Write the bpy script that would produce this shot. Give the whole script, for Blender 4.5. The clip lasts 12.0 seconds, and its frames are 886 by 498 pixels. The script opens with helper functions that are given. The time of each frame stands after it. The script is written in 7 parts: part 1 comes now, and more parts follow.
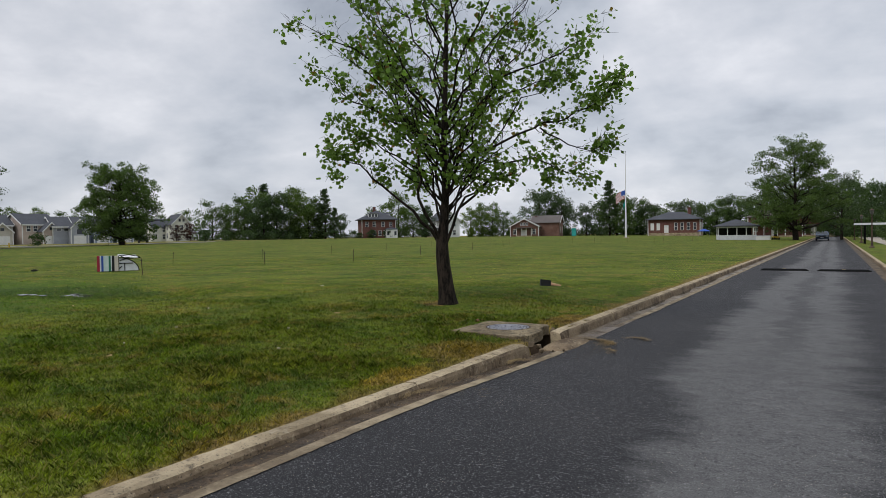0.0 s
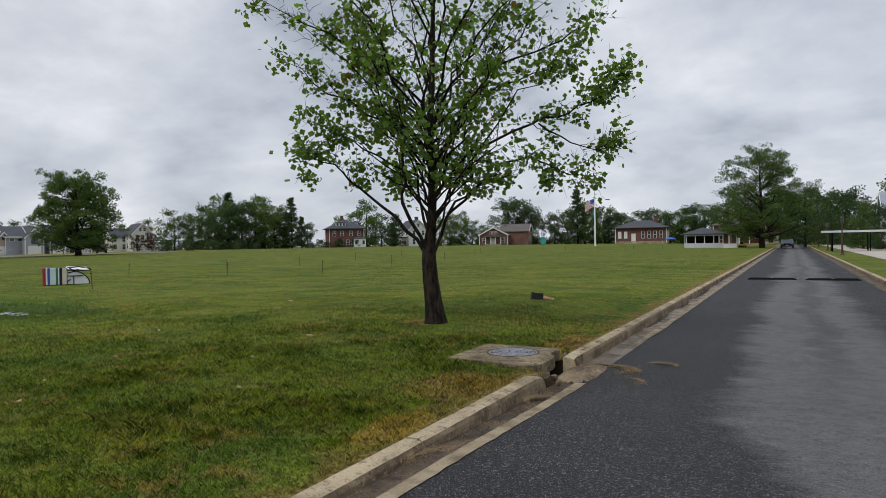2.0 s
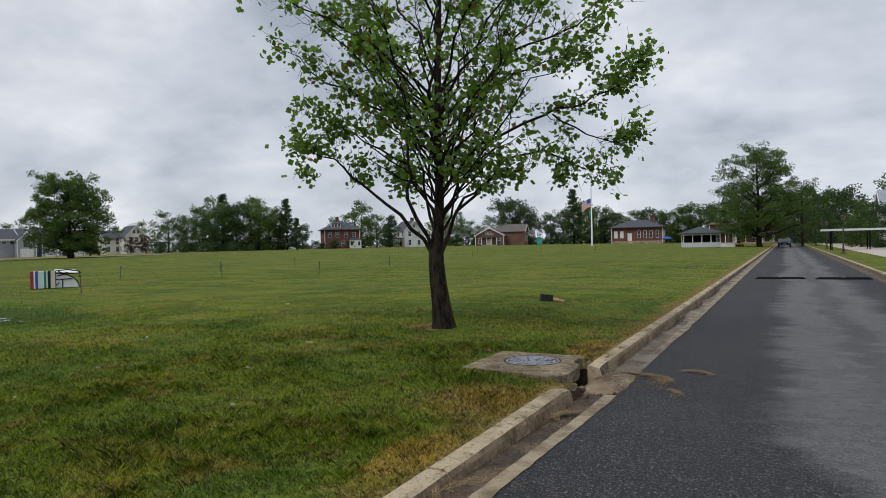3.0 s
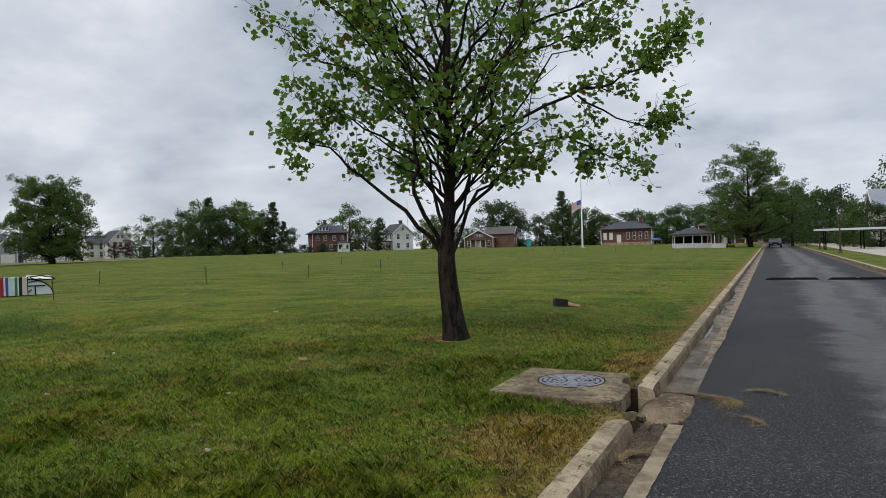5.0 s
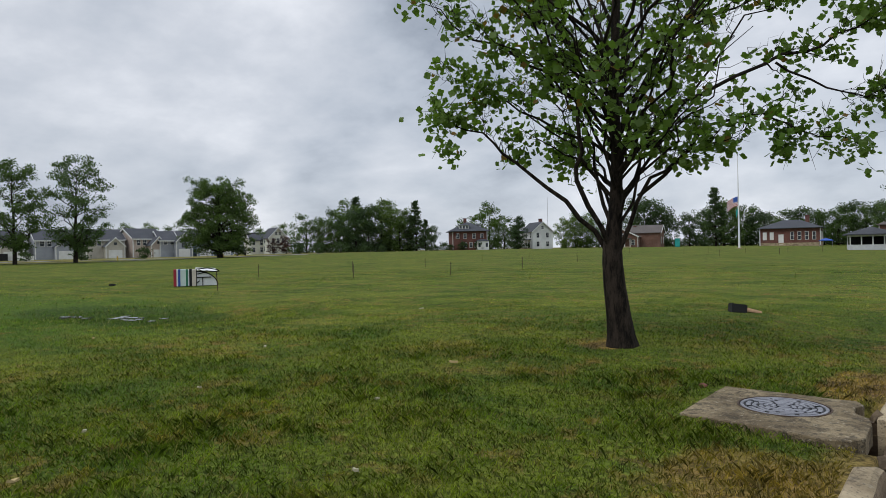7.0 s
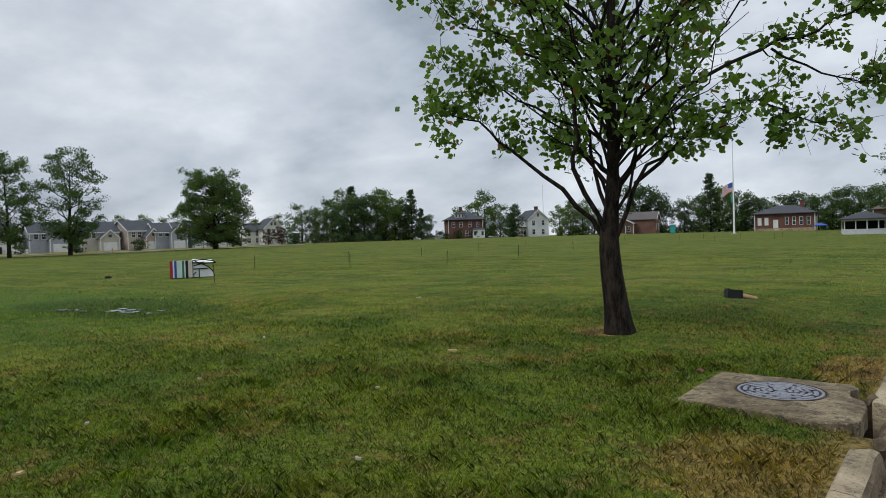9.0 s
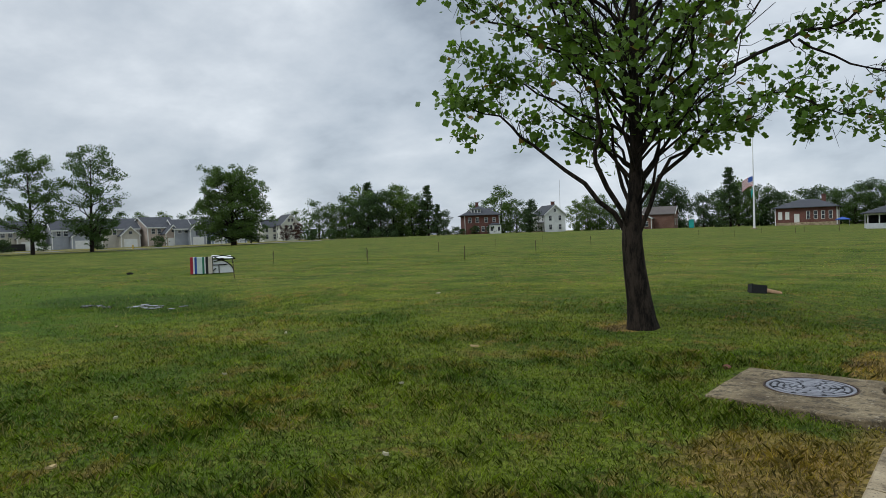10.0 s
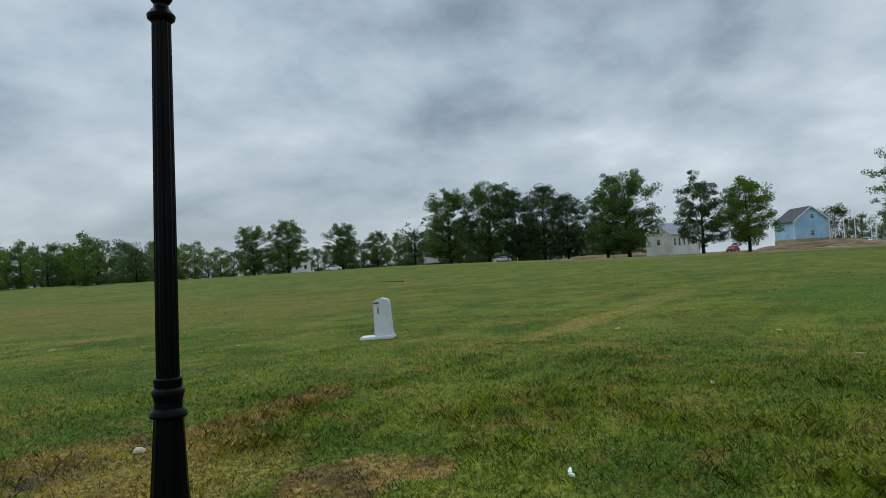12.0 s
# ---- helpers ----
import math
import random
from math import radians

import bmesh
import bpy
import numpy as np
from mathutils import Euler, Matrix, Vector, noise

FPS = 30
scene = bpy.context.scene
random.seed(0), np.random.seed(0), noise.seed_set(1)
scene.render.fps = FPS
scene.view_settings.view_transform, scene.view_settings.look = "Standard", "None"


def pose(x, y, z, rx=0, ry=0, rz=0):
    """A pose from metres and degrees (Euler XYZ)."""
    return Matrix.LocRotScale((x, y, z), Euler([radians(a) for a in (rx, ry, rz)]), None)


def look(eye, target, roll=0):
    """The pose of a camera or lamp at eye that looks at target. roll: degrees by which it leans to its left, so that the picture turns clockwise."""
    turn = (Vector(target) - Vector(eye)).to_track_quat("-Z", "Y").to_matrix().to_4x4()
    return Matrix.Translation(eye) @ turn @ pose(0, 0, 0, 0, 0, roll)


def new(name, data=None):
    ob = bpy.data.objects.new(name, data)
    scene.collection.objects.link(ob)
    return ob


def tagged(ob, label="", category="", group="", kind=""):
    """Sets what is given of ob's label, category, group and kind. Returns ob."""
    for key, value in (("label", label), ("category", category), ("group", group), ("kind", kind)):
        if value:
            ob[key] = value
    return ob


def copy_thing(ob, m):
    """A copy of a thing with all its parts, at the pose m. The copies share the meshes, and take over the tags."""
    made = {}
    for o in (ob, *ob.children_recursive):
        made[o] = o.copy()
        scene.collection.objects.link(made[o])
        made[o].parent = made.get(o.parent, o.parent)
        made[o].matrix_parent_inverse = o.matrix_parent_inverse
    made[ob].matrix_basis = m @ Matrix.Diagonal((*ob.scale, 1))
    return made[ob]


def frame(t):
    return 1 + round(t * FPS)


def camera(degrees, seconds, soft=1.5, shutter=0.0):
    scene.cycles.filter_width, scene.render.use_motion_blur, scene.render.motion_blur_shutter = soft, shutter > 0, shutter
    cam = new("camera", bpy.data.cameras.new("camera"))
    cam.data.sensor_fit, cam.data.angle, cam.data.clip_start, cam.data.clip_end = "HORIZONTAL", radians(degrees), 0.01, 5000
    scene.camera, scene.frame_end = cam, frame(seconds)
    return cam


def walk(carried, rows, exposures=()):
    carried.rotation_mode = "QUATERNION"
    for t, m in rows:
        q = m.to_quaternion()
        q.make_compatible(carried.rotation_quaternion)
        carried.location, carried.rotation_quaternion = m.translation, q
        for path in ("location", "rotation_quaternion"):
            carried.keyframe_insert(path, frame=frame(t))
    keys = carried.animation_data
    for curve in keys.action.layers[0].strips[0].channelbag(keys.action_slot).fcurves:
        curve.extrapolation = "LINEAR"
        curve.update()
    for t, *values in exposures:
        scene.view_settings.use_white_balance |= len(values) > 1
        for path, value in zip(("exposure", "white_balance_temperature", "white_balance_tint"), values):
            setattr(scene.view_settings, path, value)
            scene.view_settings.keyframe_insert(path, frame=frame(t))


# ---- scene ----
cam = camera(68.7, 12.0, soft=0.5)
PATH = [
    (0, (-0.691, 0.096, 1.521), (-1.71, 1.816, 1.481), -0.8),
    (0.5, (-0.926, 0.386, 1.53), (-1.885, 2.141, 1.487), -0.7),
    (1, (-1.196, 0.651, 1.527), (-2.146, 2.41, 1.497), -0.9),
    (1.5, (-1.412, 0.864, 1.54), (-2.344, 2.634, 1.517), -1.1),
    (2, (-1.676, 1.148, 1.536), (-2.608, 2.917, 1.522), -1.0),
    (2.5, (-1.915, 1.36, 1.528), (-2.833, 3.136, 1.516), -1.3),
    (3, (-2.16, 1.647, 1.52), (-3.079, 3.423, 1.508), -1.3),
    (4.8, (-2.901, 2.488, 1.481), (-3.783, 4.283, 1.481), -2.2),
    (5, (-2.986, 2.573, 1.485), (-3.872, 4.367, 1.481), -1.7),
    (5.5, (-3.186, 2.801, 1.482), (-4.229, 4.507, 1.484), -1.3),
    (6, (-3.365, 2.922, 1.472), (-4.46, 4.595, 1.472), -1.3),
    (6.5, (-3.491, 3.084, 1.451), (-4.684, 4.69, 1.454), -1.3),
    (7, (-3.583, 3.12, 1.44), (-4.827, 4.685, 1.442), -1.1),
    (9, (-3.588, 3.093, 1.446), (-4.823, 4.666, 1.413), -1.7),
    (9.5, (-3.617, 3.088, 1.442), (-4.875, 4.643, 1.403), -1.7),
    (10, (-3.646, 3.071, 1.445), (-4.92, 4.612, 1.4), -1.9),
    (10.5, (-3.703, 3.075, 1.438), (-5.079, 4.526, 1.396), -2.0),
    (10.8, (-3.758, 3.136, 1.408), (-5.329, 4.373, 1.375), -2.0),
    (10.9, (-3.789, 3.15, 1.406), (-5.453, 4.258, 1.378), -1.9),
    (11, (-3.816, 3.15, 1.403), (-5.581, 4.091, 1.382), -1.9),
    (11.1, (-3.842, 3.133, 1.393), (-5.697, 3.881, 1.381), -1.9),
    (11.2, (-3.872, 3.095, 1.389), (-5.799, 3.631, 1.379), -2.0),
    (11.5, (-3.94, 2.918, 1.386), (-5.934, 2.755, 1.392), -2.5),
    (11.8, (-3.948, 2.702, 1.381), (-5.804, 1.958, 1.42), -3.1),
    (12, (-3.949, 2.571, 1.381), (-5.661, 1.538, 1.438), -3.3),
]
walk(cam, [(t, look(eye, target, roll)) for t, eye, target, roll in PATH],
     exposures=[(0.0, 0.08, 6650, 13), (5.0, 0.08, 6530, 12), (9.5, 0.06, 6400, 9), (11.0, 0.03, 6250, 5), (12.0, 0.0, 6150, 3)])

# ---- world: overcast sky with broken cloud, one wide soft sun ----
world = bpy.data.worlds.new("overcast")
scene.world = world
world.use_nodes = True
wn, wl = world.node_tree.nodes, world.node_tree.links
wn.clear()


def wnode(kind, **sets):
    n = wn.new(kind)
    for k, v in sets.items():
        n.inputs[k].default_value = v
    return n


sky = wn.new("ShaderNodeTexSky")
sky.sky_type, sky.sun_disc = "NISHITA", False
sky.sun_elevation, sky.sun_rotation = radians(52), radians(-150)
skymul = wn.new("ShaderNodeMixRGB")
skymul.blend_type = "MULTIPLY"
skymul.inputs[0].default_value = 1
skymul.inputs[2].default_value = (0.09, 0.09, 0.09, 1)
wl.new(sky.outputs[0], skymul.inputs[1])
geo = wn.new("ShaderNodeTexCoord")
sep = wn.new("ShaderNodeSeparateXYZ")
wl.new(geo.outputs["Generated"], sep.inputs[0])


def wmath(op, a, b=None, clamp=False):
    n = wn.new("ShaderNodeMath")
    n.operation, n.use_clamp = op, clamp
    for i, v in enumerate((a, b)):
        if v is None:
            continue
        if isinstance(v, (int, float)):
            n.inputs[i].default_value = v
        else:
            wl.new(v, n.inputs[i])
    return n.outputs[0]


up = wmath("MAXIMUM", sep.outputs[2], 0.0)
lift = wmath("ADD", up, 0.36)
cx, cy = wmath("DIVIDE", sep.outputs[0], lift), wmath("DIVIDE", sep.outputs[1], lift)
comb = wn.new("ShaderNodeCombineXYZ")
wl.new(cx, comb.inputs[0])
wl.new(cy, comb.inputs[1])
big = wnode("ShaderNodeTexNoise", Scale=1.25, Detail=6.0, Roughness=0.46, Distortion=0.7)
wl.new(comb.outputs[0], big.inputs["Vector"])
small = wnode("ShaderNodeTexNoise", Scale=4.2, Detail=5.0, Roughness=0.55)
wl.new(comb.outputs[0], small.inputs["Vector"])
mixed = wmath("ADD", wmath("MULTIPLY", big.outputs[0], 0.68), wmath("MULTIPLY", small.outputs[0], 0.32))
ramp = wn.new("ShaderNodeValToRGB")
els = ramp.color_ramp.elements
els[0].position, els[0].color = 0.34, (0.225, 0.265, 0.325, 1)
els[1].position, els[1].color = 0.70, (0.84, 0.87, 0.91, 1)
mid = els.new(0.46)
mid.color = (0.430, 0.480, 0.545, 1)
mid = els.new(0.56)
mid.color = (0.575, 0.615, 0.67, 1)
wl.new(mixed, ramp.inputs[0])
grow = wmath("ADD", wmath("MULTIPLY", wmath("MAXIMUM", wmath("SUBTRACT", up, 0.36), 0.0), 1.9), 0.99)
bright = wn.new("ShaderNodeMixRGB")
bright.blend_type = "MULTIPLY"
bright.inputs[0].default_value = 1
wl.new(ramp.outputs[0], bright.inputs[1])
wl.new(grow, bright.inputs[2])
# paler, plainer cloud low down, and a darker bank to the west
low = wn.new("ShaderNodeMixRGB")
wl.new(wmath("MULTIPLY", wmath("SUBTRACT", 1.0, wmath("MULTIPLY", up, 3.2), True), 0.38), low.inputs[0])
wl.new(bright.outputs[0], low.inputs[1])
low.inputs[2].default_value = (0.55, 0.595, 0.65, 1)
north = wmath("ADD", wmath("MULTIPLY", wmath("MAXIMUM", sep.outputs[1], 0.0), 0.15), wmath("ADD", wmath("MULTIPLY", wmath("MINIMUM", sep.outputs[1], 0.0), -0.10), 1.03))
# lower, darker cloud along the southern skyline
north = wmath("MULTIPLY", north, wmath("ADD", wmath("MULTIPLY", wmath("MULTIPLY", wmath("MINIMUM", sep.outputs[1], 0.0), 0.42), wmath("SUBTRACT", 1.0, wmath("MULTIPLY", up, 3.5), True)), 1.0))
bank = wn.new("ShaderNodeMixRGB")
bank.blend_type = "MULTIPLY"
bank.inputs[0].default_value = 1
wl.new(low.outputs[0], bank.inputs[1])
wl.new(north, bank.inputs[2])
both = wn.new("ShaderNodeMixRGB")
both.inputs[0].default_value = 0.92
wl.new(skymul.outputs[0], both.inputs[1])
wl.new(bank.outputs[0], both.inputs[2])
back = wnode("ShaderNodeBackground", Strength=0.99)
wl.new(both.outputs[0], back.inputs[0])
wout = wn.new("ShaderNodeOutputWorld")
wl.new(back.outputs[0], wout.inputs[0])

sun_data = bpy.data.lights.new("sun", "SUN")
sun_data.energy, sun_data.angle, sun_data.color = 1.0, radians(25), (1.0, 0.97, 0.92)
sun = new("sun", sun_data)
sun.matrix_world = look((0, 0, 50), (0.3 * 50, 0.52 * 50, 50 - 0.79 * 50))

# ---- materials ----


class Nodes:
    """A node material under construction."""

    def __init__(self, name):
        self.m = bpy.data.materials.new(name)
        self.m.use_nodes = True
        self.n, self.l = self.m.node_tree.nodes, self.m.node_tree.links
        self.b = self.n["Principled BSDF"]
        self.pos = self.n.new("ShaderNodeNewGeometry").outputs["Position"]

    def put(self, socket, value):
        if isinstance(value, (int, float)):
            socket.default_value = value
        elif isinstance(value, tuple):
            socket.default_value = (*value, 1)[:len(socket.default_value)]
        else:
            self.l.new(value, socket)

    def noise(self, scale, detail=4, vector=None, stretch=None, turn=0, rough=0.55):
        v = vector if vector is not None else self.pos
        if stretch:
            mp = self.n.new("ShaderNodeMapping")
            mp.inputs["Scale"].default_value = stretch
            mp.inputs["Rotation"].default_value = (0, 0, radians(turn))
            self.l.new(v, mp.inputs[0])
            v = mp.outputs[0]
        t = self.n.new("ShaderNodeTexNoise")
        t.inputs["Scale"].default_value, t.inputs["Detail"].default_value = scale, detail
        t.inputs["Roughness"].default_value = rough
        self.l.new(v, t.inputs["Vector"])
        return t.outputs[0]

    def math(self, op, a, b=0.0, clamp=False):
        t = self.n.new("ShaderNodeMath")
        t.operation, t.use_clamp = op, clamp
        self.put(t.inputs[0], a)
        self.put(t.inputs[1], b)
        return t.outputs[0]

    def step(self, v, lo, hi, a=0.0, b=1.0):
        t = self.n.new("ShaderNodeMapRange")
        t.interpolation_type = "SMOOTHSTEP"
        self.put(t.inputs[0], v)
        for i, x in enumerate((lo, hi, a, b)):
            t.inputs[1 + i].default_value = x
        return t.outputs[0]

    def mix(self, f, a, b, how="MIX"):
        t = self.n.new("ShaderNodeMixRGB")
        t.blend_type = how
        self.put(t.inputs[0], f)
        self.put(t.inputs[1], a)
        self.put(t.inputs[2], b)
        return t.outputs[0]

    def xyz(self):
        t = self.n.new("ShaderNodeSeparateXYZ")
        self.l.new(self.pos, t.inputs[0])
        return t.outputs

    def bump(self, height, strength, distance=0.01):
        t = self.n.new("ShaderNodeBump")
        t.inputs["Strength"].default_value, t.inputs["Distance"].default_value = strength, distance
        self.l.new(height, t.inputs["Height"])
        self.l.new(t.outputs[0], self.b.inputs["Normal"])

    def done(self, colour, rough=0.8, metal=0.0, spec=0.3):
        self.put(self.b.inputs["Base Color"], colour)
        self.put(self.b.inputs["Roughness"], rough)
        self.put(self.b.inputs["Metallic"], metal)
        self.put(self.b.inputs["Specular IOR Level"], spec)
        return self.m


def shade(c, k):
    return tuple(min(1.0, v * k) for v in c)


def plain(name, c, rough=0.75, var=0.18, coarse=0.8, fine=14.0, bump=0.15, metal=0.0, spec=0.3, each=0.0):
    """Paint, stone, cloth: two scales of mottling, fine relief, and a tone of its own for each object."""
    k = Nodes(name)
    col = k.mix(k.step(k.noise(coarse), 0.35, 0.65), shade(c, 1 - var), shade(c, 1 + var))
    col = k.mix(0.35, col, k.mix(k.step(k.noise(fine), 0.3, 0.7), shade(c, 1 - 1.4 * var), shade(c, 1 + var)))
    if each:
        info = k.n.new("ShaderNodeObjectInfo").outputs["Random"]
        col = k.mix(1.0, col, k.mix(info, (1 - each,) * 3, (1 + each,) * 3), "MULTIPLY")
    if bump:
        k.bump(k.noise(fine * 2), bump)
    return k.done(col, rough, metal, spec)


def lawn_colour(k):
    """Mown turf: broad drifts, mowing bands, straw and bare earth with shapes of their own."""
    x, y, z = k.xyz()
    drift = k.step(k.noise(0.13, 4), 0.36, 0.64)
    col = k.mix(drift, (0.078, 0.118, 0.018), (0.135, 0.158, 0.026))
    col = k.mix(k.step(k.noise(0.9, 5), 0.46, 0.66, 0, 0.5), col, (0.066, 0.118, 0.026))
    col = k.mix(k.step(k.noise(1.5, 5, rough=0.65), 0.54, 0.68, 0, 0.5), col, (0.150, 0.195, 0.030))
    bands = k.noise(1.0, 3, stretch=(0.16, 0.50, 0.1), turn=-40)
    col = k.mix(k.step(bands, 0.47, 0.57, 0, 0.8), col, (0.165, 0.190, 0.036))
    bands2 = k.noise(1.0, 3, stretch=(0.45, 1.1, 0.1), turn=-35)
    col = k.mix(k.step(bands2, 0.50, 0.59, 0, 0.7), col, (0.056, 0.098, 0.017))
    straw = k.step(k.noise(0.75, 7, rough=0.72), 0.54, 0.66, 0, 0.72)
    col = k.mix(straw, col, (0.225, 0.185, 0.062))
    # mowing stripes along the road
    sway = k.math("ADD", x, k.math("MULTIPLY", k.noise(0.16, 3), 3.0))
    stripe = k.math("SINE", k.math("MULTIPLY", sway, 4.6))
    col = k.mix(k.math("MULTIPLY", k.step(stripe, -0.3, 0.6, 0, 0.42), k.step(k.noise(0.5, 4), 0.4, 0.6)), col, (0.135, 0.172, 0.029))
    col = k.mix(k.math("MULTIPLY", k.step(stripe, -0.9, -0.4, 0.40, 0), k.step(k.noise(0.45, 4), 0.4, 0.6)), col, (0.052, 0.090, 0.015))
    # thin straw showing between the tufts
    thin_turf = k.step(k.noise(3.4, 6, rough=0.7), 0.51, 0.61, 0, 0.8)
    col = k.mix(k.math("MULTIPLY", thin_turf, k.step(k.noise(0.55, 4), 0.42, 0.58)), col, (0.230, 0.150, 0.062))
    # worn strip along the kerb
    edge = k.math("SUBTRACT", k.math("ADD", x, 4.12), k.math("MULTIPLY", k.math("SUBTRACT", y, 6.0), 0.0085))
    edge = k.math("ADD", edge, k.math("MULTIPLY", k.noise(1.7, 5), 1.0))
    worn = k.math("MULTIPLY", k.step(edge, 0.14, 0.50, 0, 0.85), k.step(edge, 1.5, 2.0, 1, 0))
    col = k.mix(worn, col, (0.225, 0.150, 0.070))
    # bare patches: centre, half axes
    bare = None
    for cx, cy, rx, ry, amount in ((-12.0, -1.9, 1.6, 0.4, 0.5), (-6.3, -0.95, 0.5, 0.5, 1.0), (-6.4, -2.2, 0.9, 0.5, 0.9), (-7.1, -1.4, 0.6, 0.4, 0.8), (-6.75, 0.1, 0.5, 0.5, 0.9), (-11.9, -11.3, 0.9, 0.6, 0.8), (-48.0, -28.5, 2.0, 3.0, 0.9), (-21.9, -32.3, 2.5, 1.6, 0.7), (-5.1, 6.3, 0.6, 0.4, 0.45), (-4.4, 6.6, 0.4, 0.8, 1.0), (-4.35, 9.9, 0.3, 1.0, 1.1), (-8.3, 2.6, 0.8, 0.5, 0.5), (-7.4, 3.6, 0.5, 0.5, 0.5), (-9.4, 0.9, 0.9, 0.35, 0.5), (-8.6, -1.95, 1.0, 0.25, 1.0), (-7.9, -1.75, 1.5, 0.35, 1.0), (-7.15, 0.25, 0.28, 0.5, 1.0),
                                   (-6.4, -1.6, 0.85, 0.6, 0.72), (-27.0, -32.0, 1.2, 4.0, 1.1), (-23.0, -35.0, 1.5, 5.0, 0.9), (-4.9, 7.0, 0.6, 0.5, 0.6),
                                   (-4.3, 9.9, 0.28, 0.9, 1.0), (-7.0, 10.4, 0.5, 0.5, 0.9), (-40.0, -22.0, 9.0, 1.3, 0.8), (-24.0, -16.0, 5.0, 0.8, 0.7)):
        dx = k.math("DIVIDE", k.math("SUBTRACT", x, cx), rx)
        dy = k.math("DIVIDE", k.math("SUBTRACT", y, cy), ry)
        d = k.math("ADD", k.math("MULTIPLY", dx, dx), k.math("MULTIPLY", dy, dy))
        e = k.step(d, 0.2, 1.3, amount, 0.0)
        bare = e if bare is None else k.math("MAXIMUM", bare, e)
    ragged = k.step(k.math("ADD", bare, k.math("MULTIPLY", k.math("SUBTRACT", k.noise(2.6, 7, rough=0.75), 0.5), 3.2)), 0.50, 0.95, 0, 0.85)
    ragged = k.math("MULTIPLY", ragged, k.step(bare, 0.02, 0.2))
    col = k.mix(ragged, col, k.mix(k.step(k.noise(3.1, 5), 0.42, 0.58), (0.150, 0.090, 0.056), (0.30, 0.190, 0.085)))
    # lush rough grass round the wet hollow, dark soil by the lamp
    # last patch: soft shade near the young tree, put into the turf colour
    for cx, cy, rx, ry, tone, amount in ((-23.0, 6.5, 9.5, 6.0, (0.070, 0.128, 0.018), 0.7), (-17.8, 9.8, 4.0, 1.6, (0.048, 0.085, 0.020), 0.8), (-6.25, -1.78, 0.34, 0.2, (0.050, 0.046, 0.045), 0.95), (-7.6, 6.2, 4.2, 3.4, (0.050, 0.090, 0.016), 0.2)):
        dx = k.math("DIVIDE", k.math("SUBTRACT", x, cx), rx)
        dy = k.math("DIVIDE", k.math("SUBTRACT", y, cy), ry)
        d = k.math("ADD", k.math("MULTIPLY", dx, dx), k.math("MULTIPLY", dy, dy))
        d = k.math("ADD", d, k.math("MULTIPLY", k.math("SUBTRACT", k.noise(1.1, 6, rough=0.7), 0.5), 2.2))
        col = k.mix(k.step(d, 0.6, 1.1, amount, 0.0), col, tone)
    # straw-coloured worn line, and a drier stretch to the south-west
    for cx, cy, rx, ry, tone, amount in ((-16.5, -1.5, 4.5, 0.42, (0.270, 0.215, 0.080), 0.8), (-23.0, -1.6, 4.0, 0.6, (0.22, 0.20, 0.06), 0.5), (-21.0, -26.0, 12.0, 18.0, (0.175, 0.155, 0.045), 0.62), (-6.6, -1.1, 0.9, 0.9, (0.26, 0.185, 0.07), 0.6), (-4.32, 5.25, 0.24, 0.6, (0.31, 0.205, 0.075), 0.9), (-4.5, 6.9, 0.5, 0.6, (0.25, 0.165, 0.07), 0.7)):
        dx = k.math("DIVIDE", k.math("SUBTRACT", x, cx), rx)
        dy = k.math("DIVIDE", k.math("SUBTRACT", y, cy), ry)
        d = k.math("ADD", k.math("MULTIPLY", dx, dx), k.math("MULTIPLY", dy, dy))
        d = k.math("ADD", d, k.math("MULTIPLY", k.math("SUBTRACT", k.noise(1.4, 6, rough=0.7), 0.5), 2.0))
        col = k.mix(k.step(d, 0.5, 1.1, amount, 0.0), col, tone)
    # dry verge beyond the row of trees
    far = k.step(k.math("ADD", x, k.math("MULTIPLY", k.noise(0.08), 14.0)), -102.0, -95.0, 0.62, 0.0)
    col = k.mix(far, col, (0.25, 0.20, 0.085))
    return k.mix(1.0, col, (0.92, 0.93, 0.73), "MULTIPLY")


k = Nodes("lawn")
turf = lawn_colour(k)
turf = k.mix(1.0, turf, k.mix(k.step(k.noise(22, 7, rough=0.75), 0.36, 0.64), (0.30, 0.31, 0.30), (1.40, 1.40, 1.32)), "MULTIPLY")
k.bump(k.noise(16, 6), 0.9, 0.05)
LAWN = k.done(turf, 0.95, 0, 0.1)

k = Nodes("grass_blade")
rnd = k.n.new("ShaderNodeNewGeometry").outputs["Random Per Island"]
turf = lawn_colour(k)
turf = k.mix(1.0, turf, k.mix(rnd, (0.42, 0.46, 0.38), (1.95, 2.02, 1.50)), "MULTIPLY")
turf = k.mix(1.0, turf, k.mix(k.step(k.noise(6, 5, rough=0.7), 0.38, 0.62), (0.50, 0.54, 0.52), (1.60, 1.60, 1.32)), "MULTIPLY")
turf = k.mix(k.step(rnd, 0.85, 0.89, 0, 0.7), turf, (0.30, 0.24, 0.11))
BLADE = k.done(turf, 0.6, 0, 0.2)
thin = k.n.new("ShaderNodeBsdfTranslucent")
k.l.new(k.mix(1.0, turf, (1.35, 1.45, 0.9), "MULTIPLY"), thin.inputs[0])
both_ways = k.n.new("ShaderNodeMixShader")
both_ways.inputs[0].default_value = 0.36
k.l.new(k.b.outputs[0], both_ways.inputs[1])
k.l.new(thin.outputs[0], both_ways.inputs[2])
k.l.new(both_ways.outputs[0], k.n["Material Output"].inputs[0])


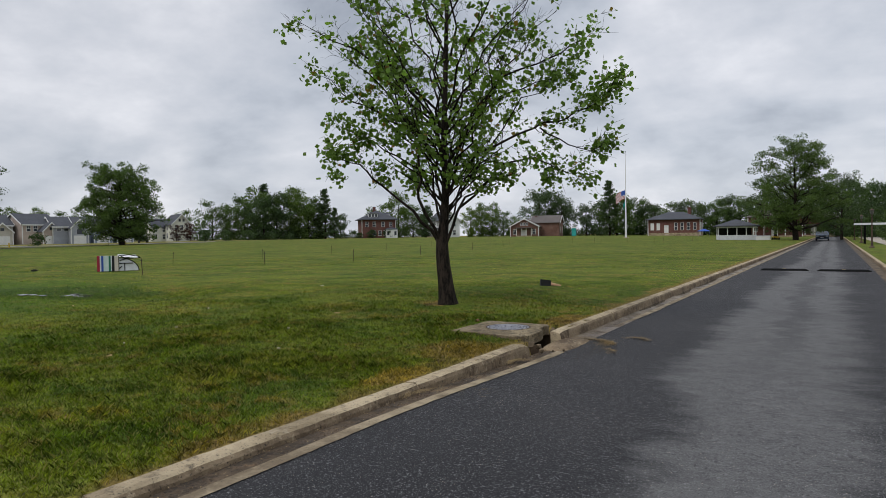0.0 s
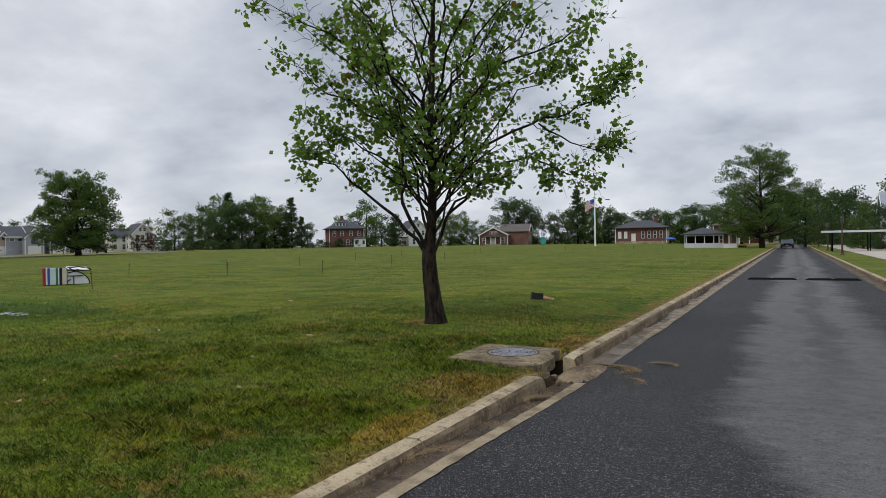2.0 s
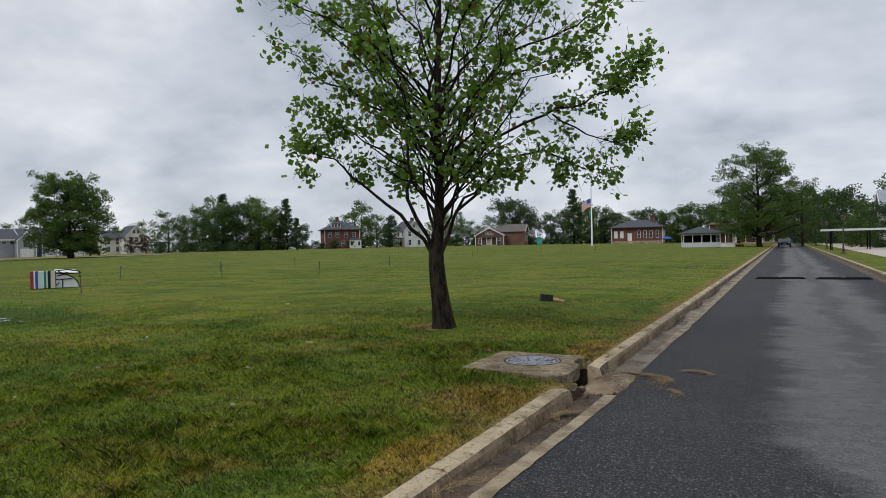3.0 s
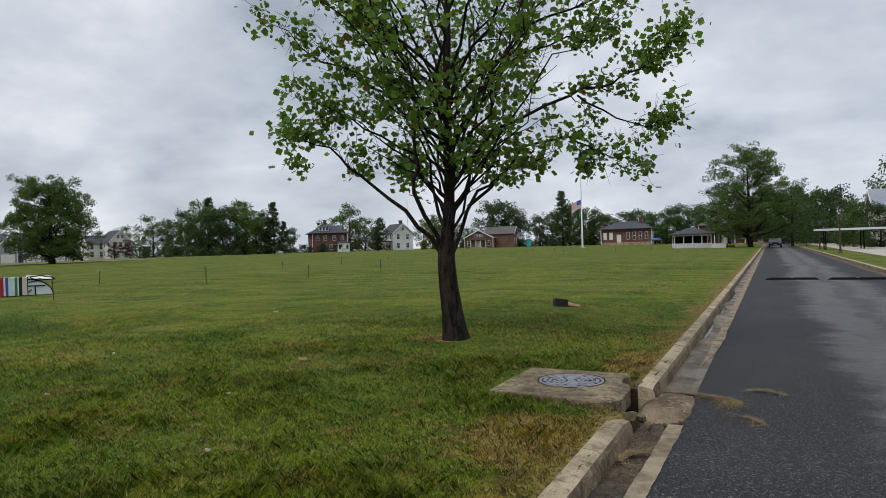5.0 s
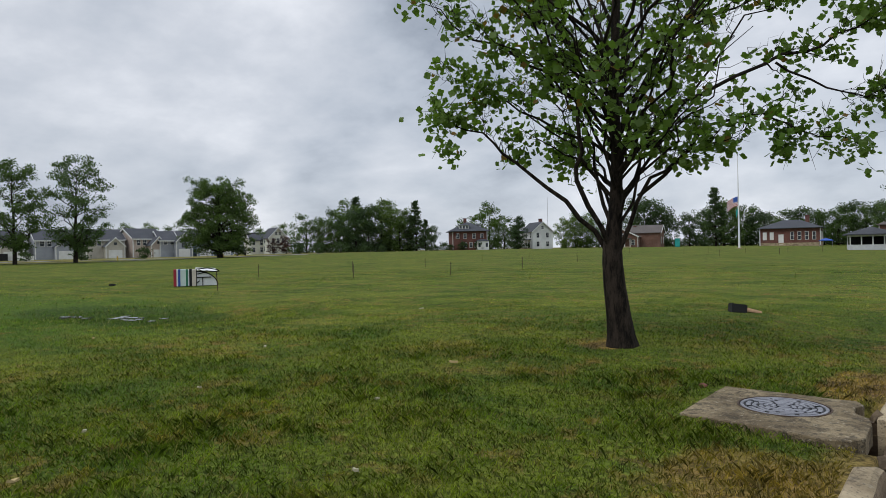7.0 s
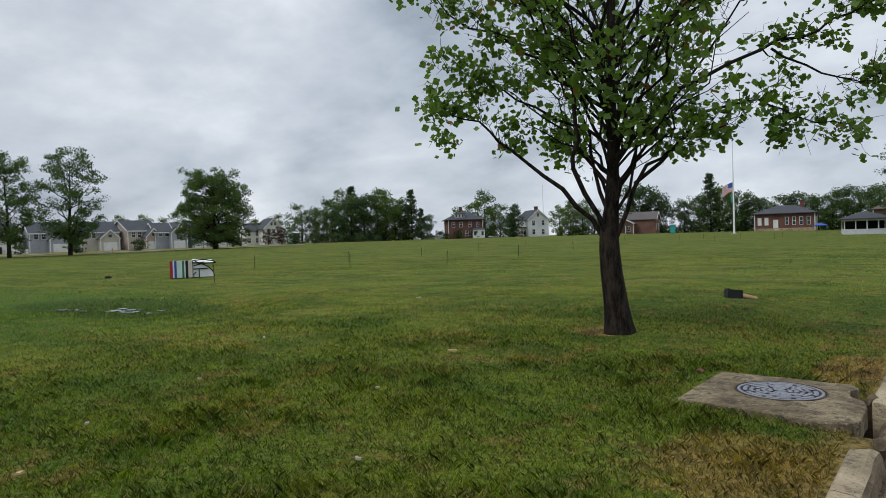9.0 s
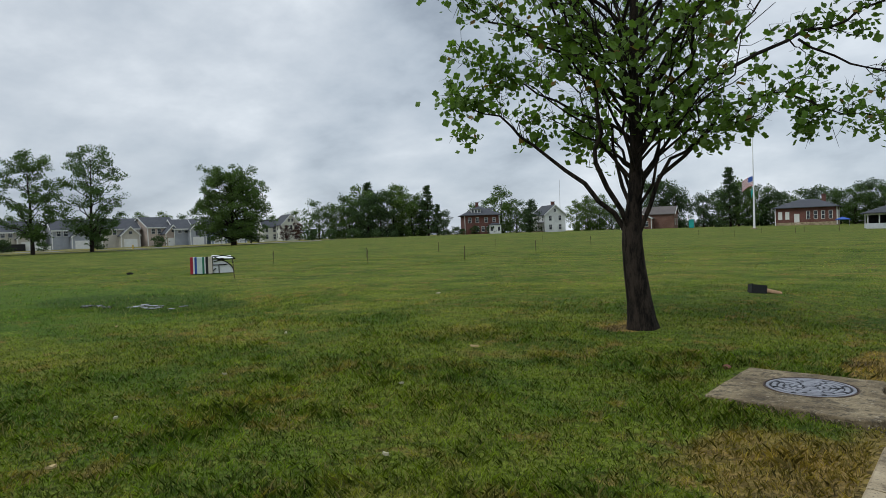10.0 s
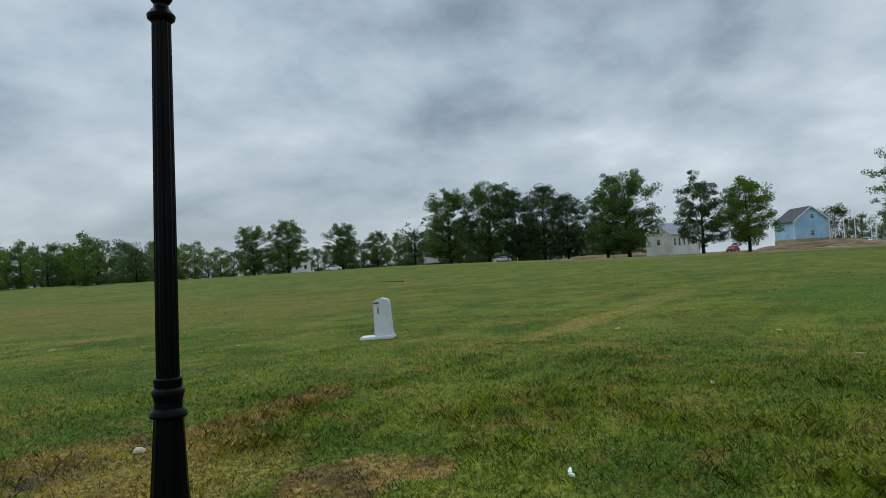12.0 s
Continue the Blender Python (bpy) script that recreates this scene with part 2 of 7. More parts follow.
def foliage(name, c, light=1.5, yellow=0.0):
    k = Nodes(name)
    rnd = k.n.new("ShaderNodeNewGeometry").outputs["Random Per Island"]
    tone = k.n.new("ShaderNodeObjectInfo").outputs["Random"]
    col = k.mix(rnd, shade(c, 0.6), shade(c, light))
    col = k.mix(k.step(k.noise(0.6, 3), 0.35, 0.7), col, shade((c[0] * 1.15, c[1] * 1.1, c[2]), 1.15))
    col = k.mix(1.0, col, k.mix(tone, (0.85, 0.9, 0.85), (1.2, 1.15, 1.05)), "MULTIPLY")
    if yellow:
        col = k.mix(k.step(rnd, 1 - yellow, 1 - yellow * 0.6, 0, 0.9), col, (0.22, 0.11, 0.03))
    k.done(col, 0.55, 0, 0.3)
    leaf = k.n.new("ShaderNodeBsdfTranslucent")
    k.l.new(k.mix(1.0, col, (1.3, 1.5, 0.7), "MULTIPLY"), leaf.inputs[0])
    add = k.n.new("ShaderNodeMixShader")
    add.inputs[0].default_value = 0.38
    k.l.new(k.b.outputs[0], add.inputs[1])
    k.l.new(leaf.outputs[0], add.inputs[2])
    k.l.new(add.outputs[0], k.n["Material Output"].inputs[0])
    return k.m


LEAF = foliage("tulip_leaf", (0.105, 0.165, 0.036), 2.2, 0.03)
CROWN = foliage("oak_foliage", (0.056, 0.094, 0.026))
CROWN_LIGHT = foliage("maple_foliage", (0.072, 0.116, 0.022))
CROWN_DARK = foliage("dark_foliage", (0.037, 0.064, 0.026))
CROWN_RED = foliage("red_foliage", (0.045, 0.018, 0.018))

k = Nodes("bark")
groove = k.noise(16, 6, stretch=(1, 1, 0.25), rough=0.75)
col = k.mix(k.step(groove, 0.35, 0.65), (0.005, 0.004, 0.003), (0.044, 0.033, 0.025))
col = k.mix(k.step(k.noise(2.3), 0.60, 0.75, 0, 0.4), col, (0.036, 0.036, 0.028))
k.bump(groove, 0.9, 0.03)
BARK = k.done(col, 0.9, 0, 0.15)
TWIG = plain("twig_bark", (0.052, 0.042, 0.034), 0.85, 0.3, 2, 30)

k = Nodes("asphalt")
x, y, z = k.xyz()
lat = k.math("SUBTRACT", x, k.math("MULTIPLY", k.math("SUBTRACT", y, 6.0), 0.0085))
ragged = k.math("MULTIPLY", k.math("SUBTRACT", k.noise(1.0, 8, stretch=(1.1, 2.2, 1), rough=0.70), 0.5), 1.3)
ragged = k.math("ADD", ragged, k.math("MULTIPLY", k.math("SUBTRACT", k.noise(0.22, 3), 0.5), 1.3))
wob = k.math("ADD", lat, ragged)
# the worn band lies nearer the kerb beyond the drain
shift = k.step(y, 5.6, 7.2, -1.72, -2.28)
track = k.step(k.math("SUBTRACT", wob, shift), -0.20, 0.30)
track = k.math("MULTIPLY", track, k.step(wob, -0.75, -0.1, 1, 0))
mid_lane = k.math("MULTIPLY", k.step(wob, -1.55, -1.35), k.step(wob, -1.15, -0.95, 1, 0))
track = k.math("MULTIPLY", track, k.math("SUBTRACT", 1.0, k.math("MULTIPLY", mid_lane, k.step(y, 7.0, 12.0, 0.0, 0.45))))
dry = k.math("MULTIPLY", track, k.step(k.noise(6.0, 7, rough=0.8), 0.34, 0.60, 0.6, 1.0), True)
col = k.mix(dry, (0.026, 0.026, 0.028), (0.134, 0.132, 0.130))
col = k.mix(k.step(k.noise(0.5, 6), 0.5, 0.66, 0, 0.30), col, (0.050, 0.048, 0.048))
grit = k.noise(110, 3, rough=0.7)
col = k.mix(k.step(grit, 0.58, 0.66, 0, 0.85), col, (0.27, 0.27, 0.272))
col = k.mix(k.step(grit, 0.46, 0.38, 0, 0.7), col, (0.008, 0.008, 0.009))
col = k.mix(k.step(k.noise(42, 4, rough=0.75), 0.58, 0.64, 0, 0.85), col, (0.22, 0.22, 0.222))
col = k.mix(k.step(k.noise(30, 4, rough=0.75), 0.44, 0.36, 0, 0.6), col, (0.012, 0.012, 0.013))
k.bump(k.math("ADD", grit, k.math("MULTIPLY", k.noise(40, 4), 0.8)), 0.9, 0.012)
ASPHALT = k.done(col, 0.82, 0, 0.16)

k = Nodes("concrete")
col = k.mix(k.step(k.noise(1.6, 6, rough=0.65), 0.34, 0.66), (0.235, 0.183, 0.112), (0.455, 0.368, 0.240))
col = k.mix(k.step(k.noise(7, 6, rough=0.75), 0.52, 0.66, 0, 0.8), col, (0.095, 0.072, 0.048))
col = k.mix(k.step(k.noise(70, 3), 0.58, 0.66, 0, 0.75), col, (0.06, 0.055, 0.045))
col = k.mix(k.step(k.noise(4.0, 5), 0.64, 0.72, 0, 0.5), col, (0.40, 0.35, 0.265))
k.bump(k.math("ADD", k.noise(45, 6), k.math("MULTIPLY", k.noise(8, 5), 2.0)), 0.7, 0.012)
CONCRETE = k.done(col, 0.88, 0, 0.25)

# mud stains, with the shade of the upright kerb face put into the colour
k = Nodes("mud_and_shade_concrete")
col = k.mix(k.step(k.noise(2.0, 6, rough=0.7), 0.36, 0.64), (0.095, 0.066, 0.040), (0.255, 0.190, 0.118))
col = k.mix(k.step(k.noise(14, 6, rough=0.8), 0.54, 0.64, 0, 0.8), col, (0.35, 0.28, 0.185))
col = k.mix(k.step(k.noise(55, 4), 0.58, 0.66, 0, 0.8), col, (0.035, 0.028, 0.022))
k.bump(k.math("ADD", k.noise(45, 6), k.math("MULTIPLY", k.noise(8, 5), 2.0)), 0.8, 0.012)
MUD_SHADE = k.done(col, 0.85, 0, 0.25)

k = Nodes("slab_concrete")
col = k.mix(k.step(k.noise(2.4, 6, rough=0.65), 0.36, 0.64), (0.140, 0.106, 0.062), (0.310, 0.246, 0.150))
col = k.mix(k.step(k.noise(11, 6, rough=0.8), 0.49, 0.60, 0, 0.8), col, (0.052, 0.043, 0.030))
col = k.mix(k.step(k.noise(45, 5, rough=0.8), 0.53, 0.60, 0, 0.7), col, (0.045, 0.038, 0.028))
col = k.mix(k.step(k.noise(26, 5, rough=0.8), 0.57, 0.64, 0, 0.8), col, (0.37, 0.32, 0.235))
k.bump(k.math("ADD", k.noise(45, 6), k.math("MULTIPLY", k.noise(8, 5), 2.0)), 0.8, 0.012)
SLABC = k.done(col, 0.9, 0, 0.2)

k = Nodes("gutter_silt")
col = k.mix(k.step(k.noise(2.6, 6, rough=0.7), 0.38, 0.62), (0.040, 0.031, 0.023), (0.125, 0.090, 0.058))
col = k.mix(k.step(k.noise(9, 6, rough=0.75), 0.54, 0.66, 0, 0.8), col, (0.17, 0.11, 0.06))
col = k.mix(k.step(k.noise(48, 4, rough=0.75), 0.56, 0.64, 0, 0.5), col, (0.16, 0.13, 0.095))
col = k.mix(k.step(k.noise(38, 4, rough=0.75), 0.44, 0.37, 0, 0.8), col, (0.018, 0.015, 0.013))
k.bump(k.noise(50, 5), 1.0, 0.02)
SILT = k.done(col, k.step(k.noise(1.2), 0.4, 0.6, 0.55, 0.9), 0, 0.2)

k = Nodes("silt_wash")
col = k.mix(k.step(k.noise(2.2, 6, rough=0.7), 0.40, 0.60), (0.055, 0.041, 0.028), (0.145, 0.108, 0.068))
col = k.mix(k.step(k.noise(12, 6, rough=0.75), 0.52, 0.66, 0, 0.8), col, (0.05, 0.042, 0.034))
k.bump(k.noise(40, 5), 0.8, 0.01)
WASH = k.done(col, 0.85, 0, 0.2)

k = Nodes("gutter_concrete")
col = k.mix(k.step(k.noise(1.0, 6, stretch=(2.5, 0.5, 1), rough=0.7), 0.38, 0.62), (0.072, 0.053, 0.036), (0.185, 0.142, 0.094))
col = k.mix(k.step(k.noise(9, 6, rough=0.75), 0.54, 0.66, 0, 0.7), col, (0.055, 0.043, 0.033))
col = k.mix(k.step(k.noise(50, 4), 0.58, 0.66, 0, 0.7), col, (0.26, 0.22, 0.165))
k.bump(k.noise(40, 5), 0.7, 0.012)
GUTTER = k.done(col, k.step(k.noise(1.6), 0.4, 0.6, 0.45, 0.85), 0, 0.3)

k = Nodes("lip_concrete")
col = k.mix(k.step(k.noise(3.4, 6, rough=0.7), 0.36, 0.64), (0.15, 0.115, 0.074), (0.32, 0.26, 0.172))
col = k.mix(k.step(k.noise(60, 4), 0.60, 0.70, 0, 0.8), col, (0.05, 0.046, 0.04))
k.bump(k.noise(60, 5), 0.6, 0.01)
LIP = k.done(col, 0.9, 0, 0.2)


def brickwork(name, c, c2, mortar):
    k = Nodes(name)
    t = k.n.new("ShaderNodeTexBrick")
    t.inputs["Scale"].default_value = 1.0
    t.inputs["Brick Width"].default_value, t.inputs["Row Height"].default_value, t.inputs["Mortar Size"].default_value = 0.42, 0.15, 0.018
    for n_, v in (("Color1", c), ("Color2", c2), ("Mortar", mortar)):
        t.inputs[n_].default_value = (*v, 1)
    x, y, z = k.xyz()
    cmb = k.n.new("ShaderNodeCombineXYZ")
    k.l.new(k.math("ADD", x, y), cmb.inputs[0])
    k.l.new(z, cmb.inputs[1])
    k.l.new(cmb.outputs[0], t.inputs["Vector"])
    col = k.mix(k.step(k.noise(0.5, 5), 0.35, 0.7, 0, 0.45), t.outputs[0], shade(c, 0.55))
    k.bump(k.noise(25), 0.3)
    return k.done(col, 0.85, 0, 0.2)


BRICK = brickwork("red_brick", (0.140, 0.050, 0.040), (0.180, 0.068, 0.052), (0.18, 0.13, 0.11))
BRICK_TAN = brickwork("brown_brick", (0.150, 0.066, 0.046), (0.185, 0.086, 0.060), (0.24, 0.19, 0.16))


def siding(name, c, pitch=0.16):
    k = Nodes(name)
    x, y, z = k.xyz()
    saw = k.math("FRACT", k.math("DIVIDE", z, pitch))
    col = k.mix(k.step(k.noise(0.4, 5), 0.35, 0.65), shade(c, 0.86), shade(c, 1.06))
    k.bump(saw, 0.8, 0.02)
    return k.done(col, 0.6, 0, 0.3)


S_CREAM, S_GREY, S_TAN = siding("cream_siding", (0.66, 0.66, 0.58)), siding("grey_siding", (0.34, 0.36, 0.40)), siding("tan_siding", (0.46, 0.38, 0.33))
S_BLUE, S_WHITE, S_BEIGE = siding("blue_siding", (0.36, 0.56, 0.80)), siding("white_siding", (0.74, 0.74, 0.73)), siding("beige_siding", (0.50, 0.47, 0.41))
S_SLATE = siding("slate_blue_siding", (0.25, 0.30, 0.38))


def shingle(name, c):
    k = Nodes(name)
    col = k.mix(k.step(k.noise(6, 4, stretch=(1, 1, 3)), 0.35, 0.65), shade(c, 0.75), shade(c, 1.25))
    col = k.mix(k.step(k.noise(0.5, 4), 0.4, 0.7, 0, 0.4), col, shade(c, 1.4))
    k.bump(k.noise(9, 4, stretch=(1, 1, 4)), 0.5, 0.03)
    return k.done(col, 0.85, 0, 0.25)


ROOF, ROOF_BROWN, ROOF_GREY = shingle("slate_shingle", (0.062, 0.066, 0.076)), shingle("brown_shingle", (0.105, 0.092, 0.085)), shingle("grey_metal_roof", (0.24, 0.26, 0.29))
TRIM = plain("white_trim", (0.72, 0.72, 0.70), 0.55, 0.06, 1.5, 20, 0.05)
k = Nodes("window_glass")
GLASS = k.done(k.mix(k.noise(0.7, 2), (0.02, 0.024, 0.03), (0.06, 0.07, 0.085)), 0.08, 0, 0.6)
BOARD = plain("window_blind", (0.70, 0.70, 0.68), 0.7, 0.08)
BLACK = plain("black_painted_iron", (0.003, 0.003, 0.0035), 0.30, 0.25, 5, 60, 0.0, 0.0, 0.07)
IRON = plain("worn_cast_iron", (0.29, 0.29, 0.32), 0.38, 0.3, 5, 45, 0.35, 0.75, 0.5)
IRON_DARK = plain("dark_cast_iron", (0.030, 0.030, 0.033), 0.6, 0.3, 5, 45, 0.3, 0.3)
RUST = plain("rusty_post", (0.075, 0.050, 0.036), 0.8, 0.35, 5, 40)
PALE_GREY = plain("pale_grey_plastic", (0.62, 0.64, 0.66), 0.5, 0.08, 3, 30, 0.1)
RED = plain("red_paint", (0.32, 0.016, 0.022), 0.5)
ORANGE = plain("orange_paint", (0.55, 0.17, 0.03), 0.5)
BLUE = plain("blue_fabric", (0.035, 0.09, 0.34), 0.7)
GREEN = plain("green_fabric", (0.03, 0.16, 0.09), 0.7)
TEAL = plain("teal_plastic", (0.03, 0.36, 0.33), 0.5)
FABRIC = plain("white_fabric", (0.74, 0.75, 0.76), 0.8, 0.1, 3, 40, 0.2)
CREAM_FABRIC = plain("cream_fabric", (0.62, 0.56, 0.47), 0.8, 0.1, 3, 40, 0.2)
MINT = plain("mint_fabric", (0.58, 0.68, 0.64), 0.8, 0.1, 3, 40, 0.2)
MAROON = plain("maroon_fabric", (0.36, 0.03, 0.05), 0.75)
TAN = plain("terracotta", (0.40, 0.24, 0.13), 0.8, 0.25, 4, 40, 0.3)
HUMP = plain("black_hump_rubber", (0.006, 0.006, 0.006), 0.85, 0.3, 3, 60, 0.3, 0.0, 0.08)
RUBBER = plain("black_rubber", (0.016, 0.016, 0.017), 0.7, 0.3, 3, 60, 0.3)
WOOD = plain("weathered_wood", (0.20, 0.17, 0.14), 0.85, 0.3, 2, 30, 0.4)
STRAW = plain("dead_grass", (0.27, 0.19, 0.085), 0.9, 0.35, 6, 60, 0.4)
PAPER = plain("pale_litter", (0.40, 0.37, 0.25), 0.8, 0.1, 8, 60)
DRYLEAF = plain("dry_leaf", (0.44, 0.33, 0.16), 0.8, 0.3, 8, 60)
EARTH_DARK = plain("wet_earth", (0.075, 0.052, 0.033), 0.9, 0.35, 3, 30, 0.5)
EARTH = plain("bare_earth", (0.19, 0.135, 0.08), 0.95, 0.3, 0.4, 6, 0.8)
LOT = plain("pale_paving", (0.42, 0.37, 0.31), 0.9, 0.15, 0.4, 8, 0.2)
STREET = plain("far_street", (0.20, 0.20, 0.205), 0.85, 0.15, 0.3, 6)
POLEWHITE = plain("white_pole_paint", (0.78, 0.78, 0.78), 0.4, 0.04)
CARBLUE = plain("slate_car_paint", (0.09, 0.12, 0.17), 0.25, 0.05, 3, 60, 0.0, 0.4, 0.6)
MACHINE = plain("yellow_machine_paint", (0.55, 0.36, 0.04), 0.5)
PUDDLE = plain("standing_water", (0.06, 0.055, 0.045), 0.04, 0.2, 3, 20, 0.02, 0.0, 1.0)

# ---- building tools ----


def mesh_of(name, verts, faces, materials, slots=None, smooth=False):
    me = bpy.data.meshes.new(name)
    me.from_pydata([tuple(v) for v in verts], [], [tuple(f) for f in faces])
    for m in materials if isinstance(materials, (list, tuple)) else [materials]:
        me.materials.append(m)
    if slots is not None:
        me.polygons.foreach_set("material_index", slots)
    if smooth:
        me.polygons.foreach_set("use_smooth", [True] * len(me.polygons))
    me.update()
    return me


def array_mesh(name, co, loops, sizes, material, smooth=False):
    """A large mesh from numpy arrays: corners, loop indices, loops per face."""
    me = bpy.data.meshes.new(name)
    me.vertices.add(len(co))
    me.vertices.foreach_set("co", np.asarray(co, np.float32).ravel())
    me.loops.add(len(loops))
    me.loops.foreach_set("vertex_index", np.asarray(loops, np.int32))
    me.polygons.add(len(sizes))
    starts = np.concatenate([[0], np.cumsum(sizes)[:-1]]).astype(np.int32)
    me.polygons.foreach_set("loop_start", starts)
    me.polygons.foreach_set("loop_total", np.asarray(sizes, np.int32))
    if smooth:
        me.polygons.foreach_set("use_smooth", np.ones(len(sizes), bool))
    me.materials.append(material)
    me.update(calc_edges=True)
    return me


def part(name, bm, material, parent=None, label="", m=None):
    """One mesh object, from a bmesh or a mesh, under a thing or a part."""
    if isinstance(bm, bpy.types.Mesh):
        me = bm
    else:
        me = bpy.data.meshes.new(name)
        bm.to_mesh(me)
        bm.free()
        me.materials.append(material)
    ob = new(name, me)
    if m is not None:
        ob.matrix_basis = m
    if parent:
        ob.parent = parent
    if label:
        tagged(ob, label)
    return ob


def thing(name, m, label, category, group="", kind=""):
    ob = new(name)
    ob.matrix_basis = m
    ob.empty_display_size = 0.2
    return tagged(ob, label, category, group, kind)


def box(x0, y0, z0, x1, y1, z1, bevel=0.0, bm=None):
    own = bmesh.new()
    bmesh.ops.create_cube(own, size=1.0, matrix=Matrix.LocRotScale(((x0 + x1) / 2, (y0 + y1) / 2, (z0 + z1) / 2), None, (x1 - x0, y1 - y0, z1 - z0)))
    if bevel:
        bmesh.ops.bevel(own, geom=list(own.edges), offset=bevel, segments=2, affect="EDGES")
    return merged(bm, own)


def merged(bm, own):
    if bm is None:
        return own
    me = bpy.data.meshes.new("piece")
    own.to_mesh(me)
    own.free()
    bm.from_mesh(me)
    bpy.data.meshes.remove(me)
    return bm


def rod(a, b, r0, r1=None, sides=8, bm=None):
    own = bmesh.new()
    a, b = Vector(a), Vector(b)
    q = (b - a).to_track_quat("Z", "Y").to_matrix().to_4x4()
    bmesh.ops.create_cone(own, cap_ends=True, segments=sides, radius1=r0, radius2=r1 if r1 is not None else r0, depth=(b - a).length,
                          matrix=Matrix.Translation((a + b) / 2) @ q)
    return merged(bm, own)


def lathe(profile, sides=20, flute=0.0):
    """A turned shape from (radius, height) pairs; flute: depth of grooves on every other rib."""
    bm = bmesh.new()
    rings = []
    for r, z in profile:
        ring = []
        for i in range(sides):
            a = 2 * math.pi * i / sides
            rr = r * (1 - flute * (i % 2))
            ring.append(bm.verts.new((rr * math.cos(a), rr * math.sin(a), z)))
        rings.append(ring)
    for p, q in zip(rings, rings[1:]):
        for i in range(sides):
            bm.faces.new((p[i], p[(i + 1) % sides], q[(i + 1) % sides], q[i]))
    bm.faces.new(rings[0][::-1])
    bm.faces.new(rings[-1])
    return bm


def slab_of(points, z0, z1, bevel=0.0):
    """An upright prism over a plan outline."""
    bm = bmesh.new()
    f = bm.faces.new([bm.verts.new((x, y, z0)) for x, y in points])
    top = bmesh.ops.extrude_face_region(bm, geom=[f])
    for v in [g for g in top["geom"] if isinstance(g, bmesh.types.BMVert)]:
        v.co.z = z1
    bmesh.ops.recalc_face_normals(bm, faces=list(bm.faces))
    if bevel:
        bmesh.ops.bevel(bm, geom=[e for e in bm.edges if min(v.co.z for v in e.verts) > z1 - 1e-6], offset=bevel, segments=2, affect="EDGES")
    return bm


def roughen(bm, amount, scale, cuts=0):
    if cuts:
        bmesh.ops.subdivide_edges(bm, edges=list(bm.edges), cuts=cuts, use_grid_fill=True)
    for v in bm.verts:
        v.co += amount * noise.noise_vector(v.co * scale)
    return bm


# ---- the lie of the land ----
def shear(y):
    return 0.0085 * (y - 6.0)


KERB_IN, KERB_OUT, ROAD_RIGHT = -4.08, -3.93, 0.94


def sstep(a, b, v):
    t = np.clip((v - a) / (b - a), 0, 1)
    return t * t * (3 - 2 * t)


def field_z(x, y):
    """Height of the turf: level at the kerb, rising gently into the distance, more to the south-west."""
    x, y = np.asarray(x, float), np.asarray(y, float)
    d = KERB_IN + shear(y) - x
    r = np.hypot(x + 4, y - 3)
    bearing = np.degrees(np.arctan2(-(x + 3.5), y - 2.5))
    rise = np.interp(bearing, (0, 10, 20, 35, 50, 60, 72, 84, 95, 105, 115, 125, 140, 160), (0.4, 0.6, 0.85, 1.0, 0.95, 0.65, 0.6, 0.95, 0.85, 1.15, 1.75, 2.1, 1.8, 1.8))
    z = 0.155 + rise * sstep(30, 150, r) * sstep(0, 45, d)
    z = z + 0.05 * sstep(0.3, 3, d) + 0.012 * np.sin(x * 1.3 + 0.7 * y) * sstep(0.5, 2, d) + 0.02 * np.sin(0.45 * x - 0.6 * y) * sstep(1, 4, d)
    z = z - 0.10 * np.exp(-(((x + 17.5) / 3.5) ** 2 + ((y - 9.8) / 1.6) ** 2))
    z = z + 0.13 * np.exp(-(((x + 6.7) / 5) ** 2 + ((y - 12.5) / 3.2) ** 2)) * sstep(0.3, 2.2, d)
    z = z + 0.035 * np.exp(-(((x + 5.0) / 0.6) ** 2 + ((y - 7.68) / 0.3) ** 2)) * sstep(0.1, 0.6, d)
    e = x - (ROAD_RIGHT + shear(y))
    right = 0.14 + 0.9 * sstep(7, 13, e) + 0.6 * sstep(12, 60, e)
    road = -0.10
    out = np.where(d > -0.08, z, np.where(e > 0.10, right, road))
    pit = (x > -4.8) & (x < -3.9) & (y > 7.95) & (y < 9.05)
    return np.where(pit, -0.5, out)


def road_z(y):
    """The road falls gently to the drain."""
    return 0.10 * (1 - float(sstep(4.0, 8.3, y)))


def on_field(x, y):
    return float(field_z(x, y))


def spaced(near0, near1, step, far, grow=1.13):
    mids = list(np.arange(near0, near1 + 1e-6, step))
    up, s = [], step
    v = near1
    while v < far:
        s *= grow
        v += s
        up.append(v)
    down, s, v = [], step, near0
    while v > -far:
        s *= grow
        v -= s
        down.append(v)
    return np.array(down[::-1] + mids + up)


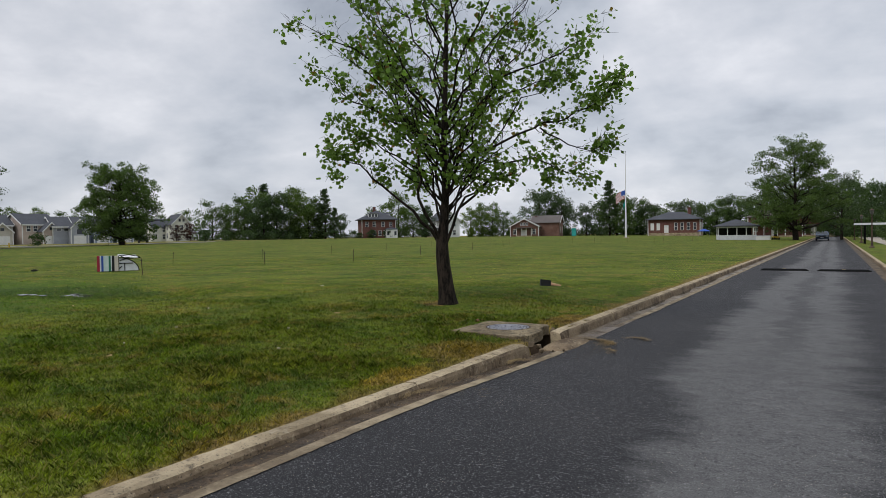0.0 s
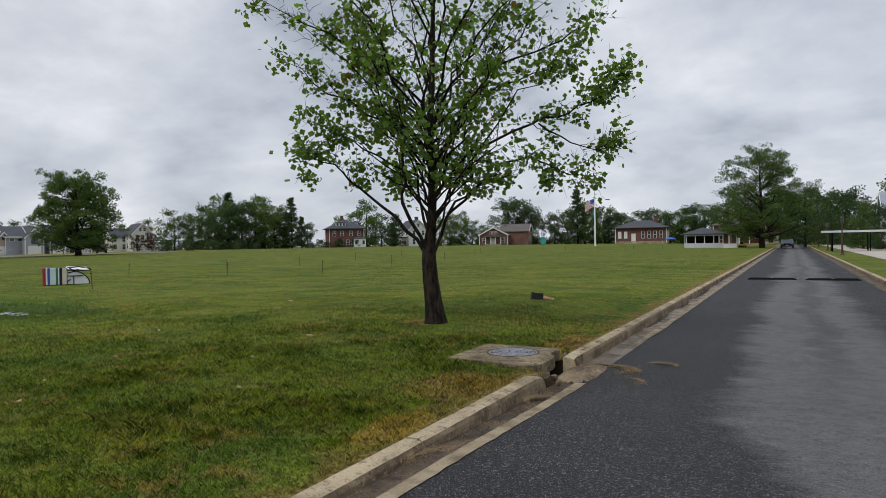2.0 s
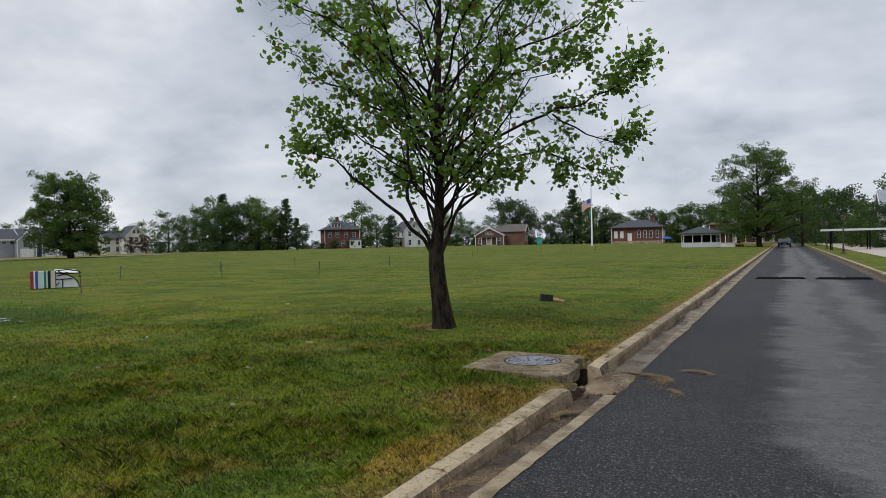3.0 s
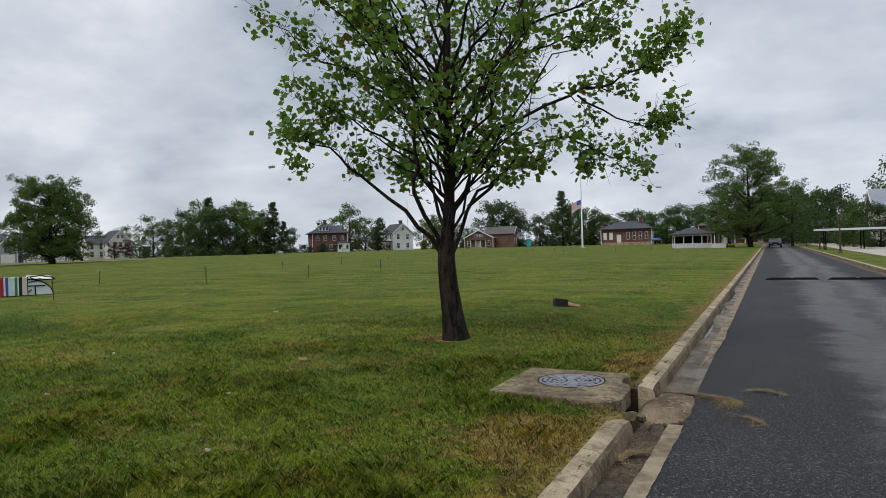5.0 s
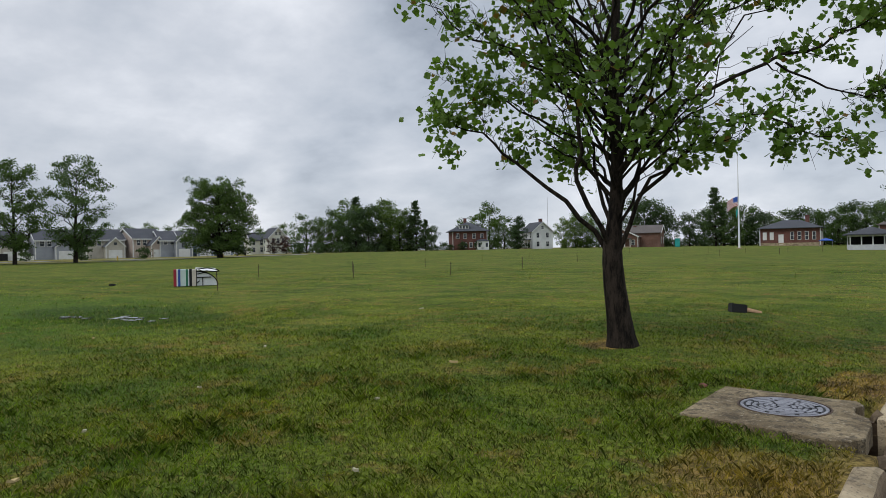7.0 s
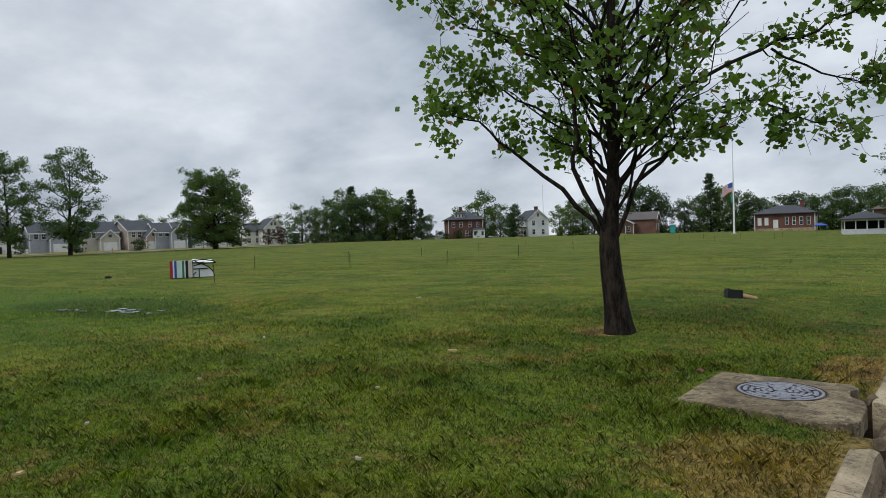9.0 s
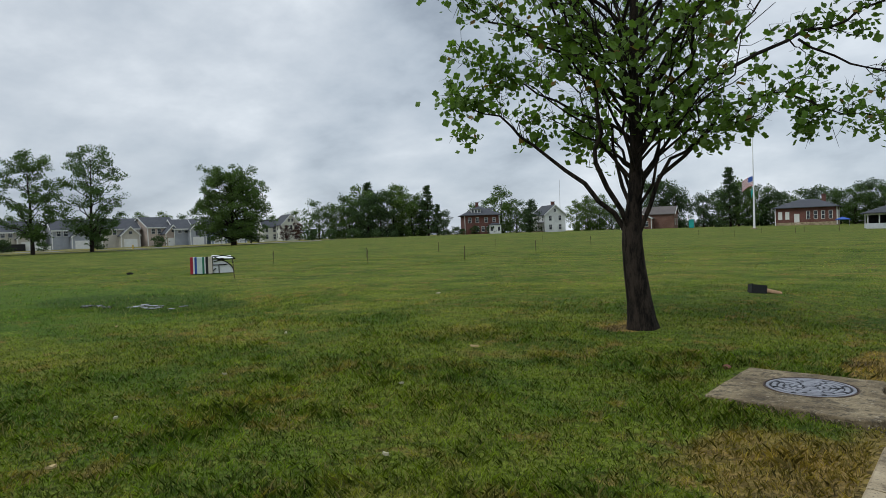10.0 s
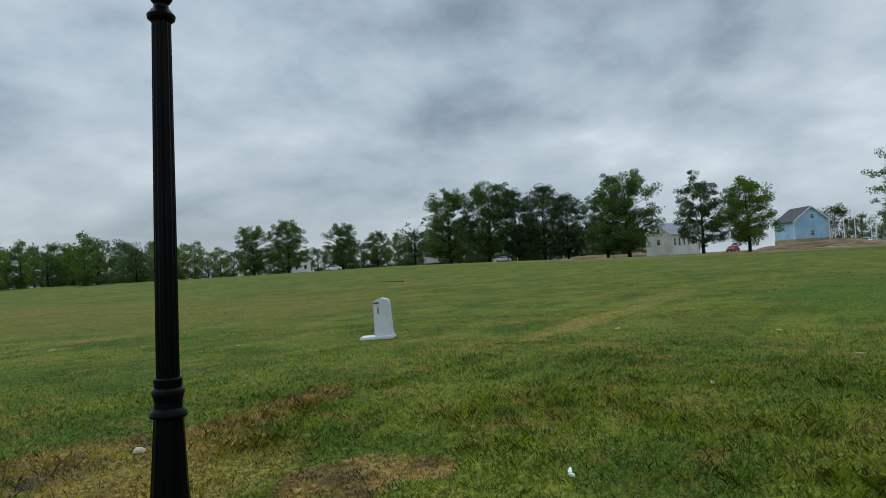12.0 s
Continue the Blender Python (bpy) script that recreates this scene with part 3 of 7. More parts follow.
def lay_ground():
    xs = np.sort(np.concatenate([spaced(-9.0, 2.5, 0.25, 2500), [KERB_IN - 0.02, KERB_OUT, ROAD_RIGHT - 0.02, ROAD_RIGHT + 0.12]]))
    ys = spaced(-3.0, 14.0, 0.25, 2500)
    gx, gy = np.meshgrid(xs, ys)
    # shear the sheet with the road, so that its edge follows the kerb
    gx = gx + shear(gy) * np.exp(-np.abs(gx + 1.4) / 60) * (np.abs(gy) < 300)
    gz = field_z(gx, gy)
    w, h = len(xs), len(ys)
    idx = np.arange(w * h).reshape(h, w)
    q = np.stack([idx[:-1, :-1], idx[:-1, 1:], idx[1:, 1:], idx[1:, :-1]], -1).reshape(-1)
    me = array_mesh("ground", np.stack([gx, gy, gz], -1).reshape(-1, 3), q, np.full((w - 1) * (h - 1), 4), LAWN, True)
    return tagged(new("ground", me), "mown green field with straw and bare patches", "ground", kind="structure")


lay_ground()


def strip(name, x0, x1, z0, z1, y0, y1, material, label, category="road", step=2.0, wave=0.0, taper=0.0):
    """A long ribbon along the road."""
    ys = np.arange(y0, y1 + 0.01, step)
    verts, faces = [], []
    for i, y in enumerate(ys):
        s = shear(y)
        a = wave * (noise.noise((0, y * 0.9, 3)) + 0.6 * noise.noise((2, y * 5.5, 3)))
        b = wave * (noise.noise((5, y * 1.1, 7)) + 0.6 * noise.noise((8, y * 6.5, 7)))
        if taper:
            b -= (x1 - x0) * max(0.0, 1 - (y - y0) / taper) * 0.95
        verts += [(x0 + s + a, y, z0 + road_z(y)), (x1 + s + b, y, z1 + road_z(y))]
        if i:
            j = 2 * i
            faces.append((j - 2, j - 1, j + 1, j))
    me = mesh_of(name, verts, faces, material, smooth=True)
    return tagged(new(name, me), label, category, kind="structure")


strip("road", -3.64, ROAD_RIGHT - 0.25, 0.0, 0.0, -60, 420, ASPHALT, "dark damp asphalt road with paler worn wheel tracks", "road", 0.5)
strip("gutter", KERB_OUT - 0.02, -3.63, -0.018, 0.002, -60, 9.2, SILT, "dirty gutter with dark silt beside the kerb", "gutter", 0.25)
strip("gutter", KERB_OUT - 0.02, -3.63, 0.012, 0.002, 9.2, 420, GUTTER, "damp brown-stained concrete gutter", "gutter", 0.5)
strip("road_edge", -3.73, -3.615, 0.005, 0.007, -60, 8.05, LIP, "worn pale concrete lip along the gutter", "gutter", 0.05, 0.016)
strip("road_edge", -3.72, -3.60, 0.008, 0.009, 10.6, 420, LIP, "worn pale concrete lip along the gutter", "gutter", 0.1, 0.02, 1.6)
strip("gutter", ROAD_RIGHT - 0.30, ROAD_RIGHT + 0.02, 0.004, 0.02, -60, 420, WASH, "pale concrete gutter", "gutter", 0.25, 0.02)
strip("pavement", 3.35, 9.0, 0.16, 0.17, 30, 300, LOT, "pale concrete paving beside the grass verge", "pavement")


# ---- kerbs, stone by stone ----
def kerb_stone_mesh(name, length, broken=0.0):
    bm = bmesh.new()
    n = max(2, int(length / 0.10))
    rows = []
    for i in range(n + 1):
        y = length * i / n
        prof = [(-0.16, -0.3), (-0.16, 0.0), (-0.145, 0.012), (-0.052, 0.011), (-0.020, -0.006), (-0.004, -0.04), (0.012, -0.20), (0.012, -0.3)]
        drop = broken * max(0, 1 - (length - y) / 0.22) ** 1.5 if broken > 0 else -broken * max(0, 1 - y / 0.2) ** 1.5
        row = []
        for j, (px, pz) in enumerate(prof):
            w = 0.009 * noise.noise((px * 9, y * 3.1 + length * 5, pz * 9)) + 0.006 * noise.noise((px * 31, y * 17, pz * 29 + length))
            chip = 0.02 * max(0, noise.noise((y * 4.7 + length, 3.3, 1.0)) - 0.15) if j in (3, 4, 5) else 0
            row.append(bm.verts.new((px + w - chip, y, pz + w - chip - drop * (0.5 + 0.5 * noise.noise((y * 19, px * 15, 2))) * (pz > -0.1))))
        rows.append(row)
    for a, b in zip(rows, rows[1:]):
        for i in range(len(a) - 1):
            # front face takes the darker slot: mud plus its shade as colour
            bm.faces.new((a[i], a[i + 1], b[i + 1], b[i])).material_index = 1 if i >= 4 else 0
    bm.faces.new(rows[0])
    bm.faces.new(rows[-1][::-1])
    bmesh.ops.recalc_face_normals(bm, faces=list(bm.faces))
    me = bpy.data.meshes.new(name)
    bm.to_mesh(me)
    bm.free()
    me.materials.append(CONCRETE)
    me.materials.append(MUD_SHADE)
    return me


def lay_kerb(x, joints, flip, label):
    base = thing("kerb", pose(x, 6.0, 0.15, 0, 0, -math.degrees(math.atan(0.0085))), label, "kerb", kind="structure")
    shared = {}
    for y0, y1, broken in joints:
        key = (round(y1 - y0, 2), broken)
        if key not in shared:
            shared[key] = kerb_stone_mesh("kerb_stone", y1 - y0 - 0.014, broken)
        m = pose(0, y0 - 6.0, 0) if not flip else pose(0, y1 - 6.0, 0, 0, 0, 180)
        part("kerb_stone", shared[key], None, base, m=m)


left_runs = [(5.11 - 3.05 * i, 5.11 - 3.05 * (i - 1), 0.0) for i in range(1, 8)][::-1]
left_runs += [(5.11, 6.72, 0.0), (6.72, 7.66, 0.09)] + [(8.74, 11.3, -0.03)] + [(11.3 + 3.05 * i, 14.35 + 3.05 * i, 0.0) for i in range(0, 60)]
lay_kerb(KERB_OUT, left_runs, False, "weathered pale concrete kerb, broken beside the drain")
lay_kerb(ROAD_RIGHT, [(-6 + 3.05 * i, -2.95 + 3.05 * i, 0.0) for i in range(0, 60)], True, "weathered pale concrete kerb")


# ---- drain: cracked slab, iron cover, inlet ----
def drain():
    t = thing("drain_cover_slab", pose(-4.62, 8.5, 0.2), "cracked concrete drain slab with a round iron manhole cover", "drain")
    out = [(-0.60, -0.55), (0.0, -0.63), (0.34, -0.70), (0.48, -0.66), (0.56, -0.54), (0.57, -0.20), (0.53, 0.02), (0.44, 0.12), (0.42, 0.30), (0.46, 0.42), (0.40, 0.55), (-0.58, 0.58)]
    hole = 0.322
    bm = bmesh.new()
    n = 48
    inner, outer = [], []
    cx, cy = -0.02, 0.07
    edges = list(zip(out, out[1:] + out[:1]))
    turns = sorted([2 * math.pi * i / n for i in range(n)] + [math.atan2(b - cy, a - cx) % (2 * math.pi) for a, b in out])
    n = len(turns)
    for a in turns:
        dx, dy = math.cos(a), math.sin(a)
        best = 9.0
        for (ax, ay), (bx, by) in edges:
            ex, ey = bx - ax, by - ay
            den = dx * ey - dy * ex
            if abs(den) < 1e-9:
                continue
            s = ((ax - cx) * ey - (ay - cy) * ex) / den
            u = ((ax - cx) * dy - (ay - cy) * dx) / den
            if s > 0 and -1e-6 <= u <= 1 + 1e-6:
                best = min(best, s)
        inner.append((cx + hole * dx, cy + hole * dy))
        rag = 0.010 * noise.noise((dx * 6, dy * 6, 1.5))
        outer.append((cx + (best + rag) * dx, cy + (best + rag) * dy))
    rings = []
    for pts, z in ((inner, -0.12), (inner, 0.0), ([((a[0] * .5 + b[0] * .5), (a[1] * .5 + b[1] * .5)) for a, b in zip(inner, outer)], 0.004),
                   ([(cx + (x - cx) * 0.992, cy + (y - cy) * 0.992) for x, y in outer], 0.0), (outer, -0.008), (outer, -0.13)):
        rings.append([bm.verts.new((x, y, z + 0.006 * noise.noise((x * 7, y * 7, z)))) for x, y in pts])
    for p, q in zip(rings, rings[1:]):
        for i in range(n):
            bm.faces.new((p[i], p[(i + 1) % n], q[(i + 1) % n], q[i]))
    bmesh.ops.recalc_face_normals(bm, faces=list(bm.faces))
    part("slab", bm, SLABC, t)
    m = pose(cx, cy, 0)
    part("cover_ring", lathe([(0.321, -0.1), (0.321, 0.004), (0.312, 0.005), (0.308, -0.004), (0.308, -0.1)], 48), RUST, t, "rusty iron ring", m)
    lid = part("manhole_cover", lathe([(0.304, -0.09), (0.304, -0.006), (0.298, -0.004)], 48), IRON_DARK, t, "worn grey cast iron cover", m)
    rng = random.Random(5)

    def plate(a0, a1, r0, r1, wave=0.0):
        """A raised curved plate between two turns and two radii."""
        bm = bmesh.new()
        seg = max(2, int((a1 - a0) / 0.12))
        prev = None
        for s in range(seg + 1):
            a = a0 + (a1 - a0) * s / seg
            k = wave * math.sin(9 * a + 40 * r0)
            ring = [bm.verts.new(((q + k) * math.cos(a), (q + k) * math.sin(a), z)) for q, z in ((r0, -0.008), (r0 + 0.003, 0.003), (r1 - 0.003, 0.003), (r1, -0.008))]
            if prev:
                for e in range(3):
                    bm.faces.new((prev[e], prev[e + 1], ring[e + 1], ring[e]))
            prev = ring
        bmesh.ops.recalc_face_normals(bm, faces=list(bm.faces))
        part("tread_plate", bm, IRON, lid)

    plate(0.0, 2 * math.pi, 0.276, 0.303)
    for r0, r1, count, gap, wave in ((0.226, 0.262, 8, 0.09, 0.0), (0.184, 0.216, 7, 0.10, 0.006), (0.142, 0.174, 6, 0.11, 0.007), (0.098, 0.132, 5, 0.14, 0.007), (0.056, 0.088, 4, 0.2, 0.005), (0.006, 0.046, 2, 0.4, 0.0)):
        off = rng.uniform(0, 6)
        for i in range(count):
            a = off + 2 * math.pi * i / count
            plate(a, a + 2 * math.pi / count - gap * rng.uniform(0.8, 1.6), r0, r1, wave)
    # inlet throat behind the broken kerb
    pit = bmesh.new()
    box(-0.3, -0.52, -0.75, 0.70, 0.50, -0.70, 0, pit)
    box(-0.34, -0.52, -0.72, -0.30, 0.46, -0.13, 0, pit)
    box(-0.3, -0.56, -0.72, 0.70, -0.52, -0.12, 0, pit)
    box(-0.3, 0.46, -0.72, 0.66, 0.52, -0.13, 0, pit)
    box(0.665, -0.5, -0.72, 0.74, 0.30, -0.215, 0, pit)
    box(0.10, -0.83, -0.72, 0.62, -0.66, -0.10, 0, pit)
    part("inlet_throat", pit, EARTH_DARK, t, "dark wet inlet throat")
    apron = bmesh.new()
    n = 36
    hub = apron.verts.new((0.83, 0.14, -0.155))
    rings = []
    for f, z in ((0.45, -0.150), (0.8, -0.172), (1.0, -0.207)):
        ring = []
        for i in range(n):
            a = 2 * math.pi * i / n
            far = f * (1 + 0.10 * noise.noise((math.cos(a) * 2.2, math.sin(a) * 2.2, 4.0)) + 0.07 * noise.noise((math.cos(a) * 7, math.sin(a) * 7, 1.0)))
            ca, sa = math.cos(a), math.sin(a)
            x, y = 0.83 + 0.215 * far * math.copysign(abs(ca) ** 0.5, ca), 0.14 + 0.56 * far * math.copysign(abs(sa) ** 0.6, sa)
            ring.append(apron.verts.new((x, y, z + 0.012 * noise.noise((x * 9, y * 9, 0)))))
        rings.append(ring)
    for i in range(n):
        apron.faces.new((hub, rings[0][i], rings[0][(i + 1) % n]))
        for p, q in zip(rings, rings[1:]):
            apron.faces.new((p[i], q[i], q[(i + 1) % n], p[(i + 1) % n]))
    part("apron", apron, MUD_SHADE, t, "silted rough concrete apron")
    # crumbled stones at the mouth
    for x, y, z, s in ((0.66, -0.72, -0.08, 0.055), (0.73, -0.62, -0.12, 0.045), (0.80, -0.68, -0.16, 0.035), (0.90, -0.56, -0.175, 0.022), (0.55, 0.36, -0.06, 0.045), (1.0, -0.45, -0.175, 0.02)):
        bm = bmesh.new()
        bmesh.ops.create_icosphere(bm, subdivisions=1, radius=s)
        for v in bm.verts:
            v.co *= 1 + 0.9 * noise.noise(v.co * 16 + Vector((x, y, 0)) * 9)
        part("rubble", bm, WASH, t, m=pose(x, y, z))


drain()


# ---- trees ----
def tube_rows(points, radii, sides, verts, faces, wander=0.0):
    base = len(verts)
    for i, (p, r) in enumerate(zip(points, radii)):
        ahead = (points[min(i + 1, len(points) - 1)] - points[max(i - 1, 0)]).normalized()
        if i == 0:
            side = ahead.orthogonal().normalized()
        side = (side - ahead * side.dot(ahead)).normalized()
        other = ahead.cross(side)
        for s in range(sides):
            a = 2 * math.pi * s / sides
            rr = r * (1 + wander * noise.noise((a * 1.3, p.z * 2.2, r * 9)))
            verts.append(p + rr * math.cos(a) * side + rr * math.sin(a) * other)
    for i in range(len(points) - 1):
        for s in range(sides):
            a, b = base + i * sides + s, base + i * sides + (s + 1) % sides
            faces.append((a, b, b + sides, a + sides))
    faces.append(tuple(base + (len(points) - 1) * sides + s for s in range(sides)))


def bend(a, b, rng, steps=6, sag=0.0, lift=0.0, jitter=0.05):
    """A crooked line from a to b, bowed upwards by lift (a share of its length)."""
    length = (b - a).length
    pts = []
    for i in range(steps + 1):
        t = i / steps
        p = a.lerp(b, t) + Vector((0, 0, length * lift * math.sin(math.pi * t)))
        if 0 < i < steps:
            p += Vector((rng.gauss(0, 1), rng.gauss(0, 1), rng.gauss(0, 0.7))) * jitter * length / steps
        pts.append(p)
    return pts


def leaf_quads(centres, spread, count, size, rng, droop=0.3, flat=0.85):
    """Small folded leaves scattered in clumps round the given centres, as arrays."""
    c = np.array([[*p] for p in centres])
    pick = rng.integers(0, len(c), count)
    off = rng.normal(0, 1, (count, 3))
    off /= np.linalg.norm(off, axis=1)[:, None] + 1e-9
    off *= (rng.random((count, 1)) ** 0.34) * spread[pick][:, None] if hasattr(spread, "__len__") else (rng.random((count, 1)) ** 0.34) * spread
    off[:, 2] *= flat
    p = c[pick] + off
    a = rng.normal(0, 1, (count, 3))
    a[:, 2] -= droop
    a /= np.linalg.norm(a, axis=1)[:, None]
    b = np.cross(a, rng.normal(0, 1, (count, 3)))
    b /= np.linalg.norm(b, axis=1)[:, None] + 1e-9
    n = np.cross(a, b)
    s = (size * rng.uniform(0.6, 1.4, count))[:, None]
    v = np.stack([p, p + s * (0.5 * a + 0.38 * b + 0.12 * n), p + s * a, p + s * (0.5 * a - 0.38 * b + 0.12 * n)], 1).reshape(-1, 3)
    return v


def tree_proto(name, label, height, bare, radius, form, seed, limbs=16, subs=4, leaves=3200, leaf=0.34, clump=0.95, crown=None, trunk_r=0.3, openness=0.0, rise=0.35, category="tree", group="", flat=0.6):
    """A tree with tapered trunk, limbs, and a crown of many small leaves in clumps."""
    rng, nrng = random.Random(seed), np.random.default_rng(seed)
    t = thing(name, pose(0, 0, 0), label, category, group)
    verts, faces, ends = [], [], []
    lean = Vector((rng.uniform(-.03, .03), rng.uniform(-.03, .03), 0)) * height
    spine = [Vector((0, 0, -0.3)), Vector((0, 0, 0.15))] + [Vector((lean.x * s, lean.y * s, height * 0.93 * s)) + Vector((rng.uniform(-.1, .1), rng.uniform(-.1, .1), 0)) for s in (0.15, 0.3, 0.45, 0.6, 0.75, 0.9, 1.0)]
    tube_rows(spine, [trunk_r * 1.5, trunk_r * 1.15] + [trunk_r * k for k in (0.95, 0.8, 0.62, 0.45, 0.28, 0.15, 0.05)], 8, verts, faces, 0.1)

    def wide(s):
        if form == "cone":
            return (1 - s) ** 0.85 + 0.03
        if form == "oval":
            return math.sqrt(max(0, 1 - (2 * s - 0.95) ** 2)) * 0.95 + 0.05
        if form == "vase":
            return (0.45 + 0.9 * s) * math.sqrt(max(0.02, 1 - s ** 4))
        return math.sqrt(max(0, 1 - (1.52 * s - 0.62) ** 2)) + 0.02

    for i in range(limbs):
        s = (i + rng.uniform(0.1, 0.9)) / limbs
        az = i * 2.399 + rng.uniform(-0.5, 0.5)
        zt = bare + (height - bare) * s
        r = radius * wide(s) * rng.uniform(0.72, 1.08)
        end = Vector((r * math.cos(az), r * math.sin(az), zt)) + lean * s
        z0 = max(bare * 0.75, zt - rise * r - rng.uniform(0, 0.1) * height)
        if form == "cone":
            z0 = zt + 0.12 * r
        s0 = min(0.97, z0 / (height * 0.93))
        start = Vector((lean.x * s0, lean.y * s0, z0))
        pts = bend(start, end, rng, 5, lift=0.08 if form != "cone" else -0.06, jitter=0.25)
        r0 = trunk_r * 0.42 * (1.1 - 0.8 * s)
        tube_rows(pts, [r0 * (1 - 0.85 * j / 5) for j in range(6)], 5, verts, faces)
        ends.append(pts[-1])
        for j in range(subs):
            at = rng.uniform(0.35, 0.95)
            p0 = pts[int(at * 5)]
            d = Vector((rng.gauss(0, 1), rng.gauss(0, 1), rng.gauss(0.25, 0.7))).normalized() * radius * rng.uniform(0.18, 0.42) * (0.55 if form == "cone" else 1)
            p1 = p0 + d
            q = bend(p0, p1, rng, 3, jitter=0.25)
            tube_rows(q, [r0 * 0.32, r0 * 0.24, r0 * 0.16, r0 * 0.06], 4, verts, faces)
            if rng.random() > openness:
                ends.append(p1)
            if at > 0.6:
                ends.append(p0.lerp(p1, 0.5))
    me = mesh_of("trunk", verts, faces, BARK, smooth=True)
    part("trunk", me, None, t)
    spread = nrng.uniform(0.55, 1.15, len(ends)) * clump
    v = leaf_quads(ends, spread, int(leaves * 1.25), leaf * 0.86, nrng, flat=flat)
    lo = bare * 0.5
    v[:, 2] = np.maximum(v[:, 2], lo)
    part("crown", array_mesh("crown", v, np.arange(len(v)), np.full(len(v) // 4, 4), crown or CROWN), None, t)
    return t


def set_out(proto, first, places, group=""):
    """Copies of a tree, each at its place, size and turn; the first one is the tree itself."""
    for n, (x, y, s, turn) in enumerate(places):
        m = pose(x, y, on_field(x, y) - 0.03, 0, 0, turn) @ Matrix.Diagonal((s, s, s * first, 1))
        if n == 0:
            proto.matrix_basis = m
        else:
            copy_thing_at(proto, m)


def copy_thing_at(ob, m):
    keep = ob.matrix_basis.copy()
    ob.matrix_basis = Matrix.Identity(4)
    c = copy_thing(ob, m)
    ob.matrix_basis = keep
    return c


# ---- the young tree by the drain ----
def leaf_mesh():
    """A broad four-lobed leaf on a short stalk, folded along its rib."""
    out = [(0.0, 0.0), (0.036, -0.008), (0.055, 0.028), (0.046, 0.052), (0.054, 0.084), (0.027, 0.096), (0.0, 0.090)]
    verts = [(0, -0.05, 0.012)] + [(x, y, 0.30 * x) for x, y in out] + [(-x, y, 0.30 * x) for x, y in out[1:-1]]
    faces = [(1, 2, 3, 4), (1, 4, 5, 7), (5, 6, 7), (1, 9, 8), (1, 10, 9), (1, 7, 11, 10), (7, 12, 11)]
    return mesh_of("leaf", verts, faces, LEAF)


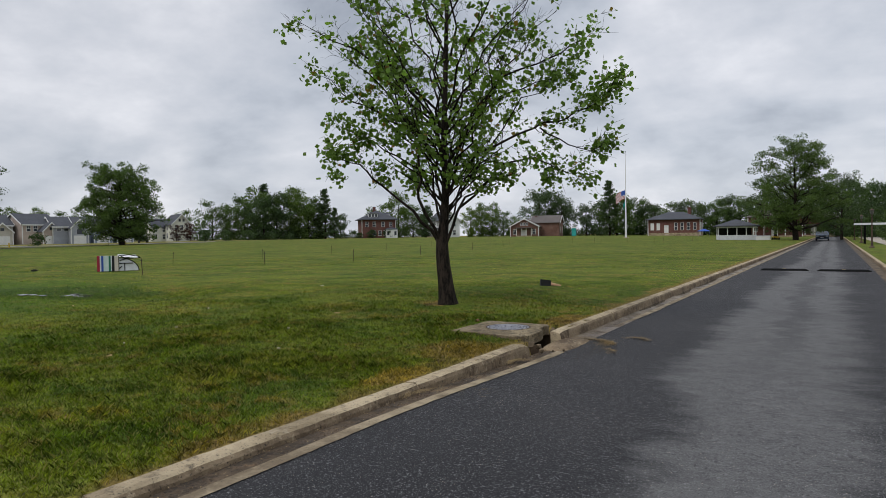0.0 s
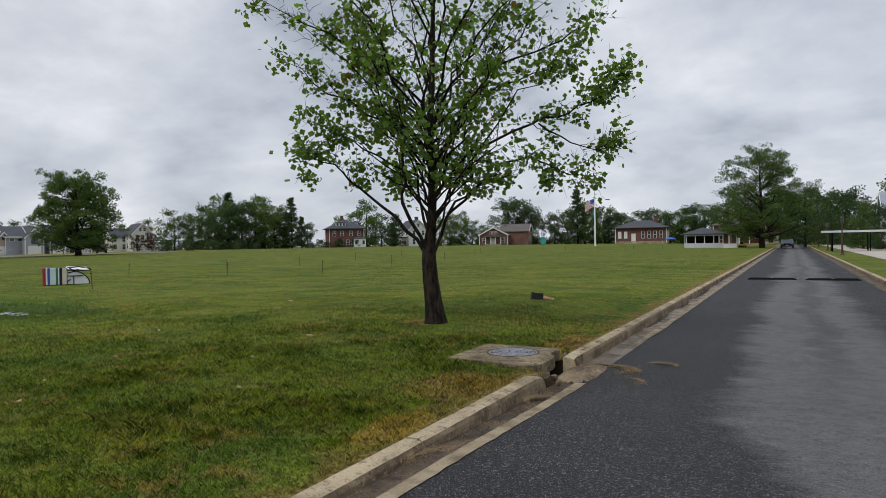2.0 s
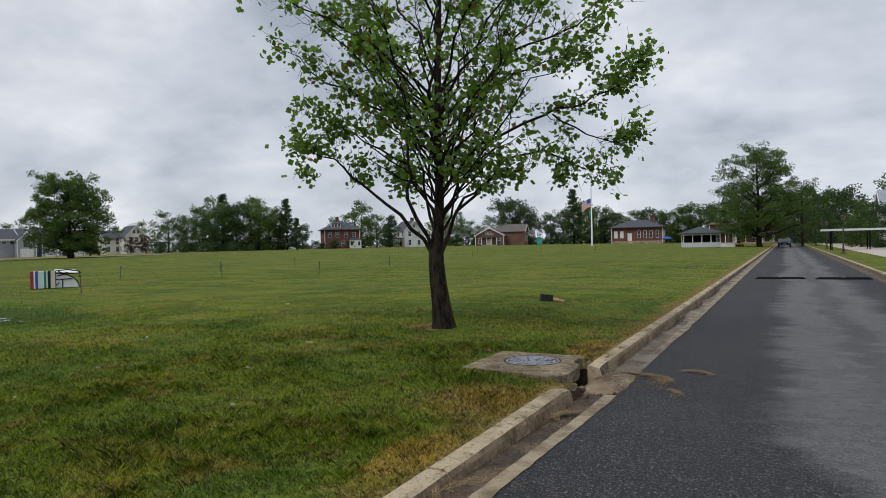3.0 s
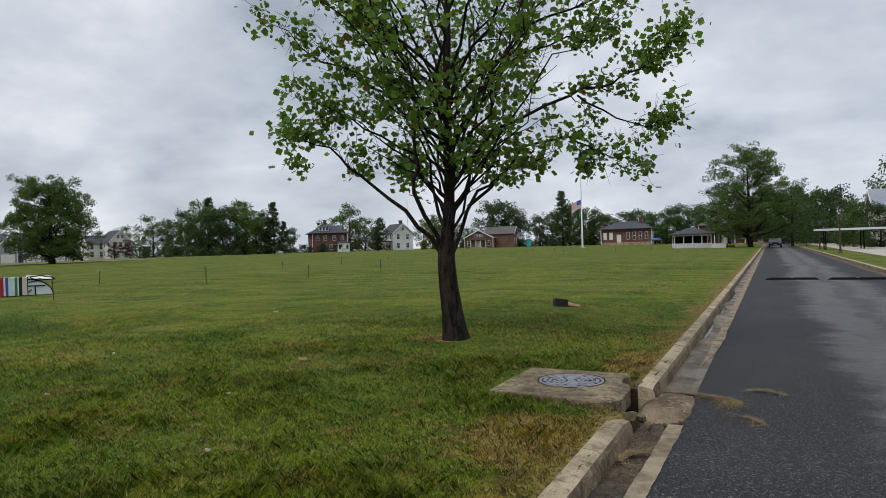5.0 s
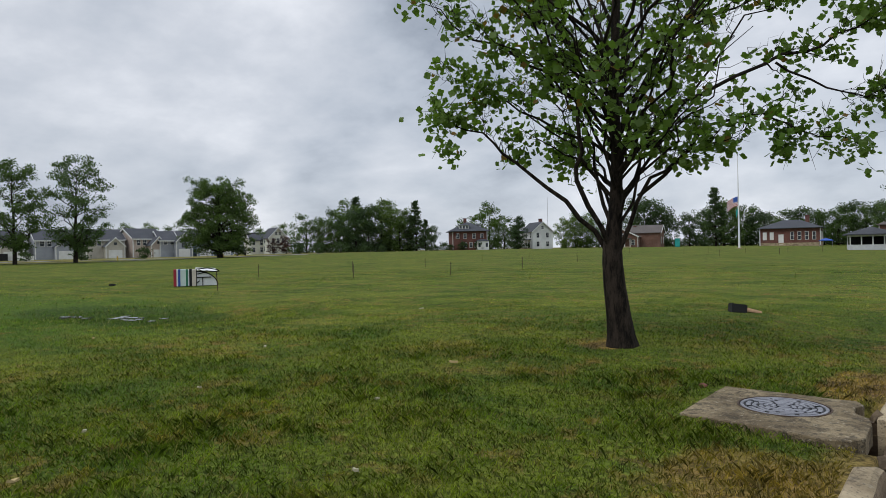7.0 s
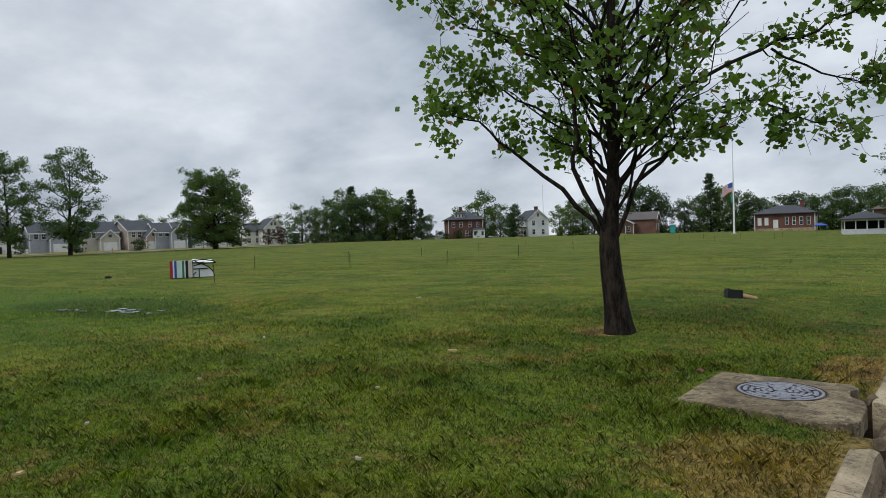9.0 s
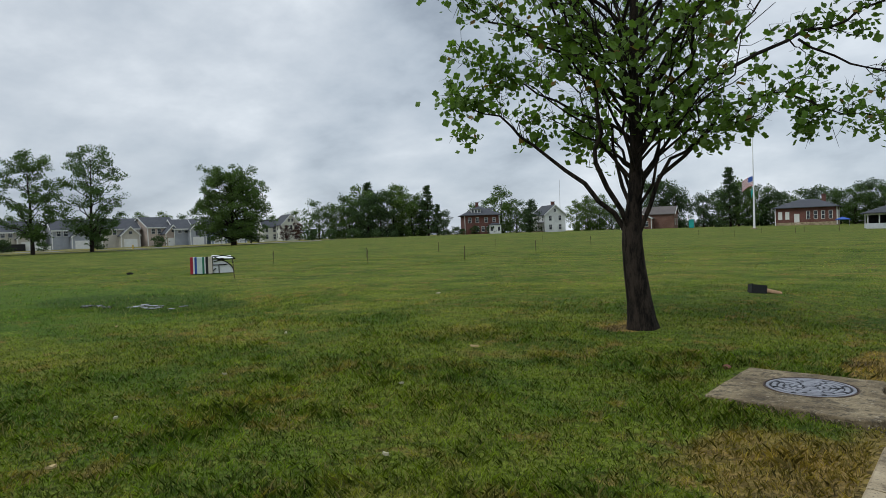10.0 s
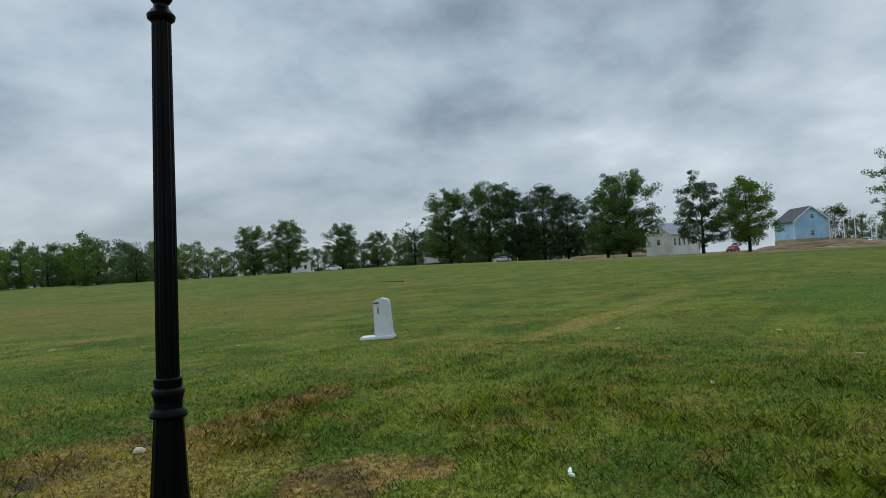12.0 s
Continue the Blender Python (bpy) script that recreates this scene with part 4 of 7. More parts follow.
def young_tree(x, y):
    rng, nrng = random.Random(11), np.random.default_rng(11)
    z = on_field(x, y)
    turn = 30.0
    t = thing("young_tree", pose(x, y, z, 0, 0, turn), "young broadleaf tree with dark forked trunk and broad green leaves", "tree")
    verts, faces = [], []
    V = Vector
    # u to the side, v away, w up
    spine = [V((0.0, 0, -0.25)), V((0.0, 0, 0.0)), V((-0.01, 0, 0.12)), V((-0.03, 0, 0.35)), V((-0.07, 0, 0.71)), V((-0.09, 0, 0.98)), V((-0.09, 0, 1.16)), V((-0.05, 0.02, 1.5)), V((-0.025, 0.04, 1.9)),
             V((-0.02, 0.03, 2.4)), V((-0.03, -0.02, 3.1)), V((0.0, 0, 3.9)), V((0.05, 0.02, 5.2)), V((0.02, 0.05, 6.6)), V((0.05, 0.0, 8.0))]
    rad = [0.24, 0.188, 0.160, 0.140, 0.122, 0.120, 0.118, 0.082, 0.068, 0.060, 0.053, 0.046, 0.034, 0.022, 0.008]
    tube_rows(spine, rad, 14, verts, faces, 0.16)
    # scaffold limbs: start radius, then the bends of the limb from the trunk outwards
    scaffold = [(0.033, [(-.13, 0, 1.08), (-.61, .05, 1.72), (-1.19, .1, 2.2), (-1.6, .15, 2.6), (-2.2, .2, 2.76)]),
                (0.031, [(-.12, -.03, 1.12), (-.5, -.25, 1.93), (-.47, -.4, 2.4), (-.42, -.5, 3.0), (-.78, -.6, 3.4), (-1.1, -.7, 4.3), (-1.25, -.7, 5.2)]),
                (0.027, [(-.10, .05, 1.25), (-.2, .3, 1.9), (-.35, .5, 2.7), (-.7, .8, 3.6), (-1.0, 1.0, 4.8)]),
                (0.029, [(-.02, -.02, 1.1), (.34, -.1, 1.95), (.78, -.2, 2.25), (1.25, -.25, 2.36)]),
                (0.026, [(.02, .05, 1.9), (.21, .1, 2.76), (.49, .15, 3.55), (1.0, .2, 4.4), (1.4, .2, 5.4)]),
                (0.029, [(.0, -.03, 2.05), (.58, -.1, 2.75), (1.59, -.15, 3.17), (2.2, -.15, 3.34), (2.7, -.15, 3.6), (3.05, -.15, 3.92)]),
                (0.015, [(1.7, -.15, 3.18), (2.2, -.2, 2.86), (2.6, -.2, 2.74), (2.98, -.2, 2.92)]),
                (0.024, [(.22, .02, 1.75), (.99, .1, 2.55), (1.65, .15, 2.68), (2.05, .2, 2.48), (2.7, .2, 2.34)]),
                (0.027, [(-.03, .0, 2.6), (-.74, .1, 3.27), (-1.7, .15, 3.75), (-2.4, .2, 4.3)]),
                (0.020, [(-.03, .05, 2.2), (-.9, .25, 2.75), (-1.5, .3, 3.1), (-2.0, .3, 3.35)]),
                (0.027, [(0, 0, 3.1), (1.0, -.1, 4.1), (2.1, -.2, 4.5), (2.7, -.2, 4.9)]),
                (0.023, [(0, 0, 2.9), (.9, .2, 3.75), (1.7, .3, 4.1), (2.4, .4, 4.3)]),
                (0.024, [(0, 0, 3.4), (-1.0, -.1, 4.3), (-2.0, -.1, 4.8), (-2.65, 0, 5.2)])]
    limbs = []
    for i in range(60):
        w = 2.3 + 5.6 * (i / 59) ** 1.05
        reach = float(np.interp(w, (2.0, 2.7, 3.7, 5.2, 6.2, 7.2, 8.2), (1.0, 1.6, 2.0, 2.35, 2.1, 1.3, 0.5))) * rng.uniform(0.7, 1.0)
        az = 2.39996 * i + rng.uniform(-0.3, 0.3)
        limbs.append((max(rng.uniform(1.25, 2.4), w - rng.uniform(0.9, 1.6) * reach), (reach * math.cos(az), reach * math.sin(az), w), 0.0125 + 0.0055 * reach, rng.uniform(-.03, .04)))

    def on_spine(h):
        for a, b in zip(spine, spine[1:]):
            if a.z <= h <= b.z:
                return a.lerp(b, (h - a.z) / (b.z - a.z))
        return spine[-1]

    spots = []

    def twigs(pts, r0, n, reach, depth):
        for _ in range(n):
            at = rng.uniform(0.30, 1.0)
            i = min(int(at * (len(pts) - 1)), len(pts) - 2)
            p0 = pts[i].lerp(pts[i + 1], at * (len(pts) - 1) - i)
            along = (pts[i + 1] - pts[i]).normalized()
            d = (along * rng.uniform(0.4, 1.0) + V((rng.gauss(0, .6), rng.gauss(0, .6), rng.gauss(0.15, .5)))).normalized()
            p1 = p0 + d * reach * rng.uniform(0.5, 1.2)
            q = bend(p0, p1, rng, 4, lift=rng.uniform(-0.06, 0.08), jitter=0.3)
            r = r0 * (1 - 0.75 * at)
            r = max(r * 0.6, 0.004)
            tube_rows(q, [r, r * .8, r * .6, r * .45, r * .25], 4, verts, faces)
            if depth:
                twigs(q, r, 3, reach * 0.55, depth - 1)
            for k in range(5 if depth == 0 else 3):
                s = rng.uniform(0.45, 1.0)
                j = min(int(s * 4), 3)
                spots.append((q[j].lerp(q[j + 1], s * 4 - j), along))
            spots.append((p1, along))
            if rng.random() < 0.3:
                w1 = p1 + (d + V((rng.gauss(0, .4), rng.gauss(0, .4), rng.gauss(.1, .4)))).normalized() * rng.uniform(0.1, 0.3)
                tube_rows([p1, p1.lerp(w1, 0.5), w1], [0.004, 0.003, 0.0015], 3, verts, faces)

    for r, ends in scaffold:
        pts = [V(ends[0])]
        for a, b in zip(ends, ends[1:]):
            pts += bend(V(a), V(b), rng, 3, jitter=0.12)[1:]
        n = len(pts) - 1
        tube_rows(pts, [r * (1 - 0.86 * i / n) for i in range(n + 1)], 8, verts, faces, 0.1)
        twigs(pts[2:], r * 0.7, 3 + 3 * len(ends), 0.34, 1)
        spots.append((pts[-1], (pts[-1] - pts[-2]).normalized()))
    for h, end, r, bow in limbs:
        a, b = on_spine(h), V(end)
        pts = bend(a, b, rng, 7, lift=bow, jitter=0.18)
        side = V((b.x - a.x, b.y - a.y, 0))
        for i in range(1, 7):
            f = i / 7
            pts[i] += -0.10 * side * f * (1 - f) * 2 + V((0, 0, 0.05 * (b.z - a.z) * f * (1 - f) * 2))
        tube_rows(pts, [r * (1 - 0.82 * i / 7) for i in range(8)], 7, verts, faces, 0.08)
        length = (b - a).length
        twigs(pts, r, 3 + int(length * 2.6), 0.32 + 0.06 * length, 1)
        spots.append((b, (b - a).normalized()))
    part("trunk", mesh_of("trunk", verts, faces, BARK, smooth=True), None, t)
    # leaves in loose tufts at the twigs
    lm = leaf_mesh()
    poses = []
    for p, along in spots:
        if p.z < 1.55 or rng.random() < (0.92 if p.z < 2.4 else 0.955 if math.hypot(p.x, p.y) < 0.9 else 0.932):
            continue
        for _ in range(rng.choice((5, 7, 9, 11, 14))):
            q = p + V((rng.gauss(0, .085), rng.gauss(0, .085), rng.gauss(-.03, .075)))
            s = rng.uniform(0.34, 0.88)
            poses.append(Matrix.LocRotScale(q, Euler((rng.gauss(-0.6, 0.7), rng.gauss(0, 0.7), rng.uniform(0, 6.28))), (s, s, s)))
    # dense tufts at the tips of the long side limbs
    for u, v, w, n, spread in ((2.98, -0.15, 3.92, 130, 0.17), (2.65, -0.15, 3.7, 60, 0.16), (2.96, -0.2, 2.94, 30, 0.09), (2.72, 0.2, 2.34, 28, 0.09), (2.35, 0.2, 2.44, 10, 0.08), (2.1, -0.1, 3.4, 50, 0.17), (-2.2, 0.2, 2.78, 36, 0.12), (-1.95, 0.2, 3.3, 30, 0.13), (-2.35, 0.2, 4.25, 34, 0.14), (1.6, 0.15, 2.75, 22, 0.12), (1.1, -0.2, 2.35, 18, 0.11), (2.3, 0.4, 4.3, 70, 0.2), (1.8, 0.3, 4.2, 60, 0.2), (2.5, -0.2, 4.8, 70, 0.2)):
        for _ in range(n):
            q = V((u, v, w)) + V((rng.gauss(0, spread), rng.gauss(0, spread), rng.gauss(0, spread * 0.75)))
            s = rng.uniform(0.4, 0.88)
            poses.append(Matrix.LocRotScale(q, Euler((rng.gauss(-0.6, 0.7), rng.gauss(0, 0.7), rng.uniform(0, 6.28))), (s, s, s)))
    poses.sort(key=lambda m: m.translation.z)
    for m in poses[:300]:
        part("leaf", lm, None, t, m=m)
    lv = np.array([v.co[:] for v in lm.vertices])
    ms = np.array([[list(r) for r in m] for m in poses[300:]])
    v = np.einsum("nij,kj->nki", ms[:, :3, :3], lv) + ms[:, None, :3, 3]
    n = len(lv)
    loops0 = np.concatenate([list(p.vertices) for p in lm.polygons])
    sizes0 = np.array([len(p.vertices) for p in lm.polygons])
    k = len(ms)
    loops = (loops0[None] + n * np.arange(k)[:, None]).ravel()
    leaves = part("leaves", array_mesh("leaves", v.reshape(-1, 3), loops, np.tile(sizes0, k), LEAF), None, t)
    tagged(leaves, kind="stuff")
    return t


young_tree(-6.69, 10.37)

# ---- trees round the field ----
oak = tree_proto("oak_tree", "broad dark green oak standing at the far edge of the field", 12.4, 1.2, 6.5, "round", 3, 52, 6, 34000, 0.27, 1.05, CROWN, 0.42, 0.25, flat=0.7)
set_out(oak, 1.0, [(-100.6, 65.0, 1.0, 40)])
pin = tree_proto("pin_oak_tree", "tall open green tree in a row beyond the field", 14.8, 2.2, 4.8, "oval", 8, 26, 6, 11000, 0.25, 1.0, CROWN, 0.27, 0.38, 0.5, group="row of trees beyond the field")
pin2 = tree_proto("pin_oak_tree", "tall open green tree in a row beyond the field", 14.3, 2.4, 4.6, "oval", 21, 24, 6, 10500, 0.25, 0.95, CROWN, 0.25, 0.40, 0.5, group="row of trees beyond the field")
set_out(pin, 1.0, [(-99.0, 41.6, 0.99, 0), (-101.0, 27.2, 0.90, 130), (-103.6, 11.8, 0.92, 250)])
set_out(pin2, 1.0, [(-97.0, 33.6, 0.94, 60), (-97.5, 18.9, 0.94, 200)])

maple = tree_proto("maple_tree", "rounded bright green maple tree", 13.8, 2.2, 5.4, "oval", 31, 26, 5, 18000, 0.31, 1.3, CROWN_LIGHT, 0.3)
set_out(maple, 1.0, [(-142.6, -11.5, 1.0, 0)])
dusky = tree_proto("dusky_tree", "dark purplish-green tree beside a site road", 14.5, 2.6, 5.8, "round", 33, 24, 5, 13000, 0.31, 1.1, CROWN_DARK, 0.32, 0.2)
set_out(dusky, 1.0, [(-142.4, -20.0, 1.0, 50)])
elm = tree_proto("shade_tree", "large spreading green shade tree", 17.6, 1.9, 7.4, "round", 37, 34, 5, 22000, 0.34, 1.5, CROWN, 0.4, 0.1)
set_out(elm, 1.0, [(-139.6, -34.0, 0.96, 20), (-146.0, -40.5, 0.80, 140), (-129.0, -61.2, 0.92, 200), (-125.0, -68.6, 0.86, 300), (-101.0, -103.0, 0.56, 70), (-104.0, -96.0, 0.60, 160), (-118.0, -93.0, 0.56, 250), (-122.0, -86.0, 0.44, 330)])
pine = tree_proto("pine_tree", "dark green pine in a clump of trees", 17.0, 1.2, 5.8, "oval", 41, 34, 5, 16000, 0.33, 1.2, CROWN_DARK, 0.35)
set_out(pine, 1.0, [(-134.5, -50.6, 0.92, 0), (-132.0, -56.0, 0.88, 90), (-137.5, -46.5, 0.80, 180)])
bare_tree = tree_proto("sparse_tree", "half-bare dark tree with twisted limbs", 9.2, 1.8, 4.2, "vase", 43, 16, 5, 420, 0.4, 0.6, CROWN_DARK, 0.26, 0.6)
set_out(bare_tree, 1.0, [(-120.6, -75.0, 1.0, 0)])

wood = tree_proto("woodland_tree", "leafy green tree in a belt of trees", 12.5, 0.0, 6.2, "round", 51, 20, 3, 4600, 0.48, 1.7, CROWN, 0.3, group="belt of trees", flat=0.8)
wood2 = tree_proto("woodland_tree", "leafy green tree in a belt of trees", 13.5, 0.0, 5.2, "oval", 53, 20, 3, 4600, 0.46, 1.6, CROWN_LIGHT, 0.28, group="belt of trees", flat=0.8)
wood3 = tree_proto("woodland_tree", "dark green tree in a belt of trees", 13.0, 0.0, 6.0, "round", 57, 20, 3, 4600, 0.48, 1.7, CROWN_DARK, 0.3, group="belt of trees", flat=0.8)
spruce = tree_proto("spruce_tree", "dark pointed spruce among the trees", 15.0, 0.6, 4.0, "cone", 59, 44, 3, 6500, 0.34, 0.75, CROWN_DARK, 0.26)
bush = tree_proto("shrub", "low rounded green shrub", 1.6, 0.1, 1.0, "round", 61, 12, 3, 500, 0.22, 0.4, CROWN_DARK, 0.05, category="shrub")


def polar(bearing, dist):
    """A place by compass from the start of the walk: degrees to the left of the road."""
    a = radians(bearing)
    return -3.5 - dist * math.sin(a), 2.5 + dist * math.cos(a)
# belt north-west: behind the field, between the cream house and the brick house
rng = random.Random(77)
belts = {wood: [], wood2: [], wood3: [], spruce: []}
for tree, bearing, dist, s in ((wood, 50.2, 168, 0.80), (wood2, 48.9, 172, 0.72), (wood, 47.6, 170, 0.98), (wood2, 46.6, 176, 1.08), (wood3, 46.0, 166, 0.95), (wood3, 44.9, 168, 1.0), (wood2, 43.8, 170, 1.12),
                               (wood2, 43.0, 174, 1.10), (wood, 42.2, 170, 0.92), (wood3, 41.2, 174, 0.85), (wood3, 39.4, 185, 0.62), (spruce, 45.8, 186, 1.08), (spruce, 40.7, 168, 0.94), (spruce, 39.9, 172, 0.60),
                               (wood2, 34.3, 215, 1.22), (wood, 36.0, 220, 1.02), (wood, 33.0, 212, 0.80), (wood3, 31.9, 205, 0.62),
                               (wood2, 27.8, 215, 0.82), (wood2, 26.9, 218, 0.95), (wood2, 25.9, 220, 0.9), (wood, 24.9, 225, 0.72), (wood, 23.9, 230, 0.6),
                               (wood3, 21.6, 205, 1.12), (wood3, 20.6, 207, 1.18), (wood3, 19.7, 205, 1.0),
                               (wood3, 17.6, 205, 0.80), (wood3, 16.5, 210, 0.95), (spruce, 15.6, 195, 1.08), (wood, 15.0, 198, 1.02), (wood3, 14.0, 205, 1.0), (wood, 13.0, 208, 0.98), (wood3, 12.0, 205, 0.86),
                               (wood, 11.0, 212, 0.80), (wood3, 10.0, 214, 0.95), (wood, 9.0, 216, 0.9), (wood3, 8.0, 220, 0.85), (wood, 7.1, 214, 0.90), (wood3, 6.2, 218, 0.98), (wood, 5.3, 212, 0.9), (wood3, 4.4, 210, 1.0),
                               (wood, 3.4, 200, 1.0), (wood3, 2.4, 195, 0.92), (wood, 1.4, 190, 1.05), (wood3, 0.3, 205, 1.15), (wood3, -0.9, 210, 1.2), (wood, -2.0, 185, 1.2), (wood3, -3.0, 160, 1.0), (wood, -3.9, 150, 0.98),
                               (wood3, -4.8, 140, 0.9), (wood3, -6.0, 118, 0.62), (wood, -7.2, 112, 0.58), (wood3, -8.5, 105, 0.6), (wood, -9.6, 112, 0.9), (wood3, -11, 118, 1.0), (wood, -13, 120, 1.0), (wood3, -15, 118, 1.0)):
    x, y = polar(bearing, dist)
    belts[tree].append((x, y, s * (0.9 if tree is not spruce else 0.97) * rng.uniform(0.92, 1.06), rng.uniform(0, 360)))
# behind the houses to the west
for b in np.arange(52.5, 92, 1.7):
    x, y = polar(b, rng.uniform(248, 280))
    belts[rng.choice((wood, wood2, wood3))].append((x, y, rng.uniform(0.62, 0.92) * (1.2 if b > 80 else 1.0), rng.uniform(0, 360)))
# woods to the south-west
for b in np.arange(100, 152, 1.0):
    x, y = polar(b, rng.uniform(205, 260))
    belts[rng.choice((wood, wood3, wood2))].append((x, y, rng.uniform(0.55, 0.95), rng.uniform(0, 360)))
for b, d, s in ((123.8, 165, 0.9), (120.4, 170, 0.95), (118.0, 172, 0.8), (114.4, 150, 0.8), (113, 165, .9)):
    x, y = polar(b, d)
    belts[rng.choice((wood, wood3))].append((x, y, s * 0.72, rng.uniform(0, 360)))
for b in [*np.arange(149, 160, 0.85), 147.2, 146.3, 144.6]:
    x, y = polar(b, rng.uniform(122, 150))
    belts[rng.choice((wood, wood3, wood2))].append((x, y, rng.uniform(0.48, 0.62), rng.uniform(0, 360)))
belts[wood3] += [(8.4, 86, 0.36, 30), (11.4, 84, 0.40, 80)]
belts[wood] += [(6.6, 93, 0.34, 200), (13.8, 87, 0.42, 130)]
for tree, places in belts.items():
    set_out(tree, 1.0, places)

road_tree = tree_proto("roadside_tree", "large untidy roadside tree with bare top twigs", 18.2, 2.4, 8.0, "round", 71, 40, 6, 34000, 0.26, 1.25, CROWN, 0.50, 0.25)
set_out(road_tree, 1.0, [(-4.7, 110.5, 0.80, 75)])
road_tree2 = tree_proto("roadside_tree", "leaning roadside tree with sparse upper twigs", 15.4, 3.0, 6.2, "round", 73, 22, 6, 9000, 0.28, 1.2, CROWN_DARK, 0.30, 0.2)
set_out(road_tree2, 1.0, [(-8.4, 127.0, 0.72, 220), (1.4, 125.0, 0.72, 100)])
cone_tree = tree_proto("evergreen_tree", "dense dark conical evergreen beside a white house", 9.2, 0.3, 2.9, "oval", 75, 26, 4, 5000, 0.3, 0.9, CROWN_DARK, 0.2)
set_out(cone_tree, 1.0, [(-103.6, 164.0, 1.0, 0)])
red_tree = tree_proto("red_maple_tree", "small dark red-leaved tree", 5.6, 0.8, 2.6, "round", 79, 16, 4, 1100, 0.35, 0.8, CROWN_RED, 0.12)
set_out(red_tree, 1.0, [(-138.9, 108.6, 0.8, 0), (-111.5, 148.0, 0.7, 60), (-141.0, 106.0, 0.7, 100)])
shrubs = []
for b, d in ((50.8, 138), (49.2, 140), (47.3, 150), (45.2, 152), (43.7, 150), (38.2, 178), (37.7, 178), (36.6, 178), (35.2, 179), (31.0, 194), (30.0, 196), (63, 130), (67.4, 132), (71, 134), (73.5, 131)):
    x, y = polar(b, d)
    shrubs.append((x, y, rng.uniform(0.8, 1.5), rng.uniform(0, 360)))
set_out(bush, 1.0, shrubs)

# ---- grass blades ----
pool = random.Random(5)
PUDDLES = [(cx + pool.gauss(0, 0.32), cy + pool.gauss(0, 0.14), pool.uniform(0.05, 0.15), pool.uniform(0.06, 0.13)) for cx, cy in ((-18.2, 9.1), (-17.6, 9.5), (-16.9, 9.75)) for _ in range(7)]


